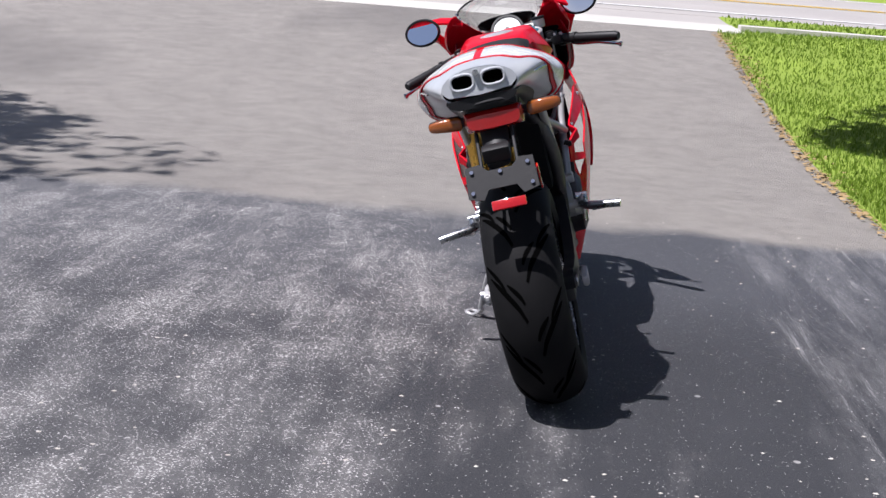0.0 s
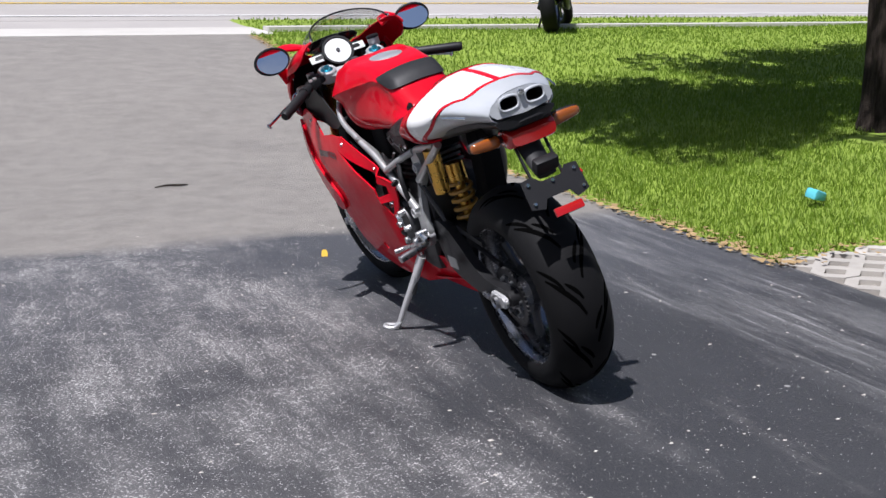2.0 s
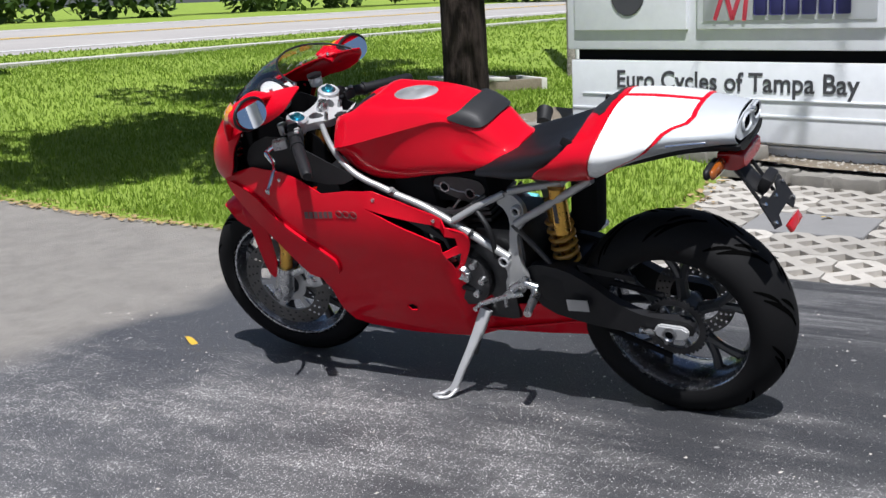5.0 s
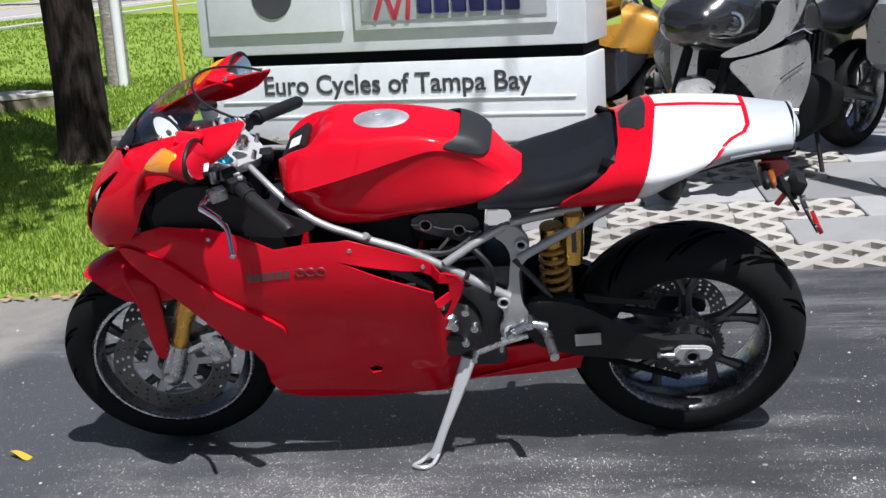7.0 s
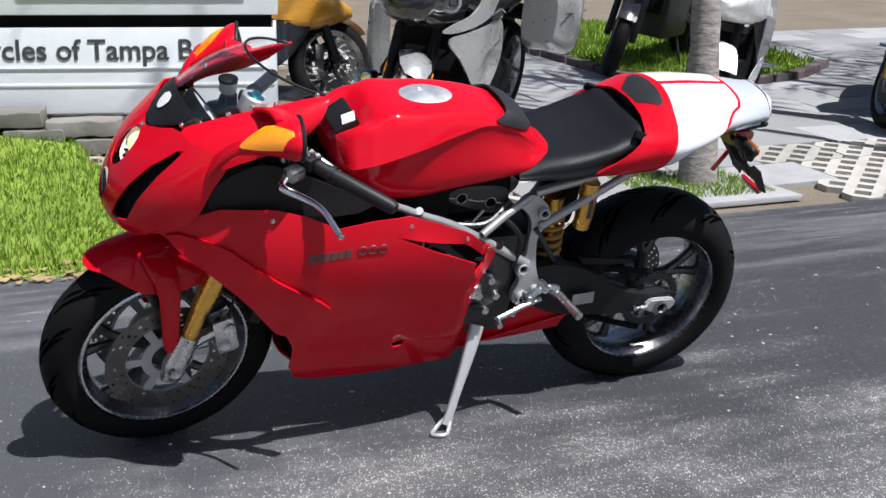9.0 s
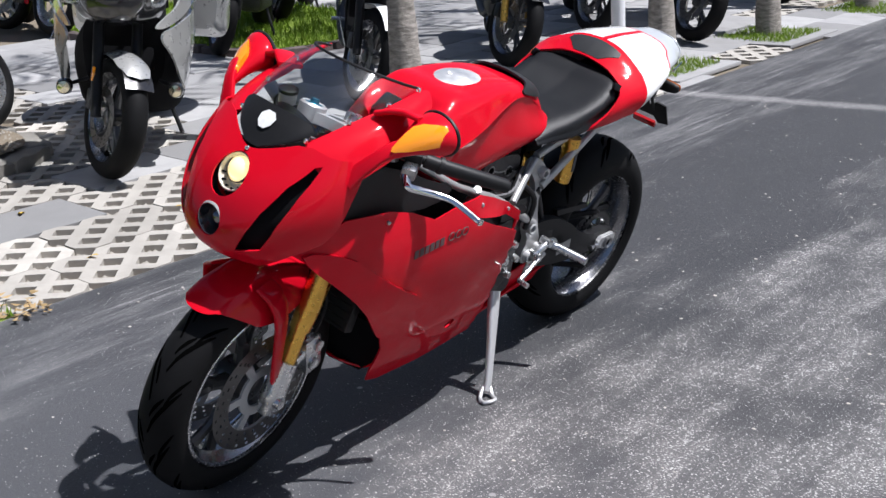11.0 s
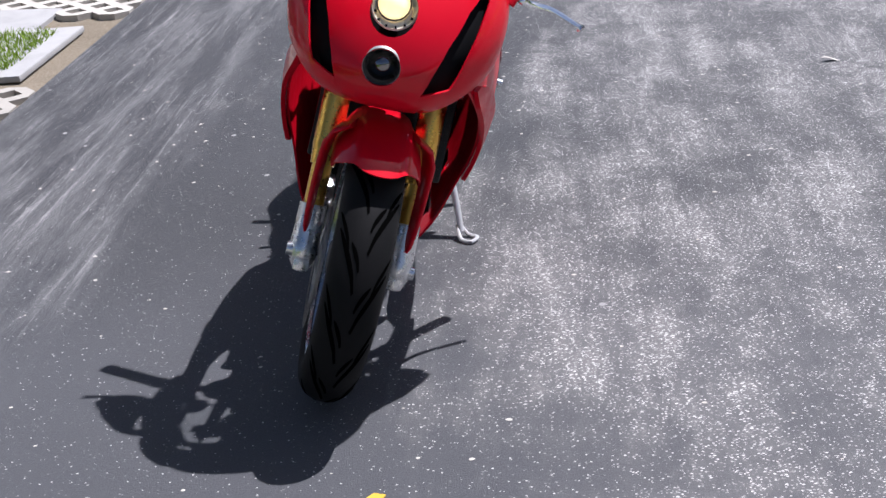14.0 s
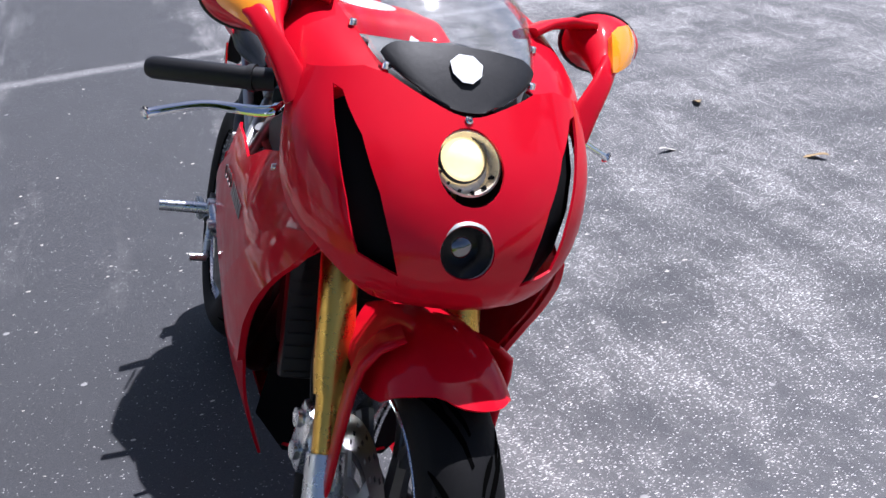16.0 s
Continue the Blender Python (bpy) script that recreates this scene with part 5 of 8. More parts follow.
# ---- tank, seat, tail ----
tank_sec = {
    1.004: [(0, 0.878), (0.045, 0.884), (0.076, 0.912), (0.092, 0.89), (0.1, 0.862), (0.0982, 0.8592), (0.084, 0.846), (0.06, 0.838), (0, 0.834)],
    0.985: [(0, 0.89), (0.052, 0.9), (0.092, 0.928), (0.122, 0.896), (0.142, 0.86), (0.1402, 0.8572), (0.12, 0.832), (0.09, 0.806), (0, 0.8)],
    0.95: [(0, 0.908), (0.058, 0.922), (0.108, 0.945), (0.14, 0.902), (0.16, 0.867), (0.1582, 0.8642), (0.136, 0.828), (0.112, 0.782), (0, 0.772)],
    0.9: [(0, 0.962), (0.083, 0.966), (0.118, 0.952), (0.144, 0.91), (0.162, 0.877), (0.1602, 0.8742), (0.144, 0.832), (0.12, 0.758), (0, 0.748)],
    0.8: [(0, 0.973), (0.088, 0.971), (0.116, 0.96), (0.136, 0.929), (0.151, 0.9), (0.1492, 0.8972), (0.139, 0.858), (0.121, 0.75), (0, 0.743)],
    0.7: [(0, 0.971), (0.08, 0.969), (0.101, 0.96), (0.114, 0.94), (0.124, 0.918), (0.1222, 0.9152), (0.119, 0.88), (0.119, 0.764), (0, 0.758)],
    0.61: [(0, 0.959), (0.068, 0.957), (0.088, 0.951), (0.099, 0.942), (0.108, 0.93), (0.1062, 0.9272), (0.107, 0.89), (0.118, 0.776), (0, 0.77)],
    0.545: [(0, 0.943), (0.058, 0.94), (0.078, 0.933), (0.091, 0.922), (0.099, 0.909), (0.0972, 0.9062), (0.1, 0.87), (0.117, 0.785), (0, 0.78)],
    0.49: [(0, 0.914), (0.052, 0.911), (0.074, 0.903), (0.087, 0.89), (0.094, 0.876), (0.096, 0.864), (0.102, 0.846), (0.116, 0.796), (0, 0.785)],
    0.455: [(0, 0.876), (0.042, 0.873), (0.06, 0.868), (0.073, 0.86), (0.081, 0.851), (0.086, 0.844), (0.094, 0.834), (0.104, 0.812), (0, 0.8)],
    0.43: [(0, 0.85), (0.032, 0.849), (0.046, 0.846), (0.057, 0.843), (0.065, 0.84), (0.07, 0.838), (0.077, 0.834), (0.082, 0.826), (0, 0.81)],
    0.412: [(0, 0.84), (0.018, 0.8395), (0.028, 0.839), (0.036, 0.838), (0.041, 0.837), (0.045, 0.836), (0.05, 0.834), (0.053, 0.831), (0, 0.825)],
}
tank = part("fuel_tank", body(tank_sec, 6, 5), "red", BIKE, "glossy red fuel tank with knee hollows", 50)
part("fuel_cap", moved(join(
    lathe([(0.0, 0.062), (0.005, 0.064), (0.007, 0.060), (0.008, 0.050), (0.010, 0.046), (0.012, 0.004)], 36, "z"),
    lathe([(0.012, 0.004), (0.0135, 0.007), (0.012, 0.010)], 14, "z", (0.02, 0.01, 0))), pose(0.002, 0.752, 0.969, 1, 0, 0) @ Matrix.Diagonal((0.86, 1.08, 0.7, 1))), "cap", tank, "round bare aluminium fuel cap")
tank_cols = [tab([(v, *tank_sec[v][i]) for v in sorted(tank_sec)]) for i in range(9)]


def tank_place(v, q, lift=0.0):
    a = min(0.999, abs(q)) * 8
    i = int(a)
    pts = [Vector(tank_cols[min(max(k, 0), 8)](v)) for k in (i - 1, i, i + 1, i + 2)]
    if i == 0:
        pts[0] = Vector((-pts[2].x, pts[2].y))
    t = a - i
    w = 0.5 * (2 * pts[1] + (pts[2] - pts[0]) * t + (2 * pts[0] - 5 * pts[1] + 4 * pts[2] - pts[3]) * t * t + (3 * pts[1] - pts[0] - 3 * pts[2] + pts[3]) * t**3)
    d = Vector((w.x, w.y - 0.87))
    d.normalize()
    w += d * lift
    return (math.copysign(w.x, q), v - lift * 0.8, w.y)


pad_half = [(0.565, 0.0), (0.568, 0.14), (0.578, 0.26), (0.600, 0.39), (0.592, 0.445), (0.560, 0.46), (0.526, 0.42), (0.500, 0.31), (0.488, 0.16), (0.485, 0.0)]
part("tank_pad", panel(round_poly([(v * 3, q) for v, q in pad_half] + [(v * 3, -q) for v, q in reversed(pad_half[1:-1])], 2), lambda a, q: tank_place(a / 3, q, 0.004 + 0.010 * max(0, 1 - (q / 0.46) ** 2) * max(0, 1 - ((a / 3 - 0.543) / 0.062) ** 2)), 0.006, (), 0.04), "pad", tank, "dark grey rubber tank pad", 50)
seat = part("seat", body({
    0.520: [(0, 0.800), (0.04, 0.800), (0.085, 0.799), (0.115, 0.796), (0.128, 0.788), (0.124, 0.776), (0, 0.770)],
    0.46: [(0, 0.822), (0.055, 0.822), (0.100, 0.822), (0.128, 0.814), (0.140, 0.798), (0.134, 0.778), (0, 0.770)],
    0.40: [(0, 0.836), (0.07, 0.837), (0.120, 0.836), (0.146, 0.826), (0.155, 0.806), (0.148, 0.782), (0, 0.772)],
    0.32: [(0, 0.850), (0.08, 0.852), (0.134, 0.853), (0.156, 0.842), (0.160, 0.820), (0.150, 0.79), (0, 0.78)],
    0.24: [(0, 0.876), (0.085, 0.880), (0.136, 0.880), (0.158, 0.866), (0.158, 0.842), (0.145, 0.81), (0, 0.80)],
    0.185: [(0, 0.906), (0.08, 0.907), (0.122, 0.903), (0.138, 0.886), (0.138, 0.866), (0.125, 0.84), (0, 0.83)],
    0.165: [(0, 0.912), (0.06, 0.911), (0.09, 0.904), (0.10, 0.892), (0.10, 0.88), (0.09, 0.86), (0, 0.85)],
}), "seat", BIKE, "black vinyl rider seat", 50)

tail_sec = {
    0.36: [(0, 0.85), (0.07, 0.85), (0.116, 0.848), (0.142, 0.842), (0.158, 0.822), (0.154, 0.804), (0.134, 0.786), (0.1, 0.784)],
    0.27: [(0, 0.875), (0.07, 0.876), (0.122, 0.876), (0.154, 0.868), (0.17, 0.842), (0.167, 0.818), (0.145, 0.79), (0.1, 0.788)],
    0.205: [(0, 0.913), (0.07, 0.912), (0.118, 0.905), (0.156, 0.892), (0.18, 0.862), (0.177, 0.83), (0.152, 0.795), (0.1, 0.79)],
    0.165: [(0, 0.946), (0.06, 0.94), (0.11, 0.923), (0.158, 0.902), (0.187, 0.876), (0.185, 0.842), (0.155, 0.8), (0.1, 0.79)],
    0.115: [(0, 0.97), (0.06, 0.965), (0.118, 0.943), (0.168, 0.917), (0.2, 0.884), (0.198, 0.848), (0.165, 0.812), (0.09, 0.8)],
    0.036: [(0, 0.975), (0.065, 0.97), (0.12, 0.949), (0.163, 0.925), (0.191, 0.884), (0.176, 0.86), (0.138, 0.838), (0.08, 0.832)],
    -0.065: [(0, 0.97), (0.062, 0.965), (0.11, 0.947), (0.147, 0.932), (0.166, 0.912), (0.148, 0.884), (0.116, 0.862), (0.08, 0.856)],
    -0.156: [(0, 0.962), (0.055, 0.957), (0.096, 0.941), (0.123, 0.926), (0.135, 0.91), (0.12, 0.887), (0.097, 0.873), (0.07, 0.868)],
    -0.22: [(0, 0.953), (0.045, 0.949), (0.077, 0.934), (0.094, 0.916), (0.101, 0.901), (0.097, 0.888), (0.082, 0.875), (0.06, 0.872)],
}
tail_vs = sorted(tail_sec)
tail_cols = [tab([(v, *tail_sec[v][i]) for v in tail_vs]) for i in range(8)]


def tail_place(v, s, lift=0.0):
    a = min(0.9999, abs(s)) * 7
    i = int(a)
    pts = [Vector(tail_cols[min(max(j, 0), 7)](v)) for j in (i - 1, i, i + 1, i + 2)]
    t = a - i
    p = 0.5 * (2 * pts[1] + (pts[2] - pts[0]) * t + (2 * pts[0] - 5 * pts[1] + 4 * pts[2] - pts[3]) * t * t + (3 * pts[1] - pts[0] - 3 * pts[2] + pts[3]) * t**3)
    c = Vector((0, 0.91))
    p = c + (p - c) * (1 + lift / 0.12)
    return (math.copysign(p.x, s), v, p.y)


def tail_panel(half, lift, thick=0.003):
    line = half + [(v, -s) for v, s in reversed(half) if s > 1e-6]
    return panel([(v * 2.2, s) for v, s in line], lambda a, s: tail_place(a / 2.2, s, lift), thick, (), 0.05)


tail = part("tail_cowl", tail_panel([(0.176, 0.0), (0.178, 0.22), (0.188, 0.36), (0.212, 0.46), (0.252, 0.54), (0.295, 0.64), (0.330, 0.80), (0.350, 0.92), (0.350, 0.999), (0.150, 0.999), (0.143, 0.8), (0.108, 0.4), (0.088, 0.0)], 0.004, 0.006), "red", BIKE, "red tail cowl behind the seat")
cover_half = [(0.084, 0.032), (0.104, 0.40), (0.139, 0.80), (0.142, 0.885), (0.10, 0.815), (0.06, 0.755), (0.02, 0.69), (-0.015, 0.62), (-0.042, 0.53), (-0.060, 0.42), (-0.080, 0.345), (-0.108, 0.285), (-0.118, 0.22), (-0.118, 0.032)]
for s in (-1, 1):
    part("tail_cover", panel([(v * 2.2, q) for v, q in cover_half], lambda a, q, s=s: tail_place(a / 2.2, s * q, 0.0), 0.003, (), 0.05), "white", tail, "white seat cover panel")
part("tail_stripe", tail_panel([(0.112, 0.0), (0.125, 0.5), (0.158, 0.93), (0.10, 0.845), (0.055, 0.785), (0.014, 0.718), (-0.023, 0.645), (-0.052, 0.55), (-0.071, 0.435), (-0.090, 0.362), (-0.118, 0.302), (-0.130, 0.22), (-0.130, 0.0)], -0.0025), "red", tail)
part("tail_end", tail_panel([(0.10, 0.0), (0.148, 0.999), (-0.231, 0.999), (-0.231, 0.0)], -0.006), "tailgrey", tail, "pale silver tail end with twin exhaust outlets")
for s in (-1, 1):
    part("tail_notch", box((0.012, 0.034, 0.022), (s * 0.148, 0.205, 0.898), 0.004, (25, -25 * s, 0)), "void", tail)
    part("trim_line", tube([(s * 0.1640, -0.075, 0.905), (s * 0.150, -0.125, 0.906), (s * 0.137, -0.170, 0.905)], 0.003, 6, 3), "chrome", tail)
part("hip_pad", panel([(0.170 * 2.2, -0.10), (0.172 * 2.2, 0.0), (0.170 * 2.2, 0.10), (0.130 * 2.2, 0.205), (0.116 * 2.2, 0.195), (0.108 * 2.2, 0.05), (0.108 * 2.2, -0.05), (0.116 * 2.2, -0.195), (0.130 * 2.2, -0.205)], lambda a, q: tail_place(a / 2.2, q, 0.007), 0.007, (), 0.03), "pad", tail, "black rubber pad behind the seat")
# end plate with two real openings
end_line = [(0, 0.937), (0.042, 0.934), (0.070, 0.924), (0.087, 0.912), (0.094, 0.898), (0.092, 0.888), (0.079, 0.876), (0.0, 0.871)]
end_line = end_line + [(-u, w) for u, w in reversed(end_line[1:-1])]
exh_holes = [[(s * 0.0385 + 0.0255 * math.copysign(abs(math.cos(a)) ** 0.7, math.cos(a)), 0.908 + 0.0165 * math.copysign(abs(math.sin(a)) ** 0.7, math.sin(a))) for a in [6.28319 * i / 20 for i in range(20)]] for s in (-1, 1)]
endp = part("tail_plate", panel(end_line, lambda u, w: (u, -0.252 - 0.020 * (1 - (abs(u) / 0.13) ** 2) - 0.15 * (0.96 - w) * 0.3, w), 0.004, exh_holes, 0.012), "tailgrey", tail)
for s in (-1, 1):
    hole = exh_holes[0 if s < 0 else 1]
    part("exhaust_outlet", loft([[(s * 0.0385 + (u - s * 0.0385) * k, v, 0.908 + (w - 0.908) * k) for u, w in hole] for v, k in ((-0.276, 1.06), (-0.272, 0.98), (-0.22, 0.9), (-0.15, 0.85))], cap=False), "void", endp, "sooty black exhaust outlet")
    part("outlet_rim", tube([(s * 0.0385 + (u - s * 0.0385) * 1.12, -0.2745, 0.908 + (w - 0.908) * 1.14) for u, w in hole], 0.0035, 8, 0, True), "tailgrey", endp)
endp.matrix_basis = pose(0, 0.030, 0.013)
part("seat_lock", lathe([(-0.286, 0.002), (-0.286, 0.008), (-0.27, 0.009)], 14, "y", (0, 0, 0.926)), "alu", endp)
part("under_tail", body({
    -0.24: [(0, 0.880), (0.05, 0.88), (0.085, 0.878), (0.086, 0.87), (0.075, 0.860), (0.05, 0.854), (0, 0.854)],
    -0.10: [(0, 0.875), (0.06, 0.875), (0.10, 0.872), (0.095, 0.86), (0.085, 0.850), (0.05, 0.845), (0, 0.845)],
    0.06: [(0, 0.84), (0.06, 0.84), (0.115, 0.838), (0.110, 0.826), (0.09, 0.812), (0.05, 0.806), (0, 0.806)],
    0.30: [(0, 0.80), (0.06, 0.80), (0.12, 0.80), (0.12, 0.78), (0.09, 0.76), (0.05, 0.75), (0, 0.75)],
}), "black", tail, "black undertray", 50)

# ---- tail light, signals, plate carrier ----
lamp = part("tail_light", body({
    -0.232: [(0, 0.832), (0.03, 0.832), (0.060, 0.830), (0.066, 0.824), (0.064, 0.808), (0.05, 0.799), (0, 0.797)],
    -0.218: [(0, 0.840), (0.035, 0.840), (0.066, 0.838), (0.072, 0.828), (0.070, 0.804), (0.06, 0.793), (0, 0.791)],
    -0.165: [(0, 0.842), (0.035, 0.842), (0.066, 0.840), (0.074, 0.830), (0.072, 0.804), (0.06, 0.793), (0, 0.791)],
}), "redlens", BIKE, "wide red tail light", 50)
part("lamp_bracket", join(box((0.13, 0.06, 0.02), (0, -0.190, 0.851), 0.006), tube([(-0.06, -0.225, 0.852), (-0.03, -0.236, 0.862), (0.03, -0.236, 0.862), (0.06, -0.225, 0.852)], 0.006, 8, 3)), "black", lamp)
for s in (-1, 1):
    sig = part("rear_signal", loft([[(s * u, -0.181 + dv * 0.75 * math.cos(a), 0.818 + 0.004 * (u - 0.09) / 0.09 + dw * math.copysign(abs(math.sin(a)) ** 0.6, math.sin(a))) for a in [6.28319 * i / 16 for i in range(16)]] for u, dv, dw in ((0.084, 0.010, 0.012), (0.090, 0.013, 0.018), (0.125, 0.013, 0.0170), (0.150, 0.011, 0.0145), (0.163, 0.009, 0.012), (0.168, 0.004, 0.006))]), "amber", BIKE, "flat orange rear turn signal", 50)
    part("housing", loft([[(s * u, -0.166 + dv * math.cos(a), 0.818 + 0.004 * (u - 0.09) / 0.09 + dw * math.copysign(abs(math.sin(a)) ** 0.6, math.sin(a))) for a in [6.28319 * i / 16 for i in range(16)]] for u, dv, dw in ((0.084, 0.009, 0.013), (0.090, 0.011, 0.0190), (0.125, 0.011, 0.0182), (0.150, 0.010, 0.0156), (0.164, 0.008, 0.013), (0.170, 0.004, 0.007))]), "black", sig, "black signal housing", 50)
    part("stalk", tube([(s * 0.055, -0.17, 0.818), (s * 0.09, -0.178, 0.819)], 0.012, 8), "black", sig)
hang = part("plate_carrier", join(
    tube([(0, -0.19, 0.80), (0, -0.225, 0.755), (0, -0.262, 0.72)], [0.03, 0.028, 0.024], 8, 3, flat=(1.2, 0.5)),
    box((0.07, 0.03, 0.04), (0, -0.268, 0.752), 0.008, (25, 0, 0)),
    tube([(-0.045, -0.205, 0.80), (-0.045, -0.265, 0.70)], 0.005, 6), tube([(0.045, -0.205, 0.80), (0.045, -0.265, 0.70)], 0.005, 6)), "black", BIKE, "black plate carrier with no plate")
plate_line = [(-0.085, 0.045), (-0.05, 0.048), (-0.03, 0.028), (0.03, 0.028), (0.05, 0.048), (0.085, 0.045), (0.088, -0.035), (0.05, -0.045), (0.035, -0.02), (-0.035, -0.02), (-0.05, -0.045), (-0.088, -0.035)]
pb = moved(plate(plate_line, -0.002, 0.004, "y", 0.0), pose(0.0, -0.290, 0.688, -28, 0, 0))
part("plate_back", pb, "black", hang)
for u, w in ((-0.07, 0.03), (0.07, 0.03), (-0.074, -0.024), (0.074, -0.024), (0, 0.02)):
    part("bolt", moved(lathe([(-0.008, 0.001), (-0.008, 0.005), (0, 0.006)], 10, "y"), pose(0, -0.290, 0.688, -28, 0, 0) @ pose(u, 0, w)), "chrome", hang)
part("reflector", moved(box((0.085, 0.012, 0.024), (0, 0, 0), 0.003), pose(0.008, -0.325, 0.632, -28, 0, 0)), "redlens", hang, "red reflector")
part("side_reflector", box((0.006, 0.016, 0.075), (0.090, -0.258, 0.672), 0.003, (33, 0, 0)), "redlens", hang, "red side reflector")

# ---- frame, engine, swingarm ----
chassis = part("trellis_frame", join(*[tube(p, r, 14, 4) for s in (-1, 1) for p, r in (
    ([(s * 0.050, 1.088, 0.881), (s * 0.098, 1.04, 0.857), (s * 0.128, 1.0, 0.832), (s * 0.150, 0.96, 0.808), (s * 0.162, 0.92, 0.783), (s * 0.163, 0.88, 0.760), (s * 0.160, 0.84, 0.741), (s * 0.156, 0.785, 0.713), (s * 0.149, 0.706, 0.677), (s * 0.145, 0.608, 0.620), (s * 0.140, 0.507, 0.555), (s * 0.138, 0.458, 0.523)], [0.0085, 0.009, 0.0095, 0.0095, 0.0095, 0.010, 0.0105, 0.0115, 0.0122, 0.0122, 0.0122, 0.0122]),
    ([(s * 0.155, 0.612, 0.640), (s * 0.128, 0.54, 0.676), (s * 0.098, 0.462, 0.708)], 0.0108),
    ([(s * 0.092, 0.445, 0.714), (s * 0.090, 0.38, 0.728), (s * 0.090, 0.27, 0.748)], 0.0122),
    ([(s * 0.116, 0.428, 0.624), (s * 0.116, 0.31, 0.693), (s * 0.115, 0.17, 0.776)], 0.0118),
    ([(s * 0.165, 0.80, 0.735), (s * 0.10, 0.76, 0.62), (s * 0.09, 0.74, 0.50)], 0.0105))]), "frame", BIKE, "silver painted trellis frame")
for s in (-1, 1):
    part("frame_plate", panel(round_poly([(0.449, 0.716), (0.423, 0.698), (0.401, 0.672), (0.402, 0.626), (0.430, 0.596), (0.431, 0.549), (0.426, 0.499), (0.408, 0.456), (0.428, 0.404), (0.478, 0.391), (0.490, 0.428), (0.470, 0.470), (0.484, 0.500), (0.478, 0.530), (0.458, 0.540), (0.455, 0.581), (0.448, 0.63), (0.464, 0.664), (0.490, 0.681), (0.478, 0.704)], 1), lambda v, w, s=s: (s * (0.100 + 0.040 * max(0, min(1, (0.70 - w) / 0.22))), v, w), 0.020, (), 0.02), "frame", chassis, "cast frame side plate")
    part("tube_collar", tube([(s * 0.156, 0.562, 0.607), (s * 0.155, 0.556, 0.603)], 0.0128, 14), "black", chassis)
    for v, w, u, r in ((0.421, 0.664, 0.116, 0.0165), (0.472, 0.514, 0.146, 0.0165), (0.458, 0.418, 0.150, 0.020), (0.424, 0.440, 0.150, 0.013)):
        lug = part("frame_lug", lathe([(s * (u - 0.03), r), (s * (u + 0.006), r), (s * (u + 0.008), r * 0.86), (s * (u + 0.006), r * 0.62), (s * (u - 0.018), r * 0.60)], 20, "x", (0, v, w)), "cast", chassis, "pale ringed lug")
        part("lug_bore", lathe([(s * (u - 0.004), 0.001), (s * (u - 0.004), r * 0.60), (s * (u - 0.012), r * 0.60)], 16, "x", (0, v, w)), "void", lug)
eng = part("engine", join(
    box((0.24, 0.42, 0.26), (0, 0.68, 0.42), 0.03), box((0.20, 0.20, 0.20), (0, 0.93, 0.42), 0.03, (15, 0, 0)),
    lathe([(-0.155, 0.02), (-0.160, 0.06), (-0.150, 0.085), (-0.10, 0.09)], 32, "x", (0, 0.62, 0.44)),
    lathe([(0.165, 0.02), (0.170, 0.07), (0.155, 0.095), (0.10, 0.10)], 32, "x", (0, 0.58, 0.42)),
    lathe([(-0.14, 0.01), (-0.143, 0.028), (-0.12, 0.034)], 20, "x", (0, 0.60, 0.50)),
    box((0.22, 0.16, 0.20), (0, 0.50, 0.50), 0.02)), "engine", BIKE, "dark grey twin-cylinder engine")
for k in range(7):
    part("cooling_fin", box((0.175 - 0.012 * (k % 2), 0.15, 0.012), (0, 0.60, 0.53 + 0.019 * k), 0.003, (-6, 0, 0)), "engine", eng)
head_line = round_poly([(0.702, 0.716), (0.684, 0.746), (0.62, 0.752), (0.545, 0.746), (0.522, 0.726), (0.528, 0.676), (0.565, 0.664), (0.600, 0.676), (0.645, 0.690)], 1)
head_bores = ((0.657, 0.718), (0.574, 0.700))
head_holes = [[(v0 + 0.0125 * math.cos(6.28319 * i / 16), w0 + 0.0125 * math.sin(6.28319 * i / 16)) for i in range(16)] for v0, w0 in head_bores]
for s in (-1, 1):
    head = part("cylinder_head", panel(head_line, lambda v, w, s=s: (s * 0.094, v, w), 0.02, head_holes, 0.02), "engine", eng, "dark cast cylinder head with two ringed openings")
    for v0, w0 in head_bores:
        part("bore_ring", lathe([(s * 0.093, 0.0125), (s * 0.097, 0.0130), (s * 0.097, 0.0158), (s * 0.093, 0.0165)], 20, "x", (0, v0, w0), closed=True), "bolthead", head, "bright machined ring")
    part("head_seam", tube([(s * 0.0945, 0.702, 0.722), (s * 0.0945, 0.675, 0.719)], 0.0022, 6), "bolthead", head)
    part("head_seam", tube([(s * 0.0945, 0.640, 0.714), (s * 0.0945, 0.615, 0.706), (s * 0.0945, 0.591, 0.704)], 0.0022, 6, 3), "bolthead", head)
    part("head_seam", tube([(s * 0.0945, 0.557, 0.697), (s * 0.0945, 0.525, 0.690)], 0.0022, 6), "bolthead", head)
    part("hose_fitting", join(tube([(s * 0.118, 0.672, 0.648), (s * 0.122, 0.640, 0.640)], 0.011, 10), tube([(s * 0.120, 0.640, 0.660), (s * 0.120, 0.645, 0.632)], 0.009, 10), tube([(s * 0.118, 0.72, 0.672), (s * 0.120, 0.672, 0.650)], 0.0035, 6), tube([(s * 0.116, 0.600, 0.690), (s * 0.120, 0.632, 0.655)], 0.004, 6)), "bolthead", head, "worn steel pipe fitting")
part("head_block", box((0.176, 0.20, 0.10), (0, 0.615, 0.715), 0.015), "void", eng)
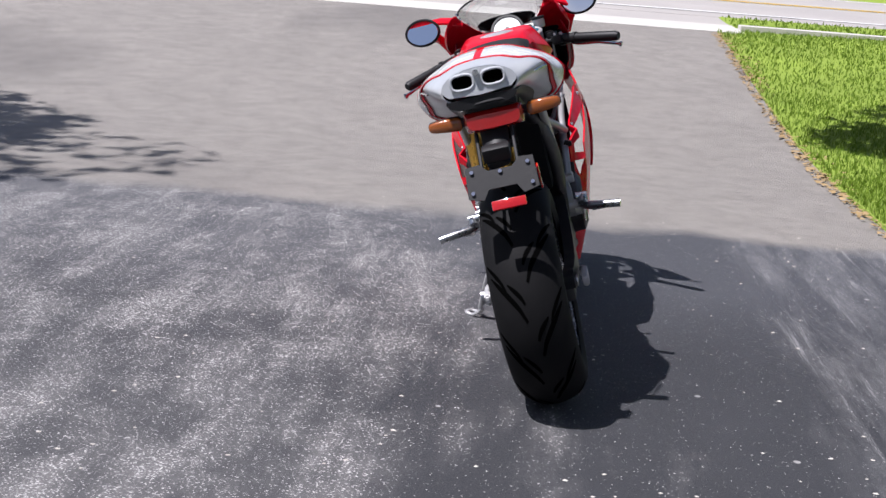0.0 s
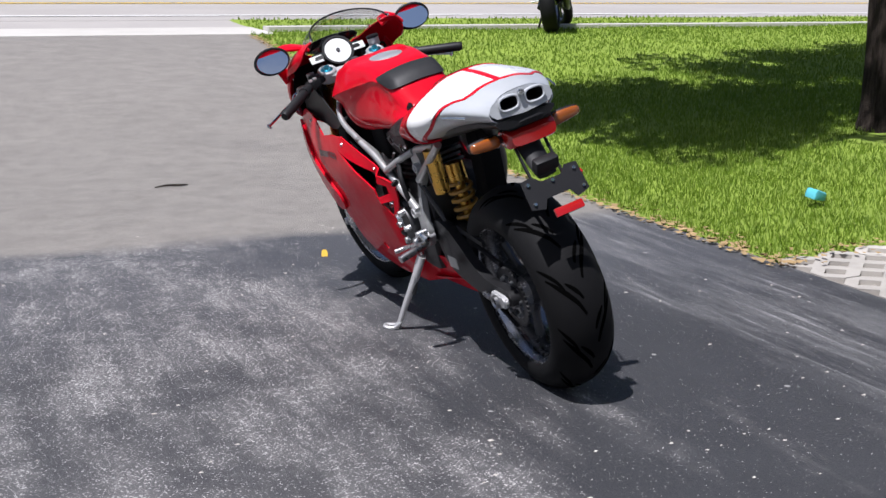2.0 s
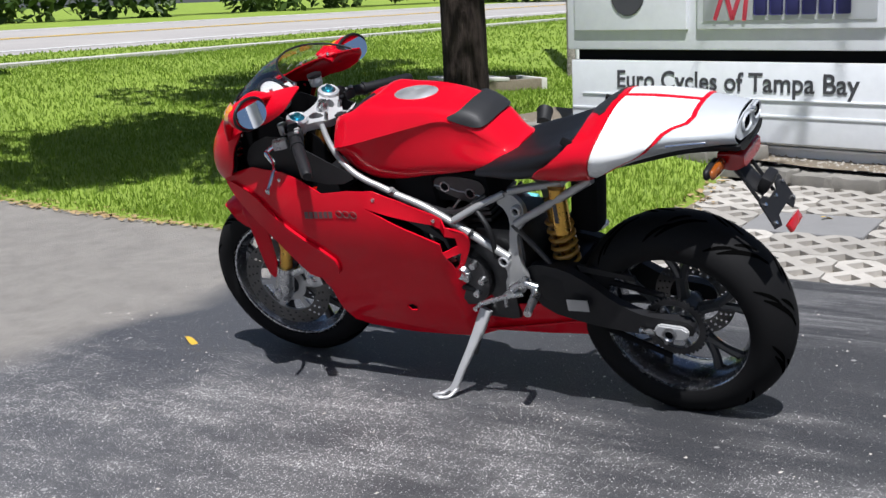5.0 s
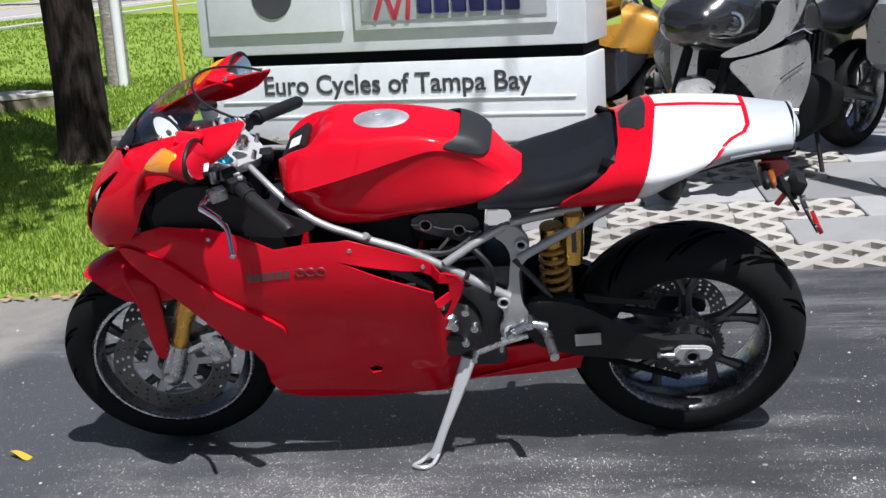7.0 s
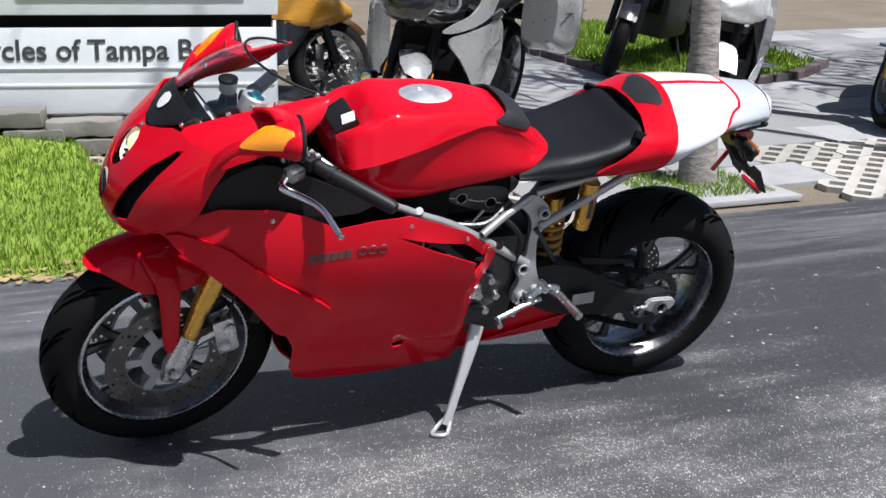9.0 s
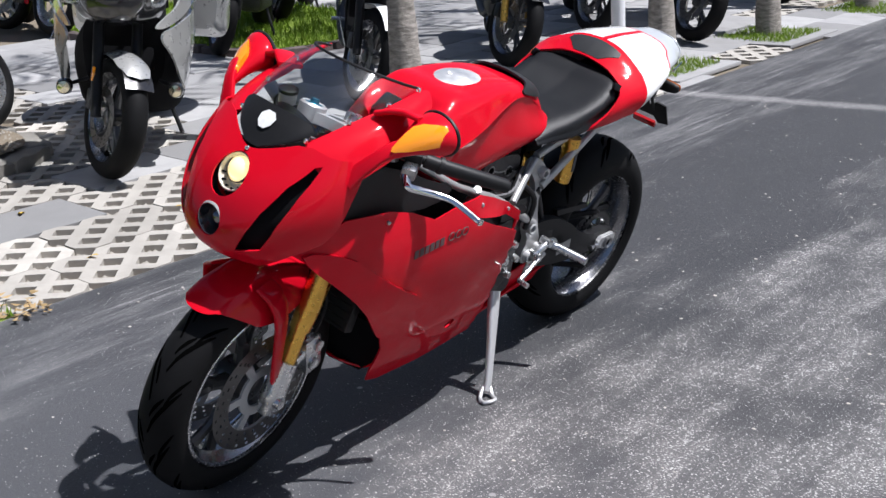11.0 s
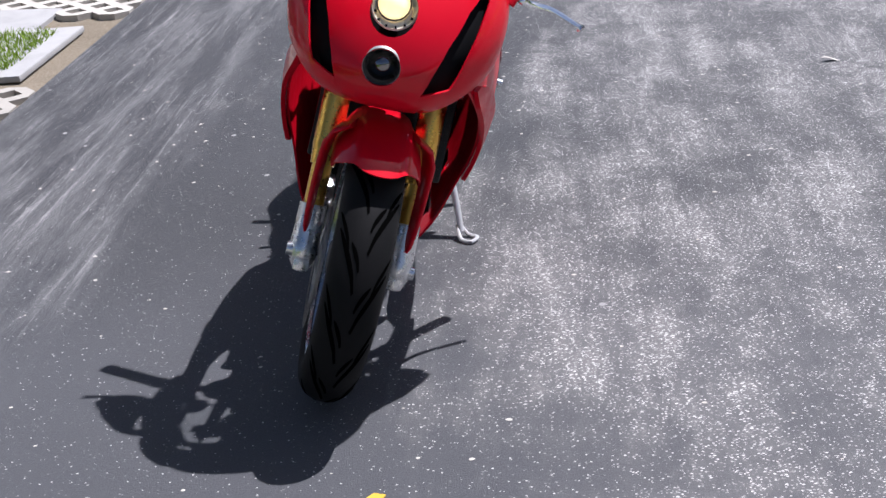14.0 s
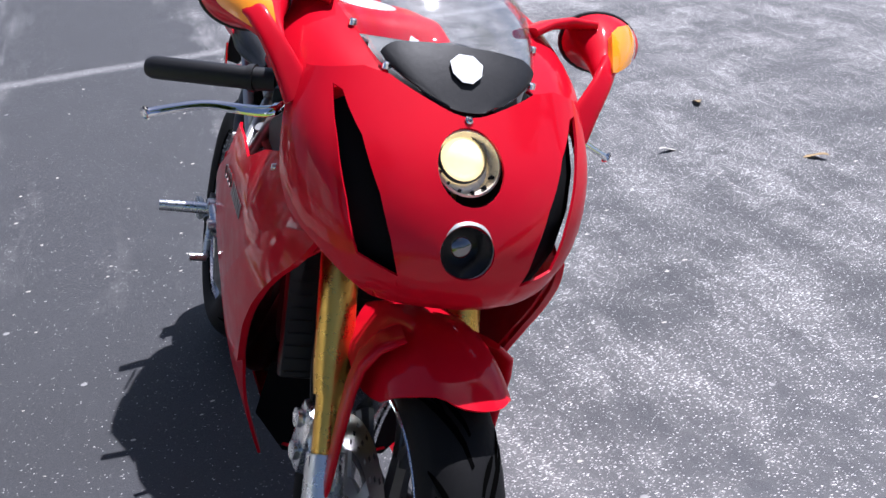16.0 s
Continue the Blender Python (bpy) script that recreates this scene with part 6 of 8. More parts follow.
part("airbox", join(box((0.17, 0.36, 0.10), (0, 0.82, 0.77), 0.02, (10, 0, 0)), box((0.28, 0.12, 0.30), (0, 1.08, 0.60), 0.02, (20, 0, 0)), box((0.2, 0.2, 0.16), (0, 0.86, 0.64), 0.02), box((0.21, 0.14, 0.20), (0, 0.76, 0.70), 0.02)), "void", eng)
radiator = part("radiator", box((0.30, 0.03, 0.26), (0, 1.16, 0.56), 0.006, (18, 0, 0)), "black", eng, "black finned radiator")
for k in range(13):
    part("radiator_fin", box((0.29, 0.036, 0.002), (0, 1.16 - (k - 6) * 0.006, 0.56 + (k - 6) * 0.019), 0, (18, 0, 0)), "black", radiator)
for k, pts in enumerate(([(-0.13, 0.74, 0.60), (-0.15, 0.70, 0.52), (-0.14, 0.63, 0.46)], [(-0.12, 0.56, 0.68), (-0.15, 0.50, 0.62), (-0.14, 0.50, 0.52)], [(0.12, 0.70, 0.62), (0.15, 0.60, 0.55), (0.14, 0.52, 0.46)], [(-0.1, 0.52, 0.70), (-0.135, 0.60, 0.66), (-0.12, 0.70, 0.66)], [(-0.125, 0.66, 0.40), (-0.155, 0.62, 0.42), (-0.14, 0.55, 0.40)])):
    part("hose", tube(pts, 0.008 if k % 2 else 0.011, 8, 5), "black" if k != 3 else "engine", eng)
for v, w in ((0.60, 0.455), (0.57, 0.50), (0.63, 0.52), (0.55, 0.45), (0.66, 0.47), (0.575, 0.405)):
    part("engine_bolt", lathe([(-0.172, 0.003), (-0.172, 0.010), (-0.15, 0.012)], 12, "x", (0, v, w)), "alu", eng)
part("clutch_cylinder", lathe([(-0.165, 0.005), (-0.172, 0.018), (-0.16, 0.026), (-0.13, 0.028)], 24, "x", (0, 0.615, 0.470)), "alu", eng)
part("battery_box", box((0.075, 0.09, 0.27), (0.062, 0.275, 0.665), 0.02, (8, 0, 0)), "void", BIKE, "black box under the seat")
exh = part("exhaust_pipe", join(tube([(0.08, 0.95, 0.50), (0.12, 0.90, 0.34), (0.10, 0.70, 0.28), (0.09, 0.48, 0.32), (0.10, 0.40, 0.46), (0.11, 0.30, 0.62), (0.085, 0.245, 0.74), (0.06, 0.14, 0.80), (0.05, -0.05, 0.84)], 0.026, 14, 6)), "engine", BIKE, "dark steel exhaust pipe under the tail")

arm_line = [(0.435, 0.47), (0.395, 0.495), (0.30, 0.488), (0.215, 0.445), (0.165, 0.404), (0.09, 0.368), (0.03, 0.358), (-0.045, 0.356), (-0.070, 0.335), (-0.06, 0.302), (0.09, 0.302), (0.25, 0.316), (0.38, 0.340), (0.43, 0.40)]
swing = part("swingarm", join(*[panel(round_poly(arm_line, 1), lambda v, w, s=s: (s * (0.112 + 0.012 * math.sin(max(0, min(1, (v + 0.08) / 0.5)) * 3.1)), v, w), 0.030, (), 0.03) for s in (-1, 1)], box((0.24, 0.10, 0.10), (0, 0.34, 0.42), 0.02)), "swing", BIKE, "dark grey cast swingarm")
for s in (-1, 1):
    block = part("axle_block", plate([(-0.056, 0.318), (-0.044, 0.304), (0.020, 0.300), (0.040, 0.312), (0.044, 0.330), (0.028, 0.346), (-0.040, 0.344), (-0.056, 0.334)], s * 0.134, 0.016, "x", 0.004), "cast", swing, "pale aluminium axle block")
    part("axle_ring", lathe([(s * 0.136, 0.020), (s * 0.146, 0.020), (s * 0.147, 0.016), (s * 0.142, 0.012), (s * 0.136, 0.012)], 24, "x", (0, -0.004, 0.322), closed=True), "bolthead", block)
    part("axle_bore", lathe([(s * 0.140, 0.001), (s * 0.140, 0.0125), (s * 0.136, 0.0125)], 18, "x", (0, -0.004, 0.322)), "void", block)
    part("adjuster", join(tube([(s * 0.134, 0.040, 0.321), (s * 0.134, 0.062, 0.322)], 0.0085, 8), tube([(s * 0.134, 0.060, 0.322), (s * 0.133, 0.085, 0.323)], 0.0055, 8), tube([(s * 0.133, 0.076, 0.323), (s * 0.133, 0.084, 0.323)], 0.0095, 6)), "bolthead", block)
part("arm_sticker", box((0.002, 0.066, 0.036), (-0.1405, 0.262, 0.386), 0, (-3, 0, 0)), "frame", swing, "pale grey sticker")
part("chain", join(tube([(-0.082, 0.42, 0.475), (-0.084, 0.2, 0.445), (-0.085, 0.02, 0.413)], 0.0095, 6, 2, flat=(0.8, 1)), tube([(-0.082, 0.42, 0.375), (-0.084, 0.2, 0.28), (-0.085, 0.02, 0.216)], 0.0095, 6, 2, flat=(0.8, 1))), "void", swing, "black greased chain")
part("chain_guard", panel([(0.27, 0.492), (0.10, 0.470), (0.095, 0.455), (0.26, 0.470)], lambda v, w: (-0.095, v, w), 0.012, (), 0.03), "black", swing)
part("rear_caliper", box((0.045, 0.09, 0.05), (0.082, 0.09, 0.27), 0.012), "engine", swing)

shock = part("shock_absorber", join(tube([(-0.02, 0.335, 0.43), (-0.02, 0.345, 0.62)], 0.017, 12), tube([(-0.02, 0.343, 0.60), (-0.02, 0.347, 0.66)], 0.030, 14)), "gold", BIKE, "gold shock absorber with ochre spring")
part("spring", tube([(-0.02 + 0.036 * math.cos(t * 0.55), 0.336 + 0.036 * math.sin(t * 0.55) + 0.008 * t / 66, 0.445 + 0.0024 * t) for t in range(0, 66)], 0.0068, 8), "spring", shock)
part("reservoir", join(tube([(-0.098, 0.292, 0.60), (-0.100, 0.290, 0.65), (-0.100, 0.288, 0.74)], [0.023, 0.025, 0.025], 16), tube([(-0.100, 0.290, 0.70), (-0.100, 0.2895, 0.705)], 0.027, 16)), "gold", shock, "gold shock reservoir")
part("shock_label", box((0.002, 0.012, 0.07), (-0.125, 0.29, 0.675), 0, (0, 0, 0)), "ink", shock)
part("link_rod", tube([(-0.115, 0.44, 0.62), (-0.10, 0.37, 0.52), (-0.09, 0.33, 0.45)], 0.008, 8), "engine", shock)

# ---- controls ----
for s in (-1, 1):
    peg = part("foot_peg", tube([(s * 0.160, 0.385, 0.443), (s * 0.185, 0.365, 0.438), (s * 0.275, 0.348, 0.430)], [0.009, 0.013, 0.012], 12), "alu", BIKE, "bare aluminium foot peg")
    part("peg_bracket", join(tube([(s * 0.165, 0.455, 0.43), (s * 0.172, 0.41, 0.462), (s * 0.165, 0.368, 0.448)], [0.014, 0.010, 0.013], 10, 3), lathe([(s * 0.18, 0.004), (s * 0.183, 0.012), (s * 0.15, 0.014)], 14, "x", (0, 0.41, 0.462)), lathe([(s * 0.18, 0.004), (s * 0.183, 0.014), (s * 0.15, 0.016)], 14, "x", (0, 0.452, 0.428))), "alu", peg)
    part("pedal", join(tube([(s * 0.170, 0.415, 0.425), (s * 0.180, 0.47, 0.415), (s * 0.192, 0.545, 0.392)], 0.0075, 8, 3), tube([(s * 0.190, 0.548, 0.391), (s * 0.225, 0.552, 0.390)], 0.008, 10), tube([(s * 0.165, 0.48, 0.415), (s * 0.16, 0.485, 0.37)], 0.006, 8)), "alu", peg)
    up, fore = (0.026, 0.0) if s < 0 else (0.0, 0.022)
    bar = lambda u, v, w, s=s, up=up, fore=fore: (s * u, v + fore, w + up)
    grip = part("grip", join(tube([bar(0.205, 1.100, 0.880), bar(0.23, 1.082, 0.874), bar(0.362, 0.981, 0.848), bar(0.371, 0.975, 0.846)], [0.0172, 0.0176, 0.0176, 0.013], 16), tube([bar(0.232, 1.080, 0.874), bar(0.240, 1.074, 0.872)], 0.021, 16)), "black", BIKE, "black rubber handlebar grip")
    part("handlebar", join(tube([bar(0.100, 1.150, 0.885), bar(0.21, 1.096, 0.879)], 0.012, 10), moved(lathe([(-0.014, 0.033), (-0.012, 0.035), (0.012, 0.035), (0.014, 0.033)], 20, "z"), pose(s * 0.102, 1.172, 0.872 + up / 2, 19, 0, 0)), moved(box((0.04, 0.045, 0.032), (0, 0, 0), 0.007, (0, 0, -30 * s)), pose(*bar(0.182, 1.112, 0.882))), moved(box((0.03, 0.035, 0.024), (0, 0, 0), 0.006, (0, 0, -30 * s)), pose(*bar(0.165, 1.126, 0.900)))), "black", grip, "black switch housing and bar")
    part("switch", join(moved(box((0.012, 0.012, 0.010), (0, 0, 0), 0.003), pose(*bar(0.192, 1.098, 0.900))), moved(box((0.010, 0.016, 0.008), (0, 0, 0), 0.002), pose(*bar(0.172, 1.108, 0.901)))), "cast", grip)
    part("lever", tube([bar(0.205, 1.172, 0.868), bar(0.222, 1.190, 0.860), bar(0.234, 1.196, 0.854), bar(0.250, 1.176, 0.846), bar(0.276, 1.150, 0.840), bar(0.318, 1.127, 0.833), bar(0.382, 1.114, 0.810), bar(0.390, 1.113, 0.807)], [0.009, 0.0085, 0.008, 0.0075, 0.007, 0.0062, 0.0062, 0.0095], 10, 4, flat=(1.2, 0.8)), "chrome", grip, "polished bent hand lever")
    part("lever_mount", join(moved(box((0.036, 0.046, 0.030), (0, 0, 0), 0.009, (0, 0, -27 * s)), pose(*bar(0.205, 1.158, 0.869))), moved(lathe([(0.0, 0.013), (0.034, 0.015), (0.036, 0.004)], 16, "z"), pose(*bar(0.160, 1.165, 0.880)))), "bolthead" if s < 0 else "black", grip)
clamp_line = round_poly([(-0.13, -0.020), (-0.125, 0.024), (-0.085, 0.030), (-0.045, 0.006), (0.045, 0.006), (0.085, 0.030), (0.125, 0.024), (0.13, -0.020), (0.085, -0.040), (0.045, -0.078), (0.020, -0.088), (-0.020, -0.088), (-0.045, -0.078), (-0.085, -0.040)], 2)
clamp_gaps = [round_poly([(s * 0.024, -0.014), (s * 0.062, -0.012), (s * 0.070, -0.026), (s * 0.048, -0.048), (s * 0.026, -0.052)], 1) for s in (-1, 1)]
CLAMP = pose(0, 1.146, 0.920, 19, 0, 0)
clamp = part("triple_clamp", moved(panel(clamp_line, lambda a, b: (a, b, 0), 0.026, clamp_gaps, 0.02), CLAMP), "cast", BIKE, "pale cast aluminium triple clamp", 30)
# near-black plate added under the clamp's two gaps to stand for shade
part("steering_head", moved(box((0.13, 0.05, 0.004), (0, -0.032, -0.032), 0.001), CLAMP), "void", clamp)
part("stem_nut", moved(lathe([(0.030, 0.004), (0.030, 0.014), (0.020, 0.018), (0.0, 0.02)], 20, "z"), CLAMP @ pose(0, -0.030, 0)), "alu", clamp)
for s in (-1, 1):
    part("bleed_bolt", moved(lathe([(0.022, 0.002), (0.022, 0.006), (0.0, 0.007)], 10, "z"), CLAMP @ pose(s * 0.045, -0.066, 0)), "bolthead", clamp)
part("ignition", box((0.04, 0.04, 0.03), (0, 1.060, 0.88), 0.008), "black", clamp)
dash = part("speedometer", join(moved(lathe([(-0.05, 0.03), (-0.045, 0.052), (0.0, 0.060), (0.006, 0.060), (0.006, 0.052), (0.0, 0.050), (-0.01, 0.02)], 32, "y"), pose(0, 1.300, 0.955, 35, 0, 180)), box((0.20, 0.04, 0.05), (0, 1.335, 0.935), 0.015, (35, 0, 0)), tube([(0, 1.32, 0.93), (0, 1.26, 0.86), (0, 1.2, 0.84)], 0.012, 8)), "black", BIKE, "round white-faced speedometer in black housing")
part("dial", moved(lathe([(-0.002, 0.001), (-0.002, 0.050), (-0.006, 0.050), (-0.006, 0.001)], 32, "y"), pose(0, 1.300, 0.955, 35, 0, 180) @ pose(0, 0.004, 0)), "dial", dash, "white round dial")
part("needle_hub", moved(lathe([(0.0, 0.001), (0.0, 0.007), (-0.006, 0.008)], 14, "y"), pose(0, 1.300, 0.955, 35, 0, 180) @ pose(0, 0.008, 0)), "ink", dash)
for s in (-1, 1):
    part("dash_panel", moved(box((0.05, 0.004, 0.03), (0, 0, 0), 0.003), pose(s * 0.085, 1.315, 0.945, -35, 0, 0)), "dial", dash)
pot = part("fluid_pot", lathe([(0.0, 0.018), (0.004, 0.021), (0.030, 0.022), (0.030, 0.004)], 20, "z", (0.135, 1.205, 0.935)), "tailgrey", BIKE, "pale brake fluid pot with black lid")
part("pot_lid", lathe([(0.030, 0.024), (0.038, 0.024), (0.040, 0.019), (0.040, 0.003)], 20, "z", (0.135, 1.205, 0.935)), "black", pot, "black lid")
part("paper_tag", moved(box((0.030, 0.034, 0.001), (0, 0, 0)), pose(-0.044, 0.964, 0.941, -30, -22, -8)), "white", BIKE, "small white label")
part("tank_notch", box((0.128, 0.066, 0.022), (0, 0.968, 0.921), 0.009, (-34, 0, 0)), "black", BIKE, "black plastic recess at the front of the tank", 50)

# ---- side stand ----
stand = part("side_stand", strap([((-0.135, 0.575, 0.335), 0.040, 0.024), ((-0.165, 0.600, 0.27), 0.036, 0.022), ((-0.190, 0.622, 0.222), 0.028, 0.020), ((-0.218, 0.648, 0.168), 0.024, 0.018), ((-0.240, 0.668, 0.122), 0.024, 0.016), ((-0.252, 0.682, 0.098), 0.026, 0.012)], (0.2, 1, 0.3)), "cast", BIKE, "bare aluminium side stand", 60)
part("stand_foot", tube([(-0.240, 0.664, 0.112), (-0.272, 0.680, 0.094), (-0.296, 0.700, 0.102), (-0.282, 0.730, 0.097), (-0.254, 0.712, 0.089), (-0.240, 0.684, 0.105)], 0.0058, 8, 3, True), "cast", stand)
part("stand_spring", tube([(-0.150, 0.585, 0.300), (-0.190, 0.61, 0.205)], 0.007, 8), "engine", stand)

# the cowl sits a centimetre, the tail half of that, off the wheels' plane
for ob in BIKE.children:
    kind = ob.name.split(".")[0]
    if kind in ("nose_fairing", "lower_headlight", "upper_headlight", "windscreen", "mirror", "speedometer"):
        ob.matrix_basis = pose(0.010, 0, 0)
    elif kind == "tail_cowl":
        ob.matrix_basis = pose(-0.004, 0, 0)
    elif kind in ("tail_light", "rear_signal"):
        ob.matrix_basis = pose(0.012, 0, 0)
    elif kind == "plate_carrier":
        ob.matrix_basis = pose(0.004, 0, -0.012)
# the bars and front wheel are turned a little to the left
turn = Matrix.Translation((0, 1.165, 0.92)) @ Matrix.Rotation(radians(6.5), 4, Vector((0, -0.335, 0.942))) @ Matrix.Translation((0, -1.165, -0.92))
for ob in BIKE.children:
    if ob.name.split(".")[0] in ("front_wheel", "fork_leg", "brake_caliper", "front_fender", "grip", "triple_clamp", "fluid_pot"):
        ob.matrix_basis = turn


# ---------- small helpers for the place ----------
def standing(x, y, rz=0.0, lift=0.0):
    return pose(x, y, height(x, y) + lift, 0, 0, rz)


def lettering(words, width, material, parent, m, deep=0.004, name="letter"):
    """Words in the built-in font as one mesh, scaled to a width."""
    cu = bpy.data.curves.new("words", "FONT")
    cu.body, cu.extrude, cu.resolution_u, cu.offset = words, 0.02, 6, 0.012
    ob = bpy.data.objects.new("words", cu)
    scene.collection.objects.link(ob)
    me = bpy.data.meshes.new_from_object(ob.evaluated_get(bpy.context.evaluated_depsgraph_get()))
    bpy.data.objects.remove(ob)
    xs = [v.co.x for v in me.vertices]
    k = width / (max(xs) - min(xs))
    for v in me.vertices:
        v.co = m @ Vector(((v.co.x - min(xs)) * k, v.co.z / 0.02 * deep, v.co.y * k))
    me.materials.clear()
    whole = bmesh.new()
    whole.from_mesh(me)
    left = set(whole.verts)
    while left:
        # one letter at a time
        seed = next(iter(left))
        group, todo = {seed}, [seed]
        while todo:
            for e in todo.pop().link_edges:
                for v in e.verts:
                    if v not in group:
                        group.add(v)
                        todo.append(v)
        left -= group
        one = bmesh.new()
        at = {v: one.verts.new(v.co) for v in sorted(group, key=lambda v: v.index)}
        for f in sorted({f for v in group for f in v.link_faces}, key=lambda f: f.index):
            one.faces.new([at[v] for v in f.verts])
        part(name, one, material, parent, "", 0)
    whole.free()


# ---------- the sign ----------
SIGN_L, SIGN_R = Vector((4.27, 2.49, 0)), Vector((3.66, 0.15, 0))
along = (SIGN_R - SIGN_L).normalized()
SW = (SIGN_R - SIGN_L).length
sign_m = Matrix(((along.x, -along.y, 0, SIGN_L.x), (along.y, along.x, 0, SIGN_L.y), (0, 0, 1, 0), (0, 0, 0, 1)))
sign = thing("sign", sign_m, "white boxed roadside sign with dark lettering in a bed", "sign")
part("base", join(box((SW - 0.06, 0.40, 0.24), (SW / 2, 0.27, 0.12), 0.006), box((SW - 0.03, 0.43, 0.014), (SW / 2, 0.27, 0.232), 0.003), box((SW - 0.03, 0.43, 0.010), (SW / 2, 0.27, 0.252), 0.003)), "signwhite", sign, "white sign base with two ribs")
part("lower_box", box((SW, 0.50, 0.475), (SW / 2, 0.25, 0.502), 0.008), "signwhite", sign, "white lower sign box")
part("gap", box((SW - 0.05, 0.42, 0.07), (SW / 2, 0.26, 0.772), 0.0), "void", sign, "black recess between the boxes")
part("upper_box", box((SW + 0.03, 0.54, 1.55), (SW / 2, 0.25, 1.585), 0.010), "signwhite", sign, "white upper sign box")
part("rib", box((SW - 0.16, 0.012, 0.010), (SW / 2 + 0.02, -0.003, 0.520), 0.003), "signwhite", sign)
part("rib", box((SW - 0.02, 0.010, 0.016), (SW / 2, -0.002, 0.425), 0.004), "signwhite", sign)
part("panel", box((0.90, 0.03, 1.2), (0.52, -0.032, 1.505 + 0.03), 0.006), "signwhite", sign, "blank white sign panel")
right = part("panel", box((1.22, 0.03, 1.2), (1.66, -0.032, 1.505 + 0.03), 0.006), "signwhite", sign, "pale sign panel with a red and navy mark")
part("panel_face", box((1.12, 0.008, 1.0), (1.66, -0.051, 1.485), 0.002), "tailgrey", right)
for i in range(6):
    part("mark_bar", box((0.085, 0.004, 0.12), (1.50 + i * 0.105, -0.057, 1.075), 0.012), "inkblue", right)
for i, (x, r) in enumerate(((1.22, 20), (1.28, -18), (1.34, 20), (1.40, 6))):
    part("mark_bar", box((0.026, 0.004, 0.20), (x, -0.057, 1.085), 0.006, (0, r, 0)), "inkred", right)
part("mark_disc", lathe([(-0.054, 0.01), (-0.056, 0.13), (-0.05, 0.135)], 28, "y", (0.52, 0, 1.16)), "ink", sign)
lettering("Euro Cycles of Tampa Bay", 1.71, "ink", sign, deep=0.0012, m= Matrix.Translation((0.395, -0.004, 0.566)))

# the bed round it: edging stones, gravel, small spot lamps
bed_path = smooth_path([(4.62, 3.24, 0), (4.30, 3.10, 0), (4.08, 2.78, 0), (4.00, 2.35, 0), (3.90, 1.8, 0), (3.76, 1.2, 0), (3.56, 0.40, 0), (3.54, -0.06, 0), (3.78, -0.30, 0), (4.4, -0.36, 0), (5.0, -0.30, 0)], 10)
bed = tagged(new("bed"), kind="structure")
tagged(bed, "gravel bed with rough stone edging round the sign", "planting bed")
bed.matrix_world = pose(0, 0, 0)
fill = [(p.x, p.y) for p in bed_path] + [(5.2, 3.1)]
part("gravel_fill", panel(fill, lambda x, y: (x, y, height(x, y) + bank(x, y) + 0.09 + 0.012 * noise.noise((x * 5, y * 5, 0))), 0, (), 0.12), "soil", bed)
stone_me = []
for k in range(4):
    bm = box((0.46 - 0.07 * k, 0.21, 0.082), (0, 0, 0), 0.010, (0, 0, 0), 2)
    bmesh.ops.subdivide_edges(bm, edges=[e for e in bm.edges if e.calc_length() > 0.15], cuts=4, use_grid_fill=True)
    for v in bm.verts:
        v.co += Vector((noise.noise(v.co * 24 + Vector((k, 0, 0))), noise.noise(v.co * 24 + Vector((0, k + 5, 0))), noise.noise(v.co * 24 + Vector((0, 0, k + 9))))) * 0.011
    me = bpy.data.meshes.new("edging_stone")
    bm.to_mesh(me)
    bm.free()
    me.materials.append(M["brick"])
    for f in me.polygons:
        f.use_smooth = True
    me.set_sharp_from_angle(angle=radians(35))
    stone_me.append(me)
stone_rng = random.Random(3)
for course in range(2):
    run, next_at = 0.0, 0.18 * course
    for a, b in zip(bed_path, bed_path[1:]):
        run += (b - a).length
        if run >= next_at and not (course and b.y < 0.8):
            k = stone_rng.randrange(4)
            next_at = run + 0.43 - 0.07 * k
            d = b - a
            ob = new("edging_stone", stone_me[k])
            ob.parent = bed
            ob.matrix_world = pose(b.x + 0.02 * course, b.y, height(b.x, b.y) + bank(b.x, b.y) + 0.024 + 0.080 * course + stone_rng.uniform(-0.005, 0.005), stone_rng.uniform(-3, 3), stone_rng.uniform(-2, 2), math.degrees(math.atan2(d.y, d.x)) + stone_rng.uniform(-4, 4))


def pebbles(name, count, where, size, material, label, category, flat=0.6, seed=1):
    r = random.Random(seed)
    verts, faces = [], []
    for _ in range(count):
        x, y, z = where(r)
        s = size * r.uniform(0.5, 1.4)
        a = r.uniform(0, 6.28)
        k = len(verts)
        n = 6
        for i in range(n):
            t = a + 6.28319 * i / n
            q = s * r.uniform(0.7, 1.1)
            verts.append((x + q * math.cos(t), y + q * math.sin(t) * 0.7, z))
        verts.append((x, y, z + s * flat))
        faces += [(k + i, k + (i + 1) % n, k + n) for i in range(n)]
    me = bpy.data.meshes.new(name)
    me.from_pydata(verts, [], faces)
    return tagged(part_mesh(name, me, material, None, "", 70), label, category, kind="stuff")


def in_bed(r):
    while True:
        x, y = r.uniform(3.4, 4.6), r.uniform(-0.4, 3.2)
        if inside((x, y), fill):
            return x, y, height(x, y) + bank(x, y) + 0.088


pebbles("gravel", 1500, in_bed, 0.015, "grit", "pale gravel in the sign bed", "gravel", 0.7, 2)


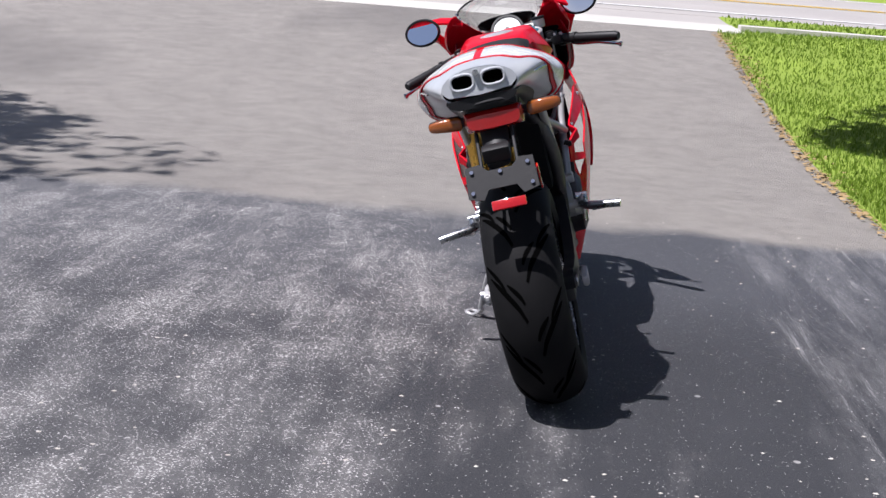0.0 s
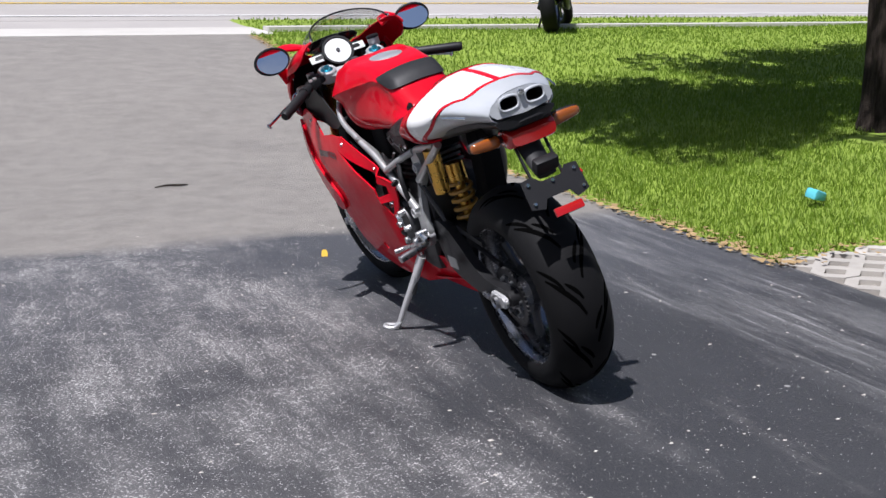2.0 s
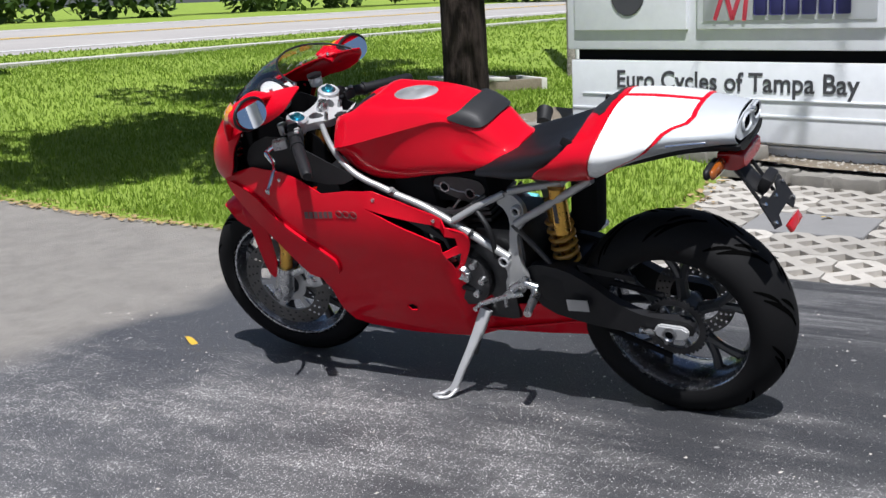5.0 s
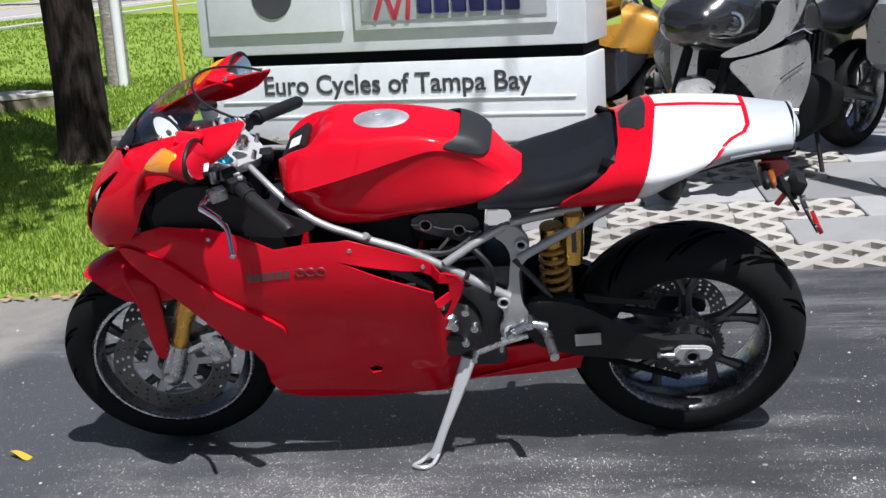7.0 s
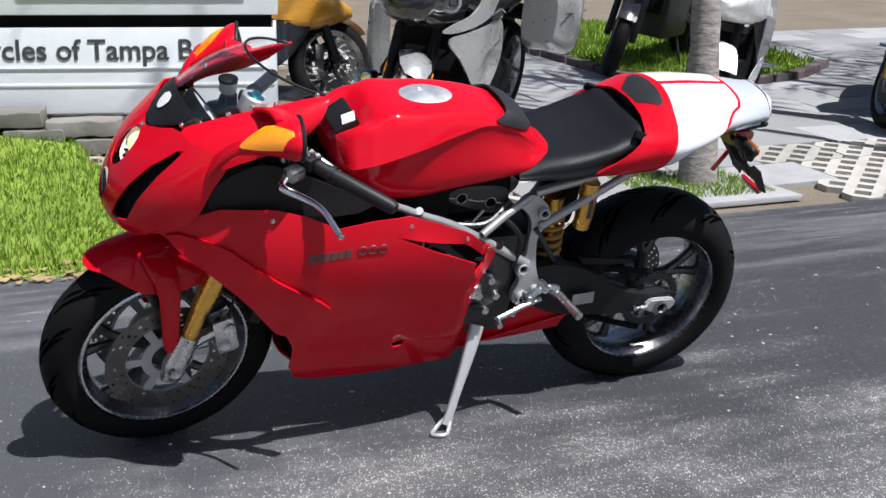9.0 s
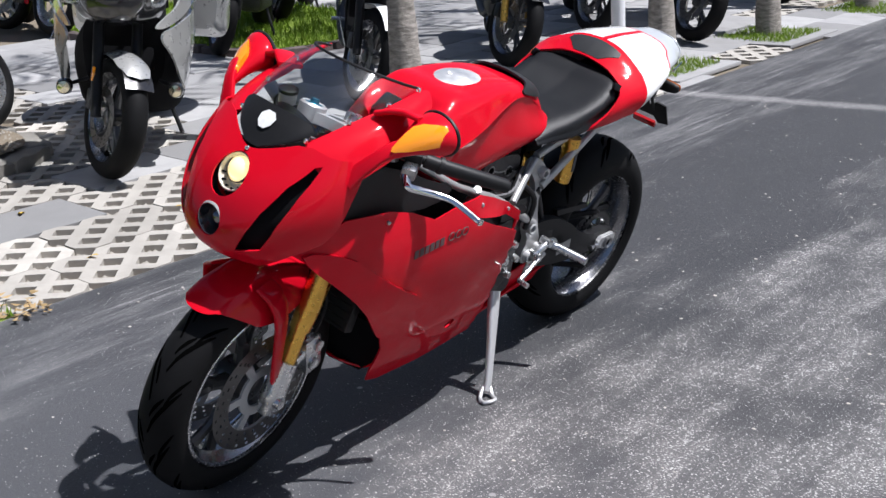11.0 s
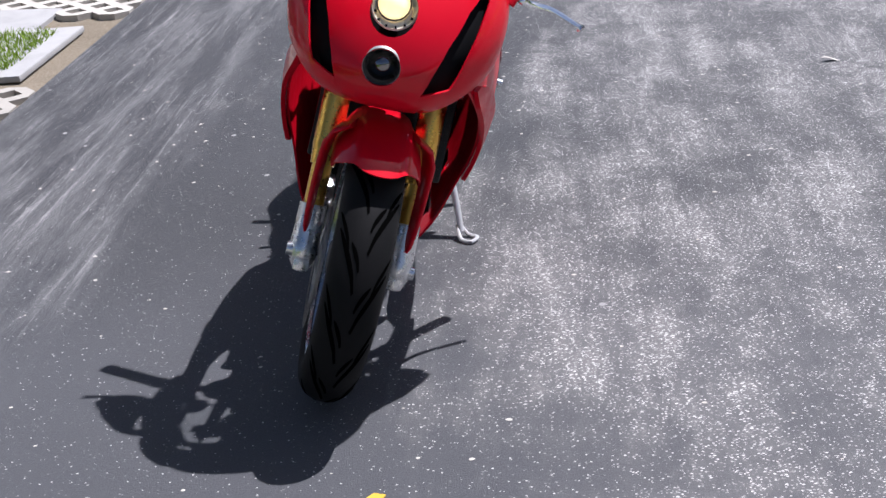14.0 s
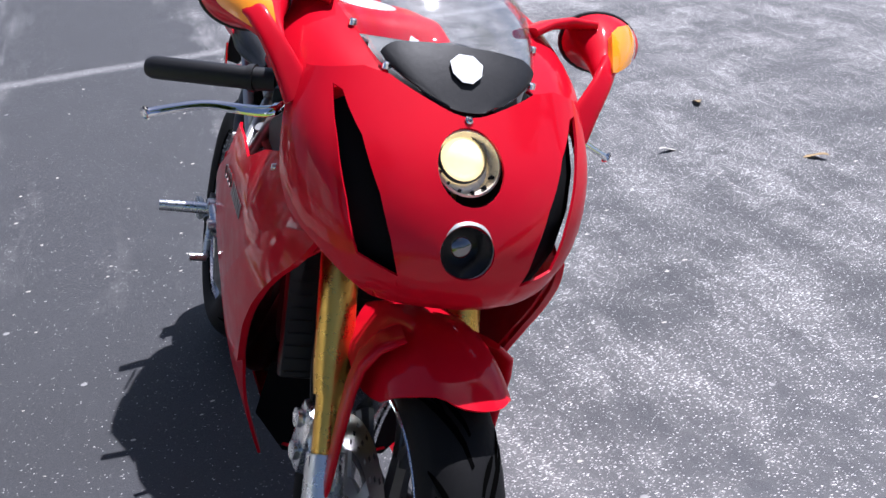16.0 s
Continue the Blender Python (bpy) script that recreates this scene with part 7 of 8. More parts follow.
def in_paving(r):
    while True:
        x, y = r.uniform(1.70, 4.0), r.uniform(-3.6, 1.15)
        clear_of = all(abs(x - px) > 0.62 or abs(y - py) > 0.72 for px, py in PLANTERS)
        if clear_of and y < LAWN_Y + 0.085 * (x - EDGE) - 0.04 and paving(x, y) == "lattice":
            return x, y, height(x, y) - 0.0285


pebbles("gravel", 8500, in_paving, 0.0165, "grit", "pale grit lying in the paver openings", "gravel", 0.7, 5)


def on_drive(r):
    x, y = r.uniform(-3.5, 1.6), r.uniform(-3.5, 2.6)
    return x, y, height(x, y) + 0.0005


pebbles("stone_chips", 420, on_drive, 0.006, "pebble", "small pale stone chips on the asphalt", "stone chips", 0.35, 8)


def spot_lamp(x, y, rz):
    ob = thing("spot_lamp", standing(x, y, rz, 0.085 + bank(x, y)), "small black ground spot lamp beside the sign", "lamp", "spot lamps at the sign")
    part("housing", moved(lathe([(-0.07, 0.02), (-0.06, 0.045), (0.05, 0.055), (0.06, 0.058), (0.062, 0.05), (0.05, 0.045), (0.0, 0.02)], 20, "y"), pose(0, 0, 0.10, 35, 0, 0)), "black", ob)
    part("stake", tube([(0, 0, 0.0), (0, 0, 0.08)], 0.012, 8), "black", ob)
    part("glass", moved(lathe([(0.052, 0.002), (0.05, 0.044), (0.046, 0.044)], 20, "y"), pose(0, 0, 0.10, 35, 0, 0)), "glass", ob)
    return ob


spot_lamp(4.10, 2.62, -70)
spot_lamp(3.62, 0.00, -20)


# ---------- trees ----------
def leaves_mesh(name, clumps, count, size, seed):
    r = np.random.default_rng(seed)
    c = np.array([q[:3] for q in clumps])
    rad = np.array([q[3] for q in clumps])
    pick = r.integers(0, len(c), count)
    d = r.normal(size=(count, 3))
    d /= np.linalg.norm(d, axis=1)[:, None]
    p = c[pick] + d * (rad[pick] * r.uniform(0.25, 1.0, count) ** 0.5)[:, None] * np.array([1, 1, 0.65])
    a, b = r.normal(size=(count, 3)), r.normal(size=(count, 3))
    a /= np.linalg.norm(a, axis=1)[:, None]
    b -= a * (a * b).sum(1)[:, None]
    b /= np.linalg.norm(b, axis=1)[:, None]
    s = size * r.uniform(0.6, 1.3, count)[:, None]
    v = np.stack([p - a * s, p + b * s * 0.45, p + a * s, p - b * s * 0.45], 1).reshape(-1, 3)
    me = bpy.data.meshes.new(name)
    me.from_pydata(v.tolist(), [], [tuple(q) for q in (np.arange(count)[:, None] * 4 + [0, 1, 2, 3]).tolist()])
    return me


def oak(x, y, radius, tall, lobes, label, seed, leaf_count=9000):
    """A shade tree: a furrowed trunk, and for each lobe (centre, reach, limbs) of the crown its limbs and leaf clumps."""
    r = random.Random(seed)
    ob = thing("tree", standing(x, y), label, "tree")
    bms = [tube([(0, 0, -0.1), (0, 0, 0.0), (0.005, 0, 0.18), (0.01, 0.0, 0.6), (0.0, 0.02, 1.6), (-0.02, 0.03, tall)], [radius * 1.35, radius * 1.25, radius * 1.02, radius * 0.95, radius * 0.9, radius * 0.75], 28, 6)]
    for v in bms[0].verts:
        a = math.atan2(v.co.y, v.co.x)
        v.co.xy *= 1 + 0.05 * math.sin(a * 7 + v.co.z * 1.5) + 0.04 * noise.noise(v.co * 6)
    clumps = []
    for at, reach, limbs in lobes:
        for k in range(limbs):
            a = 6.28319 * k / limbs + r.uniform(-0.2, 0.2)
            q = reach * r.uniform(0.30, 0.85)
            tip = (at[0] + q * math.cos(a), at[1] + q * math.sin(a), at[2] + r.uniform(-0.6, 0.9))
            bms.append(tube([(0, 0, tall - r.uniform(0.1, 0.5)), (tip[0] * 0.4, tip[1] * 0.4, tall + 0.4 + 0.2 * r.random()), tip], [radius * 0.5, radius * 0.3, 0.025], 8, 4))
            for _ in range(7):
                clumps.append((tip[0] + r.uniform(-0.6, 0.6), tip[1] + r.uniform(-0.6, 0.6), tip[2] + r.uniform(-0.4, 0.5), r.uniform(0.40, 0.80)))
    part("trunk", join(*bms), "bark", ob, "dark furrowed trunk with limbs", 60)
    part_mesh("crown", leaves_mesh("crown", clumps, leaf_count, 0.095, seed), "leaves", ob, "dark green leafy crown", 0)
    return ob


oak(4.24, 3.32, 0.165, 3.4, (((-2.40, 0.34, 4.5), 1.75, 10), ((1.0, 1.9, 4.9), 1.7, 7)), "dark-barked shade tree on the lawn beside the sign", 11, 27000)
oak(-8.3, 1.0, 0.18, 4.4, (((0.9, 0.3, 6.0), 1.25, 9),), "dark-barked shade tree beside the driveway", 17, 9000)


def palm(x, y, radius, seed):
    r = random.Random(seed)
    ob = thing("palm", standing(x, y), "grey ringed palm trunk in a square grass planter", "palm tree", "palms in the parking bay")
    prof = [(-0.05, radius * 1.35)] + [(0.05 + 0.11 * k, radius * (1.28 - 0.35 * min(1, k / 6) + (0.045 if k % 2 else 0.0))) for k in range(66)]
    tr = lathe(prof, 24, "z")
    for v in tr.verts:
        v.co.xy *= 1 + 0.03 * noise.noise(v.co * 9)
        v.co.x += 0.02 * v.co.z
    part("trunk", tr, "palmbark", ob, "grey ringed trunk", 50)
    top = Vector((0.145, 0, 7.25))
    for k in range(9):
        a = 6.28319 * k / 9 + r.uniform(-0.2, 0.2)
        dirn = Vector((math.cos(a), math.sin(a), 0))
        bm = bmesh.new()
        spine = [top + dirn * (1.7 * t) + Vector((0, 0, 0.75 * t - 1.5 * t * t)) for t in [i / 10 for i in range(11)]]
        side_v = dirn.cross(Vector((0, 0, 1)))
        for i in range(1, 11):
            for s in (-1, 1):
                p = spine[i]
                q = p + side_v * s * (0.42 * math.sin(0.3 + 2.6 * i / 10)) + dirn * 0.18 - Vector((0, 0, 0.10))
                w = dirn * 0.035
                vs = [bm.verts.new(c) for c in (p - w, p + w, q)]
                bm.faces.new(vs)
        part("frond", bm, "frond", ob, "", 0)
    return ob


for i, (px, py) in enumerate(PLANTERS):
    palm(px + 0.04, py - 0.07, 0.078, 21 + i)
    pl = tagged(new("planter"), "square soil opening with grass round a palm", "planter")
    pl.matrix_world = standing(px, py)
    part("border", box((0.76, 0.84, 0.03), (0, 0, -0.018), 0.008), "slab", pl)
    r = np.random.default_rng(50 + i)
    n = 1500
    gxx, gyy, hh, aa = r.uniform(-0.29, 0.29, n), r.uniform(-0.33, 0.33, n), r.uniform(0.012, 0.05, n), r.uniform(0, 6.28, n)
    vs, fs = [], []
    for q in range(n):
        cx, sx = math.cos(aa[q]) * 0.004, math.sin(aa[q]) * 0.004
        lx, ly = r.normal(0, 0.02, 2)
        vs += [(gxx[q] - cx, gyy[q] - sx, 0.0), (gxx[q] + cx, gyy[q] + sx, 0.0), (gxx[q] + lx, gyy[q] + ly, hh[q])]
        fs.append((3 * q, 3 * q + 1, 3 * q + 2))
    me = bpy.data.meshes.new("grass_tuft")
    me.from_pydata(vs, [], fs)
    tagged(part_mesh("grass_tuft", me, "grass", pl, "", 0), kind="stuff")


# ---------- the other motorcycles ----------
def wheel(name, parent, at, R, hw, tall, rim_mat, spoke, discs=True, lip="rimlip"):
    w = part(name, moved(hub_mesh(), pose(*at)), rim_mat, parent)
    add_spokes(w, at, spoke, R - tall - 0.02, rim_mat)
    part("rim", moved(rim_mesh(hw, R - tall + 0.003), pose(*at)), lip, w)
    part("tyre", moved(tyre_mesh(R, hw, tall, 48), pose(*at)), "rubber", w)
    if discs:
        for s in (-1, 1):
            part("brake_disc", moved(disc_mesh(0.10, 0.155, 0.07 * s, 0.005, 64), pose(*at)), "disc", w)
    return w


def steer_front(ob, wb, degrees):
    """Turns the bars and front wheel of a parked motorcycle to its left."""
    pivot = Vector((0, wb - 0.10, 0.58))
    steer = Matrix.Translation(pivot) @ Matrix.Rotation(radians(degrees), 4, Vector((0, -0.36, 0.93))) @ Matrix.Translation(-pivot)
    for ch in ob.children:
        if ch.name.split(".")[0] in ("front_wheel", "fork_leg", "brake_caliper", "front_fender", "fork_reflector", "fender", "grip", "handlebar"):
            ch.matrix_basis = steer


def naked_parts(ob, wb, paint_mat, accent, high=0.0, sport=True):
    for s in (-1, 1):
        part("fork_leg", tube([(s * 0.10, wb, 0.30), (s * 0.10, wb - 0.10, 0.58), (s * 0.10, wb - 0.24, 0.95)], [0.026, 0.028, 0.024], 12), accent, ob)
        part("brake_caliper", box((0.04, 0.06, 0.10), (s * 0.085, wb - 0.13, 0.36), 0.012), "engine", ob)
        part("mirror", join(loft([[(s * 0.36 + 0.06 * k * math.cos(a), wb - 0.36 + d, 1.16 + 0.035 * k * math.sin(a)) for a in [6.28319 * i / 18 for i in range(18)]] for d, k in ((0, 1), (0.02, 0.95), (0.04, 0.4))]), tube([(s * 0.24, wb - 0.3, 1.02), (s * 0.34, wb - 0.33, 1.13)], 0.007, 8)), "black", ob)
        part("foot_peg", tube([(s * 0.15, 0.45, 0.38), (s * 0.26, 0.45, 0.38)], 0.012, 8), "alu", ob)
        part("grip", tube([(s * 0.22, wb - 0.30, 1.02), (s * 0.36, wb - 0.38, 1.0)], 0.017, 10), "black", ob)
    part("handlebar", tube([(-0.24, wb - 0.30, 1.02), (-0.1, wb - 0.24, 1.0), (0.1, wb - 0.24, 1.0), (0.24, wb - 0.30, 1.02)], 0.012, 10, 3), "black", ob)
    part("engine", join(box((0.34, 0.46, 0.34), (0, 0.72, 0.44), 0.05), box((0.26, 0.2, 0.28), (0, 0.93, 0.60), 0.04, (-25, 0, 0))), "engine", ob)
    for k in range(6):
        part("cooling_fin", box((0.30, 0.018, 0.20), (0, 0.62 + 0.05 * k, 0.66), 0.004), "engine", ob)
    part("radiator", box((0.30, 0.04, 0.24), (0, wb - 0.38, 0.60), 0.01, (15, 0, 0)), "void", ob)
    part("swingarm", join(*[tube([(s * 0.12, 0.5, 0.42), (s * 0.12, 0.2, 0.36), (s * 0.12, 0.0, 0.31)], [0.04, 0.03, 0.028], 8, 2) for s in (-1, 1)]), "swing", ob)
    part("fuel_tank", body({0.62: [(0, 0.86), (0.08, 0.85), (0.12, 0.83), (0.13, 0.79), (0.12, 0.76), (0, 0.75)], 0.75: [(0, 0.98), (0.09, 0.97), (0.15, 0.93), (0.16, 0.86), (0.14, 0.77), (0, 0.75)], 0.95: [(0, 1.02), (0.1, 1.01), (0.17, 0.96), (0.18, 0.88), (0.15, 0.78), (0, 0.76)], 1.10: [(0, 0.98), (0.08, 0.97), (0.13, 0.93), (0.14, 0.88), (0.11, 0.82), (0, 0.8)]}), paint_mat, ob, "", 50)
    part("seat", body({0.66: [(0, 0.84), (0.08, 0.84), (0.11, 0.83), (0.12, 0.80), (0.10, 0.77), (0, 0.76)], 0.35: [(0, 0.83), (0.11, 0.83), (0.15, 0.81), (0.15, 0.78), (0.12, 0.75), (0, 0.75)], 0.05: [(0, 0.90), (0.1, 0.90), (0.13, 0.88), (0.13, 0.85), (0.1, 0.82), (0, 0.82)], -0.18: [(0, 0.95), (0.06, 0.95), (0.08, 0.93), (0.08, 0.91), (0.06, 0.88), (0, 0.88)]}), "seat", ob, "", 50)
    part("tail", body({0.30: [(0, 0.78), (0.08, 0.78), (0.12, 0.77), (0.12, 0.74), (0.1, 0.70), (0, 0.70)], 0.0: [(0, 0.83), (0.09, 0.83), (0.12, 0.82), (0.12, 0.80), (0.09, 0.76), (0, 0.76)], -0.25: [(0, 0.92), (0.05, 0.92), (0.07, 0.90), (0.07, 0.88), (0.05, 0.85), (0, 0.85)]}), paint_mat, ob, "", 50)
    part("tail_light", box((0.10, 0.03, 0.04), (0, -0.255, 0.885), 0.01), "redlens", ob)
    part("exhaust", join(tube([(0.13, 0.95, 0.40), (0.16, 0.70, 0.26), (0.17, 0.35, 0.32), (0.18, 0.05, 0.48)], [0.025, 0.028, 0.05, 0.058], 14, 4), lathe([(-0.02, 0.03), (-0.02, 0.045), (0.0, 0.06)], 16, "y", (0.18, 0.03, 0.485))), "engine", ob)
    part("fender", panel([(40, -30), (40, 30), (125, 30), (125, -30)], lambda a, b: (b * 0.0024, wb + 0.325 * math.cos(radians(a)) * (1 - 0.001 * abs(b)), 0.30 + 0.325 * math.sin(radians(a)) * (1 - 0.001 * abs(b))), 0.003, (), 9.0), paint_mat, ob)
    part("side_stand", tube([(-0.12, 0.6, 0.30), (-0.24, 0.66, 0.02)], 0.013, 8), "black", ob)
    part("plate_carrier", box((0.16, 0.01, 0.12), (0, -0.22, 0.66), 0.004, (-25, 0, 0)), "black", ob)


def cowl(ob, wb, mat, wide=0.20, low="blackpaint", drop=0.0):
    """A sport fairing with lamp eyes and a small screen."""
    part("nose_fairing", body({wb - 0.32: [(0, 1.08), (0.1, 1.07), (wide, 1.0), (wide + 0.02, 0.86), (wide, 0.72), (0, 0.70)], wb - 0.12: [(0, 1.02), (0.1, 1.01), (wide * 0.95, 0.96), (wide, 0.86), (wide * 0.8, 0.74), (0, 0.72)], wb + 0.04: [(0, 0.92), (0.08, 0.915), (wide * 0.6, 0.89), (wide * 0.62, 0.84), (wide * 0.4, 0.78), (0, 0.77)], wb + 0.12: [(0, 0.86), (0.04, 0.858), (wide * 0.25, 0.85), (wide * 0.27, 0.83), (wide * 0.2, 0.81), (0, 0.80)]}), mat, ob, "", 50)
    for s in (-1, 1):
        bulge = lambda v, w, s=s: (s * (wide + 0.02 - 0.25 * max(0, 0.5 - w) - 0.3 * max(0, v - wb + 0.3)), v, w)
        part("side_fairing", panel(round_poly([(wb - 0.10, 0.82), (wb - 0.35, 0.92), (0.80, 0.84), (0.66, 0.70), (0.70, 0.50), (0.98, 0.44), (wb - 0.26, 0.56)], 2), bulge, 0.006, (), 0.06), low, ob)
        part("belly_panel", panel(round_poly([(0.98, 0.48), (0.84, 0.50), (0.66, 0.42), (0.58, 0.28), (0.92, 0.22), (1.06, 0.36)], 2), bulge, 0.006, (), 0.06), mat, ob)
        part("fairing_flash", panel(round_poly([(wb + 0.02, 0.84), (wb - 0.26, 0.94), (0.84, 0.88), (0.98, 0.78), (wb - 0.16, 0.77)] if drop else [(wb - 0.16, 0.80), (wb - 0.34, 0.84), (0.88, 0.74), (wb - 0.34, 0.77)], 1), lambda v, w, s=s, b=bulge: (b(v, w)[0] + s * 0.006, v, w), 0.004, (), 0.06), mat, ob)
        part("headlight", moved(lathe([(0.0, 0.02), (0.012, 0.045), (0.0, 0.055), (-0.04, 0.05)], 18, "y"), pose(s * wide * 0.48, wb + 0.035, 0.865, 25, 0, -22 * s)), "glass", ob)
        part("lamp_bowl", moved(lathe([(-0.01, 0.01), (-0.008, 0.046), (-0.03, 0.048)], 18, "y"), pose(s * wide * 0.48, wb + 0.03, 0.865, 25, 0, -22 * s)), "reflector", ob)
    part("windscreen", panel([(0, -1), (1, -1), (1, 1), (0, 1)], lambda q, s: (0.15 * math.sin(s * 1.57), wb - 0.02 - 0.26 * q - 0.10 * (1 - math.cos(s * 1.57)), 0.96 + 0.20 * q - 0.05 * (1 - math.cos(s * 1.57))), 0.003, (), 0.2), "screen", ob, "", 60)
    for ch in ob.children:
        if drop and ch.name.split(".")[0] in ("nose_fairing", "side_fairing", "belly_panel", "fairing_flash", "headlight", "lamp_bowl", "windscreen"):
            ch.matrix_basis = pose(0, 0.02, -drop)


def sport_bike(x, y, rz, paint_mat, label, cowled=True, lean=-9, rim="graphite", fork="black", lip="rimlip", group="parked motorcycles"):
    wb = 1.42
    h = Vector((-math.sin(radians(rz)), math.cos(radians(rz)), 0))
    rx, ry = x - h.x * wb, y - h.y * wb
    tilt = math.degrees(math.atan2(height(x, y) - height(rx, ry), wb))
    ob = thing("motorcycle", pose(rx, ry, height(rx, ry) + 0.004, 0, 0, rz) @ pose(0, 0, 0, tilt, 0, 0) @ pose(0, 0, 0, 0, lean, 0), label, "motorcycle", group)
    wheel("rear_wheel", ob, (0, 0, 0.312), 0.312, 0.09, 0.09, rim, "y", False, lip)
    wheel("front_wheel", ob, (0, wb, 0.300), 0.300, 0.06, 0.078, rim, "y", True, lip)
    naked_parts(ob, wb, paint_mat, fork)
    if cowled:
        cowl(ob, wb, paint_mat, drop=0.20 if paint_mat == "gold_paint" else 0.0)
    else:
        lamp_ob = part("headlight", lathe([(0.08, 0.01), (0.075, 0.06), (0.05, 0.085), (0.0, 0.085), (-0.08, 0.05)], 24, "y", (0, wb - 0.20, 0.92)), "blackpaint", ob)
        part("lens", lathe([(0.092, 0.002), (0.082, 0.05), (0.07, 0.075)], 24, "y", (0, wb - 0.20, 0.92)), "glass", lamp_ob)
    steer_front(ob, wb, 26)
    return ob


def tourer(x, y, rz):
    wb = 1.60
    h = Vector((-math.sin(radians(rz)), math.cos(radians(rz)), 0))
    rx, ry = x - h.x * wb, y - h.y * wb
    tilt = math.degrees(math.atan2(height(x, y) - height(rx, ry), wb))
    ob = thing("motorcycle", pose(rx, ry, height(rx, ry) + 0.004, 0, 0, rz) @ pose(0, 0, 0, tilt, 0, 0) @ pose(0, 0, 0, 0, -7, 0), "large silver touring motorcycle with panniers and fog lamps", "motorcycle", "parked motorcycles")
    wheel("rear_wheel", ob, (0, 0, 0.315), 0.315, 0.095, 0.09, "graphite", "y", False)
    wheel("front_wheel", ob, (0, wb, 0.305), 0.305, 0.062, 0.08, "graphite", "y", True)
    naked_parts(ob, wb, "blackpaint", "black")
    shell = part("nose_cowl", body({
        wb - 0.22: [(0, 1.14), (0.12, 1.13), (0.20, 1.07), (0.24, 0.95), (0.22, 0.82), (0.15, 0.75), (0, 0.73)],
        wb - 0.10: [(0, 1.09), (0.11, 1.08), (0.18, 1.03), (0.215, 0.93), (0.19, 0.82), (0.12, 0.76), (0, 0.74)],
        wb + 0.02: [(0, 1.02), (0.09, 1.01), (0.15, 0.97), (0.17, 0.91), (0.14, 0.83), (0.08, 0.785), (0, 0.77)],
        wb + 0.10: [(0, 0.96), (0.06, 0.955), (0.105, 0.935), (0.12, 0.90), (0.10, 0.85), (0.06, 0.82), (0, 0.81)],
        wb + 0.13: [(0, 0.92), (0.03, 0.918), (0.05, 0.91), (0.06, 0.895), (0.05, 0.87), (0.03, 0.86), (0, 0.855)],
    }), "blackpaint", ob, "dark glossy nose cowl", 50)
    side_u = lambda v, w: 0.185 + 0.155 * max(0.0, min(1.0, (wb + 0.06 - v) / 0.36)) ** 0.8 - 0.16 * max(0.0, 0.60 - w)
    for s in (-1, 1):
        part("headlight", moved(lathe([(0.0, 0.036), (0.014, 0.044), (0.012, 0.056), (-0.03, 0.060)], 28, "y", closed=True), pose(s * 0.195, wb - 0.055, 0.905, 8, 0, -32 * s)), "alu", shell, "chrome-ringed round headlight")
        part("lens", moved(lathe([(0.014, 0.002), (0.010, 0.03), (-0.004, 0.045)], 24, "y"), pose(s * 0.195, wb - 0.055, 0.905, 8, 0, -32 * s)), "mirror_dark", shell)
        place = lambda v, w, s=s: (s * side_u(v, w), v, w)
        part("brow_panel", panel(round_poly([(wb + 0.05, 0.755), (wb - 0.03, 0.80), (wb - 0.15, 0.835), (wb - 0.22, 0.905), (wb - 0.24, 1.00), (wb - 0.36, 1.07), (wb - 0.47, 1.06), (wb - 0.44, 0.96), (wb - 0.36, 0.86), (wb - 0.22, 0.785), (wb - 0.05, 0.75)], 2), place, 0.010, (), 0.05), "silver", ob, "silver headlight surround")
        part("side_fairing", panel(round_poly([(wb + 0.02, 0.725), (wb - 0.16, 0.752), (wb - 0.34, 0.795), (wb - 0.50, 0.81), (wb - 0.56, 0.66), (wb - 0.54, 0.46), (wb - 0.42, 0.37), (wb - 0.28, 0.42), (wb - 0.12, 0.60)], 2), place, 0.012, (), 0.05), "silver", ob, "silver side fairing")
        part("side_vent", panel(round_poly([(wb - 0.27, 0.835), (wb - 0.42, 0.865), (wb - 0.50, 0.83), (wb - 0.36, 0.795)], 1), lambda v, w, s=s: (s * (side_u(v, w) + 0.008), v, w), 0.006, (), 0.05), "blackpaint", ob)
        part("vent_trim", tube([(s * (side_u(wb - 0.27, 0.83) + 0.014), wb - 0.27, 0.835), (s * (side_u(wb - 0.4, 0.85) + 0.014), wb - 0.42, 0.862), (s * (side_u(wb - 0.5, 0.83) + 0.012), wb - 0.50, 0.83)], 0.004, 6), "chrome", ob)
        part("side_badge", tube([(s * (side_u(wb - 0.3, 0.64) + 0.012), wb - 0.26, 0.635), (s * (side_u(wb - 0.46, 0.69) + 0.012), wb - 0.46, 0.69)], 0.005, 6, flat=(0.5, 1)), "chrome", ob)
        cs = part("pannier", body({-0.30: [(0, 0.80), (0.05, 0.80), (0.10, 0.78), (0.12, 0.68), (0.10, 0.56), (0, 0.54)], -0.22: [(0, 0.86), (0.07, 0.86), (0.13, 0.83), (0.15, 0.68), (0.13, 0.50), (0, 0.48)], 0.10: [(0, 0.88), (0.07, 0.88), (0.13, 0.85), (0.15, 0.70), (0.13, 0.48), (0, 0.46)], 0.24: [(0, 0.84), (0.05, 0.84), (0.09, 0.81), (0.11, 0.70), (0.09, 0.54), (0, 0.52)]}), "silver", ob, "silver hard pannier", 50)
        cs.matrix_basis = pose(s * 0.30, 0.02, 0.04)
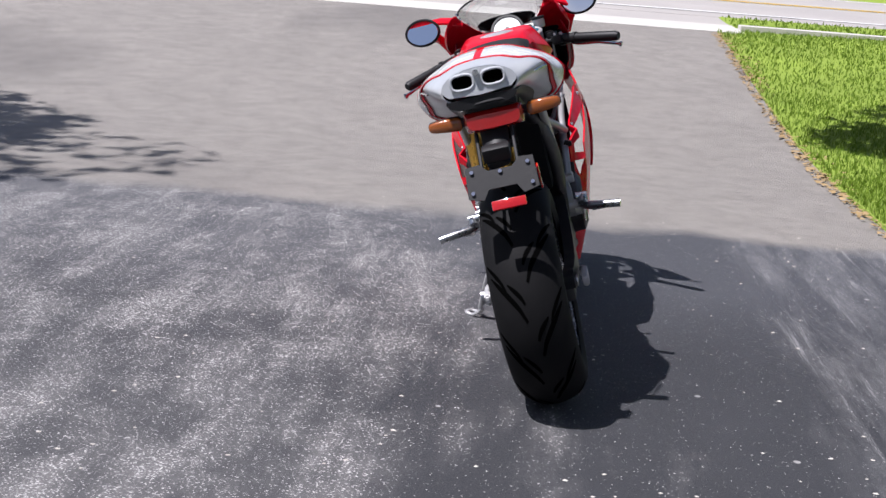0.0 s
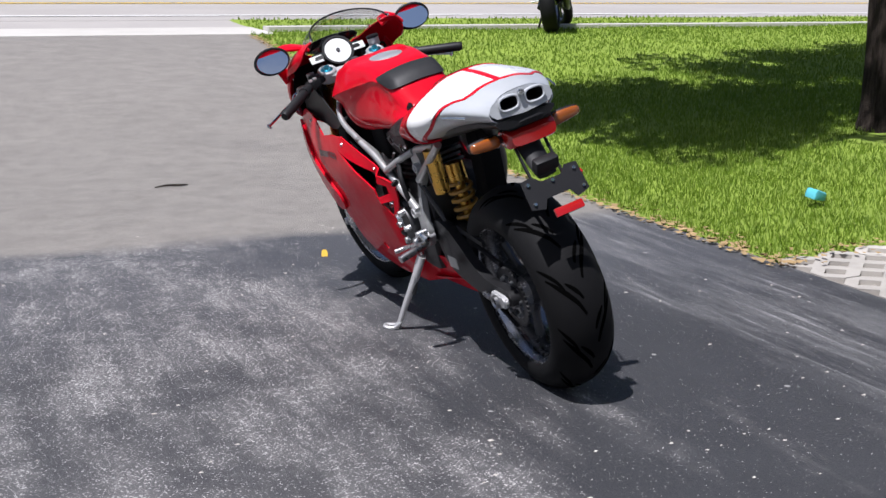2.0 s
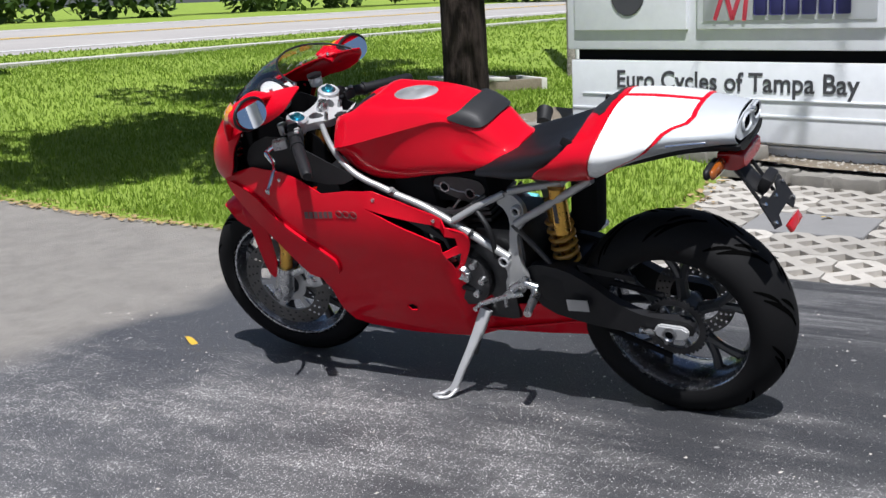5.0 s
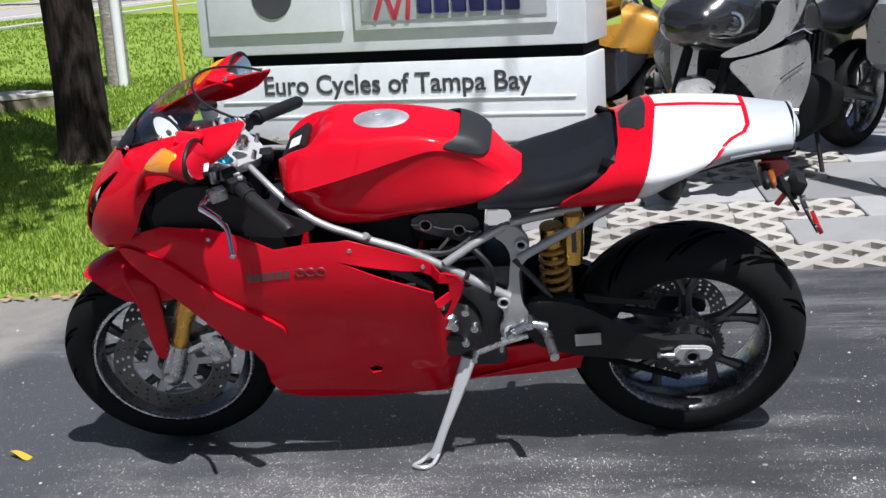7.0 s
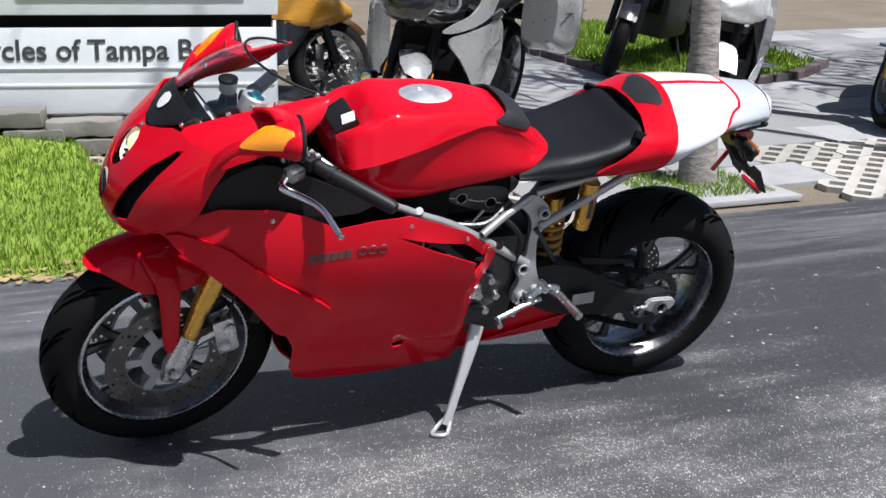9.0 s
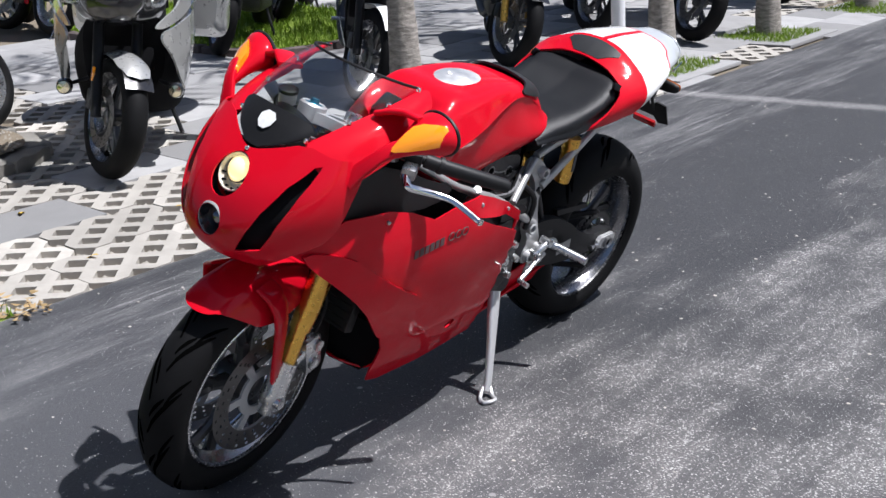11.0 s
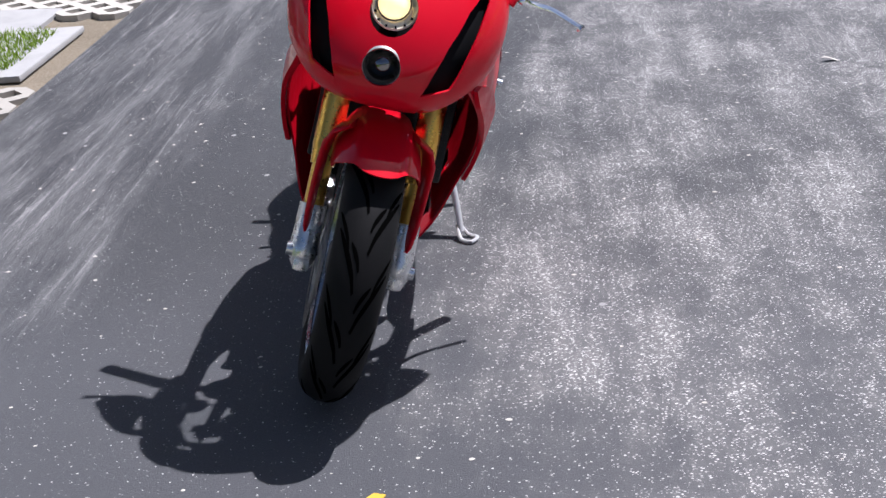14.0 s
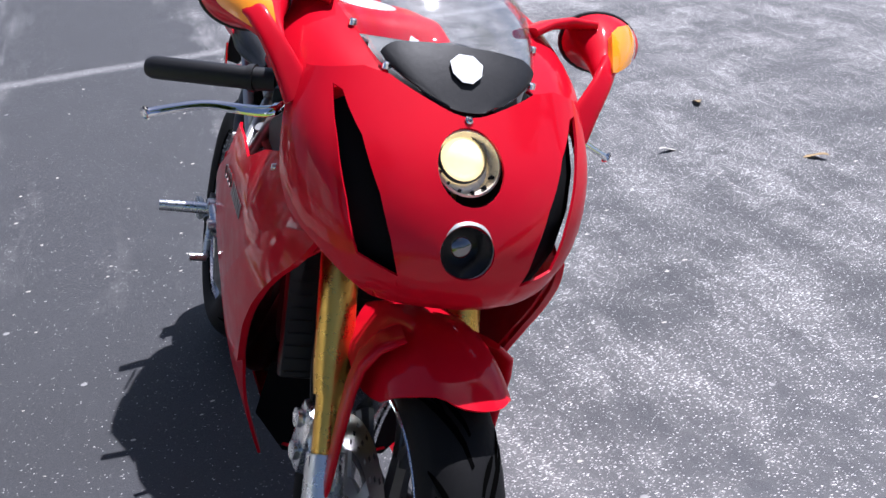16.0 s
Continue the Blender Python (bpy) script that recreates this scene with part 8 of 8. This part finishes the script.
        part("case_seam", tube([(0.153, -0.26, 0.69), (0.155, 0.0, 0.70), (0.152, 0.2, 0.71)] if s > 0 else [(-0.153, -0.26, 0.69), (-0.155, 0.0, 0.70), (-0.152, 0.2, 0.71)], 0.004, 6), "black", cs)
        fog = part("fog_lamp", lathe([(0.05, 0.006), (0.045, 0.036), (0.02, 0.042), (-0.05, 0.030), (-0.06, 0.01)], 20, "y", (s * 0.275, wb - 0.20, 0.42)), "blackpaint", ob, "small round fog lamp")
        part("lens", lathe([(0.056, 0.002), (0.05, 0.030), (0.04, 0.033)], 20, "y", (s * 0.275, wb - 0.20, 0.42)), "reflector", fog)
        part("bracket", tube([(s * 0.18, wb - 0.32, 0.44), (s * 0.265, wb - 0.24, 0.42)], 0.010, 8), "black", fog)
    part("front_fender", panel([(52, -26), (48, 0), (52, 26), (66, 38), (90, 40), (118, 34), (118, -34), (90, -40), (66, -38)], lambda a, b: (b * 0.0022, wb + (0.335 - 0.00002 * b * b) * math.cos(radians(a)), 0.305 + (0.335 - 0.00002 * b * b) * math.sin(radians(a))), 0.004, (), 9.0), "silver", ob, "silver front mudguard")
    part("fork_reflector", box((0.01, 0.02, 0.07), (0.125, wb - 0.06, 0.50), 0.003), "orange", ob)
    part("fork_reflector", box((0.01, 0.02, 0.07), (-0.125, wb - 0.06, 0.50), 0.003), "orange", ob)
    part("belly", body({0.55: [(0, 0.5), (0.15, 0.5), (0.25, 0.46), (0.25, 0.36), (0.2, 0.26), (0, 0.24)], 1.1: [(0, 0.7), (0.15, 0.7), (0.26, 0.62), (0.26, 0.42), (0.2, 0.28), (0, 0.26)], wb - 0.36: [(0, 0.8), (0.12, 0.8), (0.20, 0.7), (0.2, 0.5), (0.15, 0.4), (0, 0.38)]}), "void", ob, "", 50)
    part("windscreen", panel([(0, -1), (1, -1), (1, 1), (0, 1)], lambda q, s: (0.26 * math.sin(s * 1.4), wb + 0.02 - 0.34 * q - 0.20 * (1 - math.cos(s * 1.57)), 1.03 + 0.36 * q - 0.06 * (1 - math.cos(s * 1.57))), 0.004, (), 0.2), "screen", ob, "", 60)
    part("tail_case", body({-0.34: [(0, 0.98), (0.10, 0.98), (0.16, 0.95), (0.17, 0.88), (0.14, 0.82), (0, 0.80)], -0.10: [(0, 1.02), (0.12, 1.02), (0.20, 0.98), (0.21, 0.88), (0.18, 0.80), (0, 0.78)], 0.10: [(0, 0.96), (0.10, 0.96), (0.16, 0.93), (0.17, 0.86), (0.14, 0.80), (0, 0.78)]}), "blackpaint", ob, "", 50)
    steer_front(ob, wb, 30)
    return ob


tourer(2.90, -0.28, 47)
sport_bike(3.00, -2.20, 45, "white", "white and black sport motorcycle with dark wheels")
sport_bike(3.00, -3.66, 43, "blackpaint", "black naked motorcycle with gold fork parked in a row", False, fork="gold")
sport_bike(3.30, -5.15, 42, "graphite", "dark grey sport motorcycle parked behind the pole")
sport_bike(2.42, -5.20, 40, "blackpaint", "black naked motorcycle with a round headlight", False)
sport_bike(2.75, -7.3, 42, "tailgrey", "grey sport motorcycle at the end of the row")
sport_bike(4.44, -0.40, 168, "gold_paint", "gold and black sport motorcycle behind the sign", True, -8, "blackpaint", "black", "alu")
sport_bike(5.25, -2.92, 35, "blackpaint", "black motorcycle standing on the slabs", False)
sport_bike(6.1, -4.3, 38, "graphite", "dark grey motorcycle standing on the slabs")
sport_bike(7.6, -2.95, 70, "red", "red motorcycle with pale wheels standing far back", True, -8, "alu", "black", "alu")
sport_bike(8.6, -3.05, 78, "blackpaint", "black cruiser with bright wheels standing far back", False, -8, "alu", "chrome", "alu")
lawn_bike = sport_bike(5.95, 11.05 - 0.0, -33, "red", "red and black motorcycle parked on the lawn", False, -8)
part("muffler", join(lathe([(-0.30, 0.045), (-0.31, 0.055), (0.02, 0.06), (0.05, 0.04)], 18, "y", (0.17, -0.02, 0.55)), lathe([(-0.30, 0.045), (-0.31, 0.055), (0.02, 0.06), (0.05, 0.04)], 18, "y", (0.17, -0.02, 0.68))), "alu", lawn_bike, "two stacked round silencers")

# ---------- grass island with a brick edge ----------
isle_edge = smooth_path([(5.25, -4.9, 0), (4.78, -4.2, 0), (4.70, -3.5, 0), (4.92, -3.05, 0), (5.6, -2.92, 0), (7.4, -2.95, 0), (8.4, -3.3, 0)], 12)
isle_line = [(p.x, p.y) for p in isle_edge] + [(9.0, -4.4), (8.0, -5.4)]
isle = tagged(new("island"), "low grass island edged with dark bricks", "planting bed", kind="structure")
part("turf", panel(isle_line, lambda x, y: (x, y, height(x, y) + 0.030 + 0.012 * noise.noise((x * 2, y * 2, 0))), 0, (), 0.15), "lawn", isle)
kerb_me = bpy.data.meshes.new("brick")
kerb_bm = box((0.205, 0.10, 0.075), (0, 0, 0), 0.006, (0, 0, 0), 1)
kerb_bm.to_mesh(kerb_me)
kerb_bm.free()
kerb_me.materials.append(M["darkbrick"])
run, next_at = 0.0, 0.0
for a, b in zip(isle_edge, isle_edge[1:]):
    steps = max(1, int((b - a).length / 0.02))
    for q in range(steps):
        run += (b - a).length / steps
        if run >= next_at:
            next_at = run + 0.215
            p = a.lerp(b, (q + 1) / steps)
            ob = new("brick", kerb_me)
            ob.parent = isle
            ob.matrix_world = pose(p.x, p.y, height(p.x, p.y) + 0.022, 0, 0, math.degrees(math.atan2(b.y - a.y, b.x - a.x)))
isle_rng = np.random.default_rng(77)
isle_v, isle_f = [], []
while len(isle_f) < 9000:
    gx_, gy_ = isle_rng.uniform(4.7, 9.0), isle_rng.uniform(-5.4, -2.9)
    if not inside((gx_, gy_), isle_line):
        continue
    gz_, ga_, gh_ = height(gx_, gy_) + 0.025, isle_rng.uniform(0, 6.28), isle_rng.uniform(0.03, 0.075)
    k = len(isle_v)
    isle_v += [(gx_ - 0.008 * math.cos(ga_), gy_ - 0.008 * math.sin(ga_), gz_), (gx_ + 0.008 * math.cos(ga_), gy_ + 0.008 * math.sin(ga_), gz_), (gx_ + isle_rng.normal(0, 0.02), gy_ + isle_rng.normal(0, 0.02), gz_ + gh_)]
    isle_f.append((k, k + 1, k + 2))
isle_me = bpy.data.meshes.new("grass")
isle_me.from_pydata(isle_v, [], isle_f)
tagged(part_mesh("grass", isle_me, "grass", None, "", 0), "green grass on the brick-edged island", "grass", kind="stuff")

# ---------- poles, box, far hedge ----------
pole = thing("pole", standing(2.05, -3.58), "white painted steel pole in the parking bay", "pole")
part("shaft", tube([(0, 0, 0), (0, 0, 5.0)], 0.045, 20), "polewhite", pole)
part("foot", lathe([(0, 0.09), (0.012, 0.09), (0.02, 0.05), (0.05, 0.047)], 20, "z"), "polewhite", pole)
util = thing("utility_pole", standing(9.3, 4.9), "grey utility pole with a white conduit on the lawn", "utility pole")
part("shaft", tube([(0, 0, 0), (0, 0, 7)], [0.12, 0.10], 20), "palmbark", util)
part("conduit", tube([(-0.10, -0.08, 0), (-0.10, -0.08, 5)], 0.05, 12), "polewhite", util)
stake = thing("marker_stake", standing(8.5, 3.95), "thin yellow plastic marker stake in the lawn", "stake")
part("rod", tube([(0, 0, 0), (0.01, 0.02, 0.8), (0, 0, 1.6)], 0.02, 8), "leafyel", stake)
vault = thing("utility_box", standing(7.6, 5.1, -35), "weathered concrete utility box open in the lawn", "utility box")
for dx_, dy_, sx_, sy_, mat_ in ((-0.5, 0, 0.07, 0.62, "soil"), (0.5, 0, 0.07, 0.62, "concrete"), (0, -0.29, 0.93, 0.07, "soil"), (0, 0.29, 0.93, 0.07, "soil")):
    part("side", box((sx_, sy_, 0.14), (dx_, dy_, 0.05), 0.010), mat_, vault)
part("cover", box((0.62, 0.66, 0.035), (-0.21, 0, 0.142), 0.008, (0, 2, 0)), "concrete", vault, "pale concrete cover slid half aside")

hedge_rng = random.Random(9)
hedge = [(x + hedge_rng.uniform(-0.5, 0.5), 25.5 + hedge_rng.uniform(-0.8, 0.8), 1.0 + hedge_rng.uniform(0.3, 2.4), hedge_rng.uniform(0.7, 1.2)) for x in range(-40, 110) for _ in range(2)]
tagged(part_mesh("hedge", leaves_mesh("hedge", hedge, 26000, 0.22, 5), "leaves", None, "", 0), "dark green hedge along the far side of the road", "hedge", kind="stuff")
far_rng = random.Random(4)
far = [(38 + far_rng.uniform(-1, 1), y + far_rng.uniform(-0.5, 0.5), 0.8 + far_rng.uniform(0.2, 3.0), far_rng.uniform(0.8, 1.5)) for y in range(-40, 24) for _ in range(2)]
tagged(part_mesh("hedge", leaves_mesh("hedge", far, 14000, 0.25, 6), "leaves", None, "", 0), "dark green trees beyond the eastern lawn", "hedge", kind="stuff")
back = [(x + far_rng.uniform(-1, 1), -16 + far_rng.uniform(-0.6, 0.6), 0.3 + far_rng.uniform(0.2, 3.4), far_rng.uniform(0.8, 1.4)) for x in range(-30, 40) for _ in range(2)]
tagged(part_mesh("hedge", leaves_mesh("hedge", back, 14000, 0.22, 8), "leaves", None, "", 0), "dark green shrubs behind the parking bay", "hedge", kind="stuff")


# ---------- leaves and litter ----------
def leaf(x, y, size, rz, material, label, name="leaf", lift=0.002):
    line = [(math.copysign(abs(math.cos(a)) ** 1.0, math.cos(a)) * size, math.sin(a) * size * 0.32 * (1 - 0.35 * math.cos(a))) for a in [6.28319 * i / 14 for i in range(14)]]
    bm = panel(line, lambda a, b: (a, b, 0.010 * math.sin(a / size * 2.2) + 2.2 * b * b / size * 0.2 + 0.006), 0.0008, (), size * 0.5)
    ob = part(name, bm, material, None, "", 60)
    ob.matrix_world = standing(x, y, rz, lift)
    return tagged(ob, label, "leaf", "fallen leaves on the driveway")


for x, y, s, a, mat in ((-0.147, 1.862, 0.042, 75, "leafyel"), (-1.88, -1.17, 0.05, 70, "leafdry"), (-1.54, -0.71, 0.04, 10, "pebble"), (-1.90, -0.39, 0.05, 120, "leafdry"), (1.95, 0.52, 0.04, 200, "leafyel"), (2.2, -0.15, 0.04, 80, "leafyel"), (2.75, 0.35, 0.045, 150, "leafyel")):
    leaf(x, y, s, a, mat, "curled yellow leaf lying on the ground" if mat == "leafyel" else "curled dry leaf lying on the ground")
twig = part("twig", tube([(-0.10, 0, 0.008), (-0.03, 0.012, 0.012), (0.05, 0.0, 0.010), (0.10, 0.014, 0.006)], [0.003, 0.006, 0.006, 0.002], 8, 4), "bark", None, "", 60)
twig.matrix_world = standing(-0.446, 3.782, 10)
tagged(twig, "thin dark twig lying on the pale asphalt", "twig")
wrap = part("wrapper", moved(box((0.10, 0.07, 0.05), (0, 0, 0), 0.012), pose(0, 0, 0.03, 10, 15, 20)), "bluebit")
for v in wrap.data.vertices:
    v.co += 0.012 * noise.noise_vector(v.co * 40)
wrap.matrix_world = standing(2.489, 1.859, 0, 0.045)
tagged(wrap, "crumpled pale blue wrapper lying in the grass", "litter")

lit_rng = random.Random(12)


def litter(count, where, size, seed):
    r = random.Random(seed)
    vs, fs = [], []
    for _ in range(count):
        x, y, z = where(r)
        s, a, tilt = size * r.uniform(0.5, 1.3), r.uniform(0, 6.28), r.uniform(-0.7, 0.7)
        c, n = math.cos(a), math.sin(a)
        k = len(vs)
        for p, q in ((-1, 0), (-0.2, 0.45), (1, 0), (-0.2, -0.45)):
            vs.append((x + s * (p * c - q * n), y + s * (p * n + q * c), z + s * (0.35 + tilt * q + 0.25 * abs(p))))
        fs += [(k, k + 1, k + 2), (k, k + 2, k + 3)]
    me = bpy.data.meshes.new("leaf_litter")
    me.from_pydata(vs, [], fs)
    return part_mesh("leaf_litter", me, "leafdry", None, "", 0)


def lawn_edge(r):
    y = r.uniform(0.95, 10.0)
    x = EDGE - 0.05 + abs(r.gauss(0, 0.09)) - r.random() * 0.05
    return x, y, height(x, y) + 0.004


def paver_edge(r):
    x = r.uniform(1.6, 3.8)
    y = LAWN_Y + 0.085 * (x - EDGE) + r.gauss(-0.03, 0.07)
    return x, y, height(x, y) + 0.006


tagged(litter(1500, lawn_edge, 0.021, 31), "dry brown leaf litter along the lawn edge", "leaf litter", kind="stuff")
tagged(litter(170, paver_edge, 0.022, 32), "dry brown leaf litter between lawn and pavers", "leaf litter", kind="stuff")
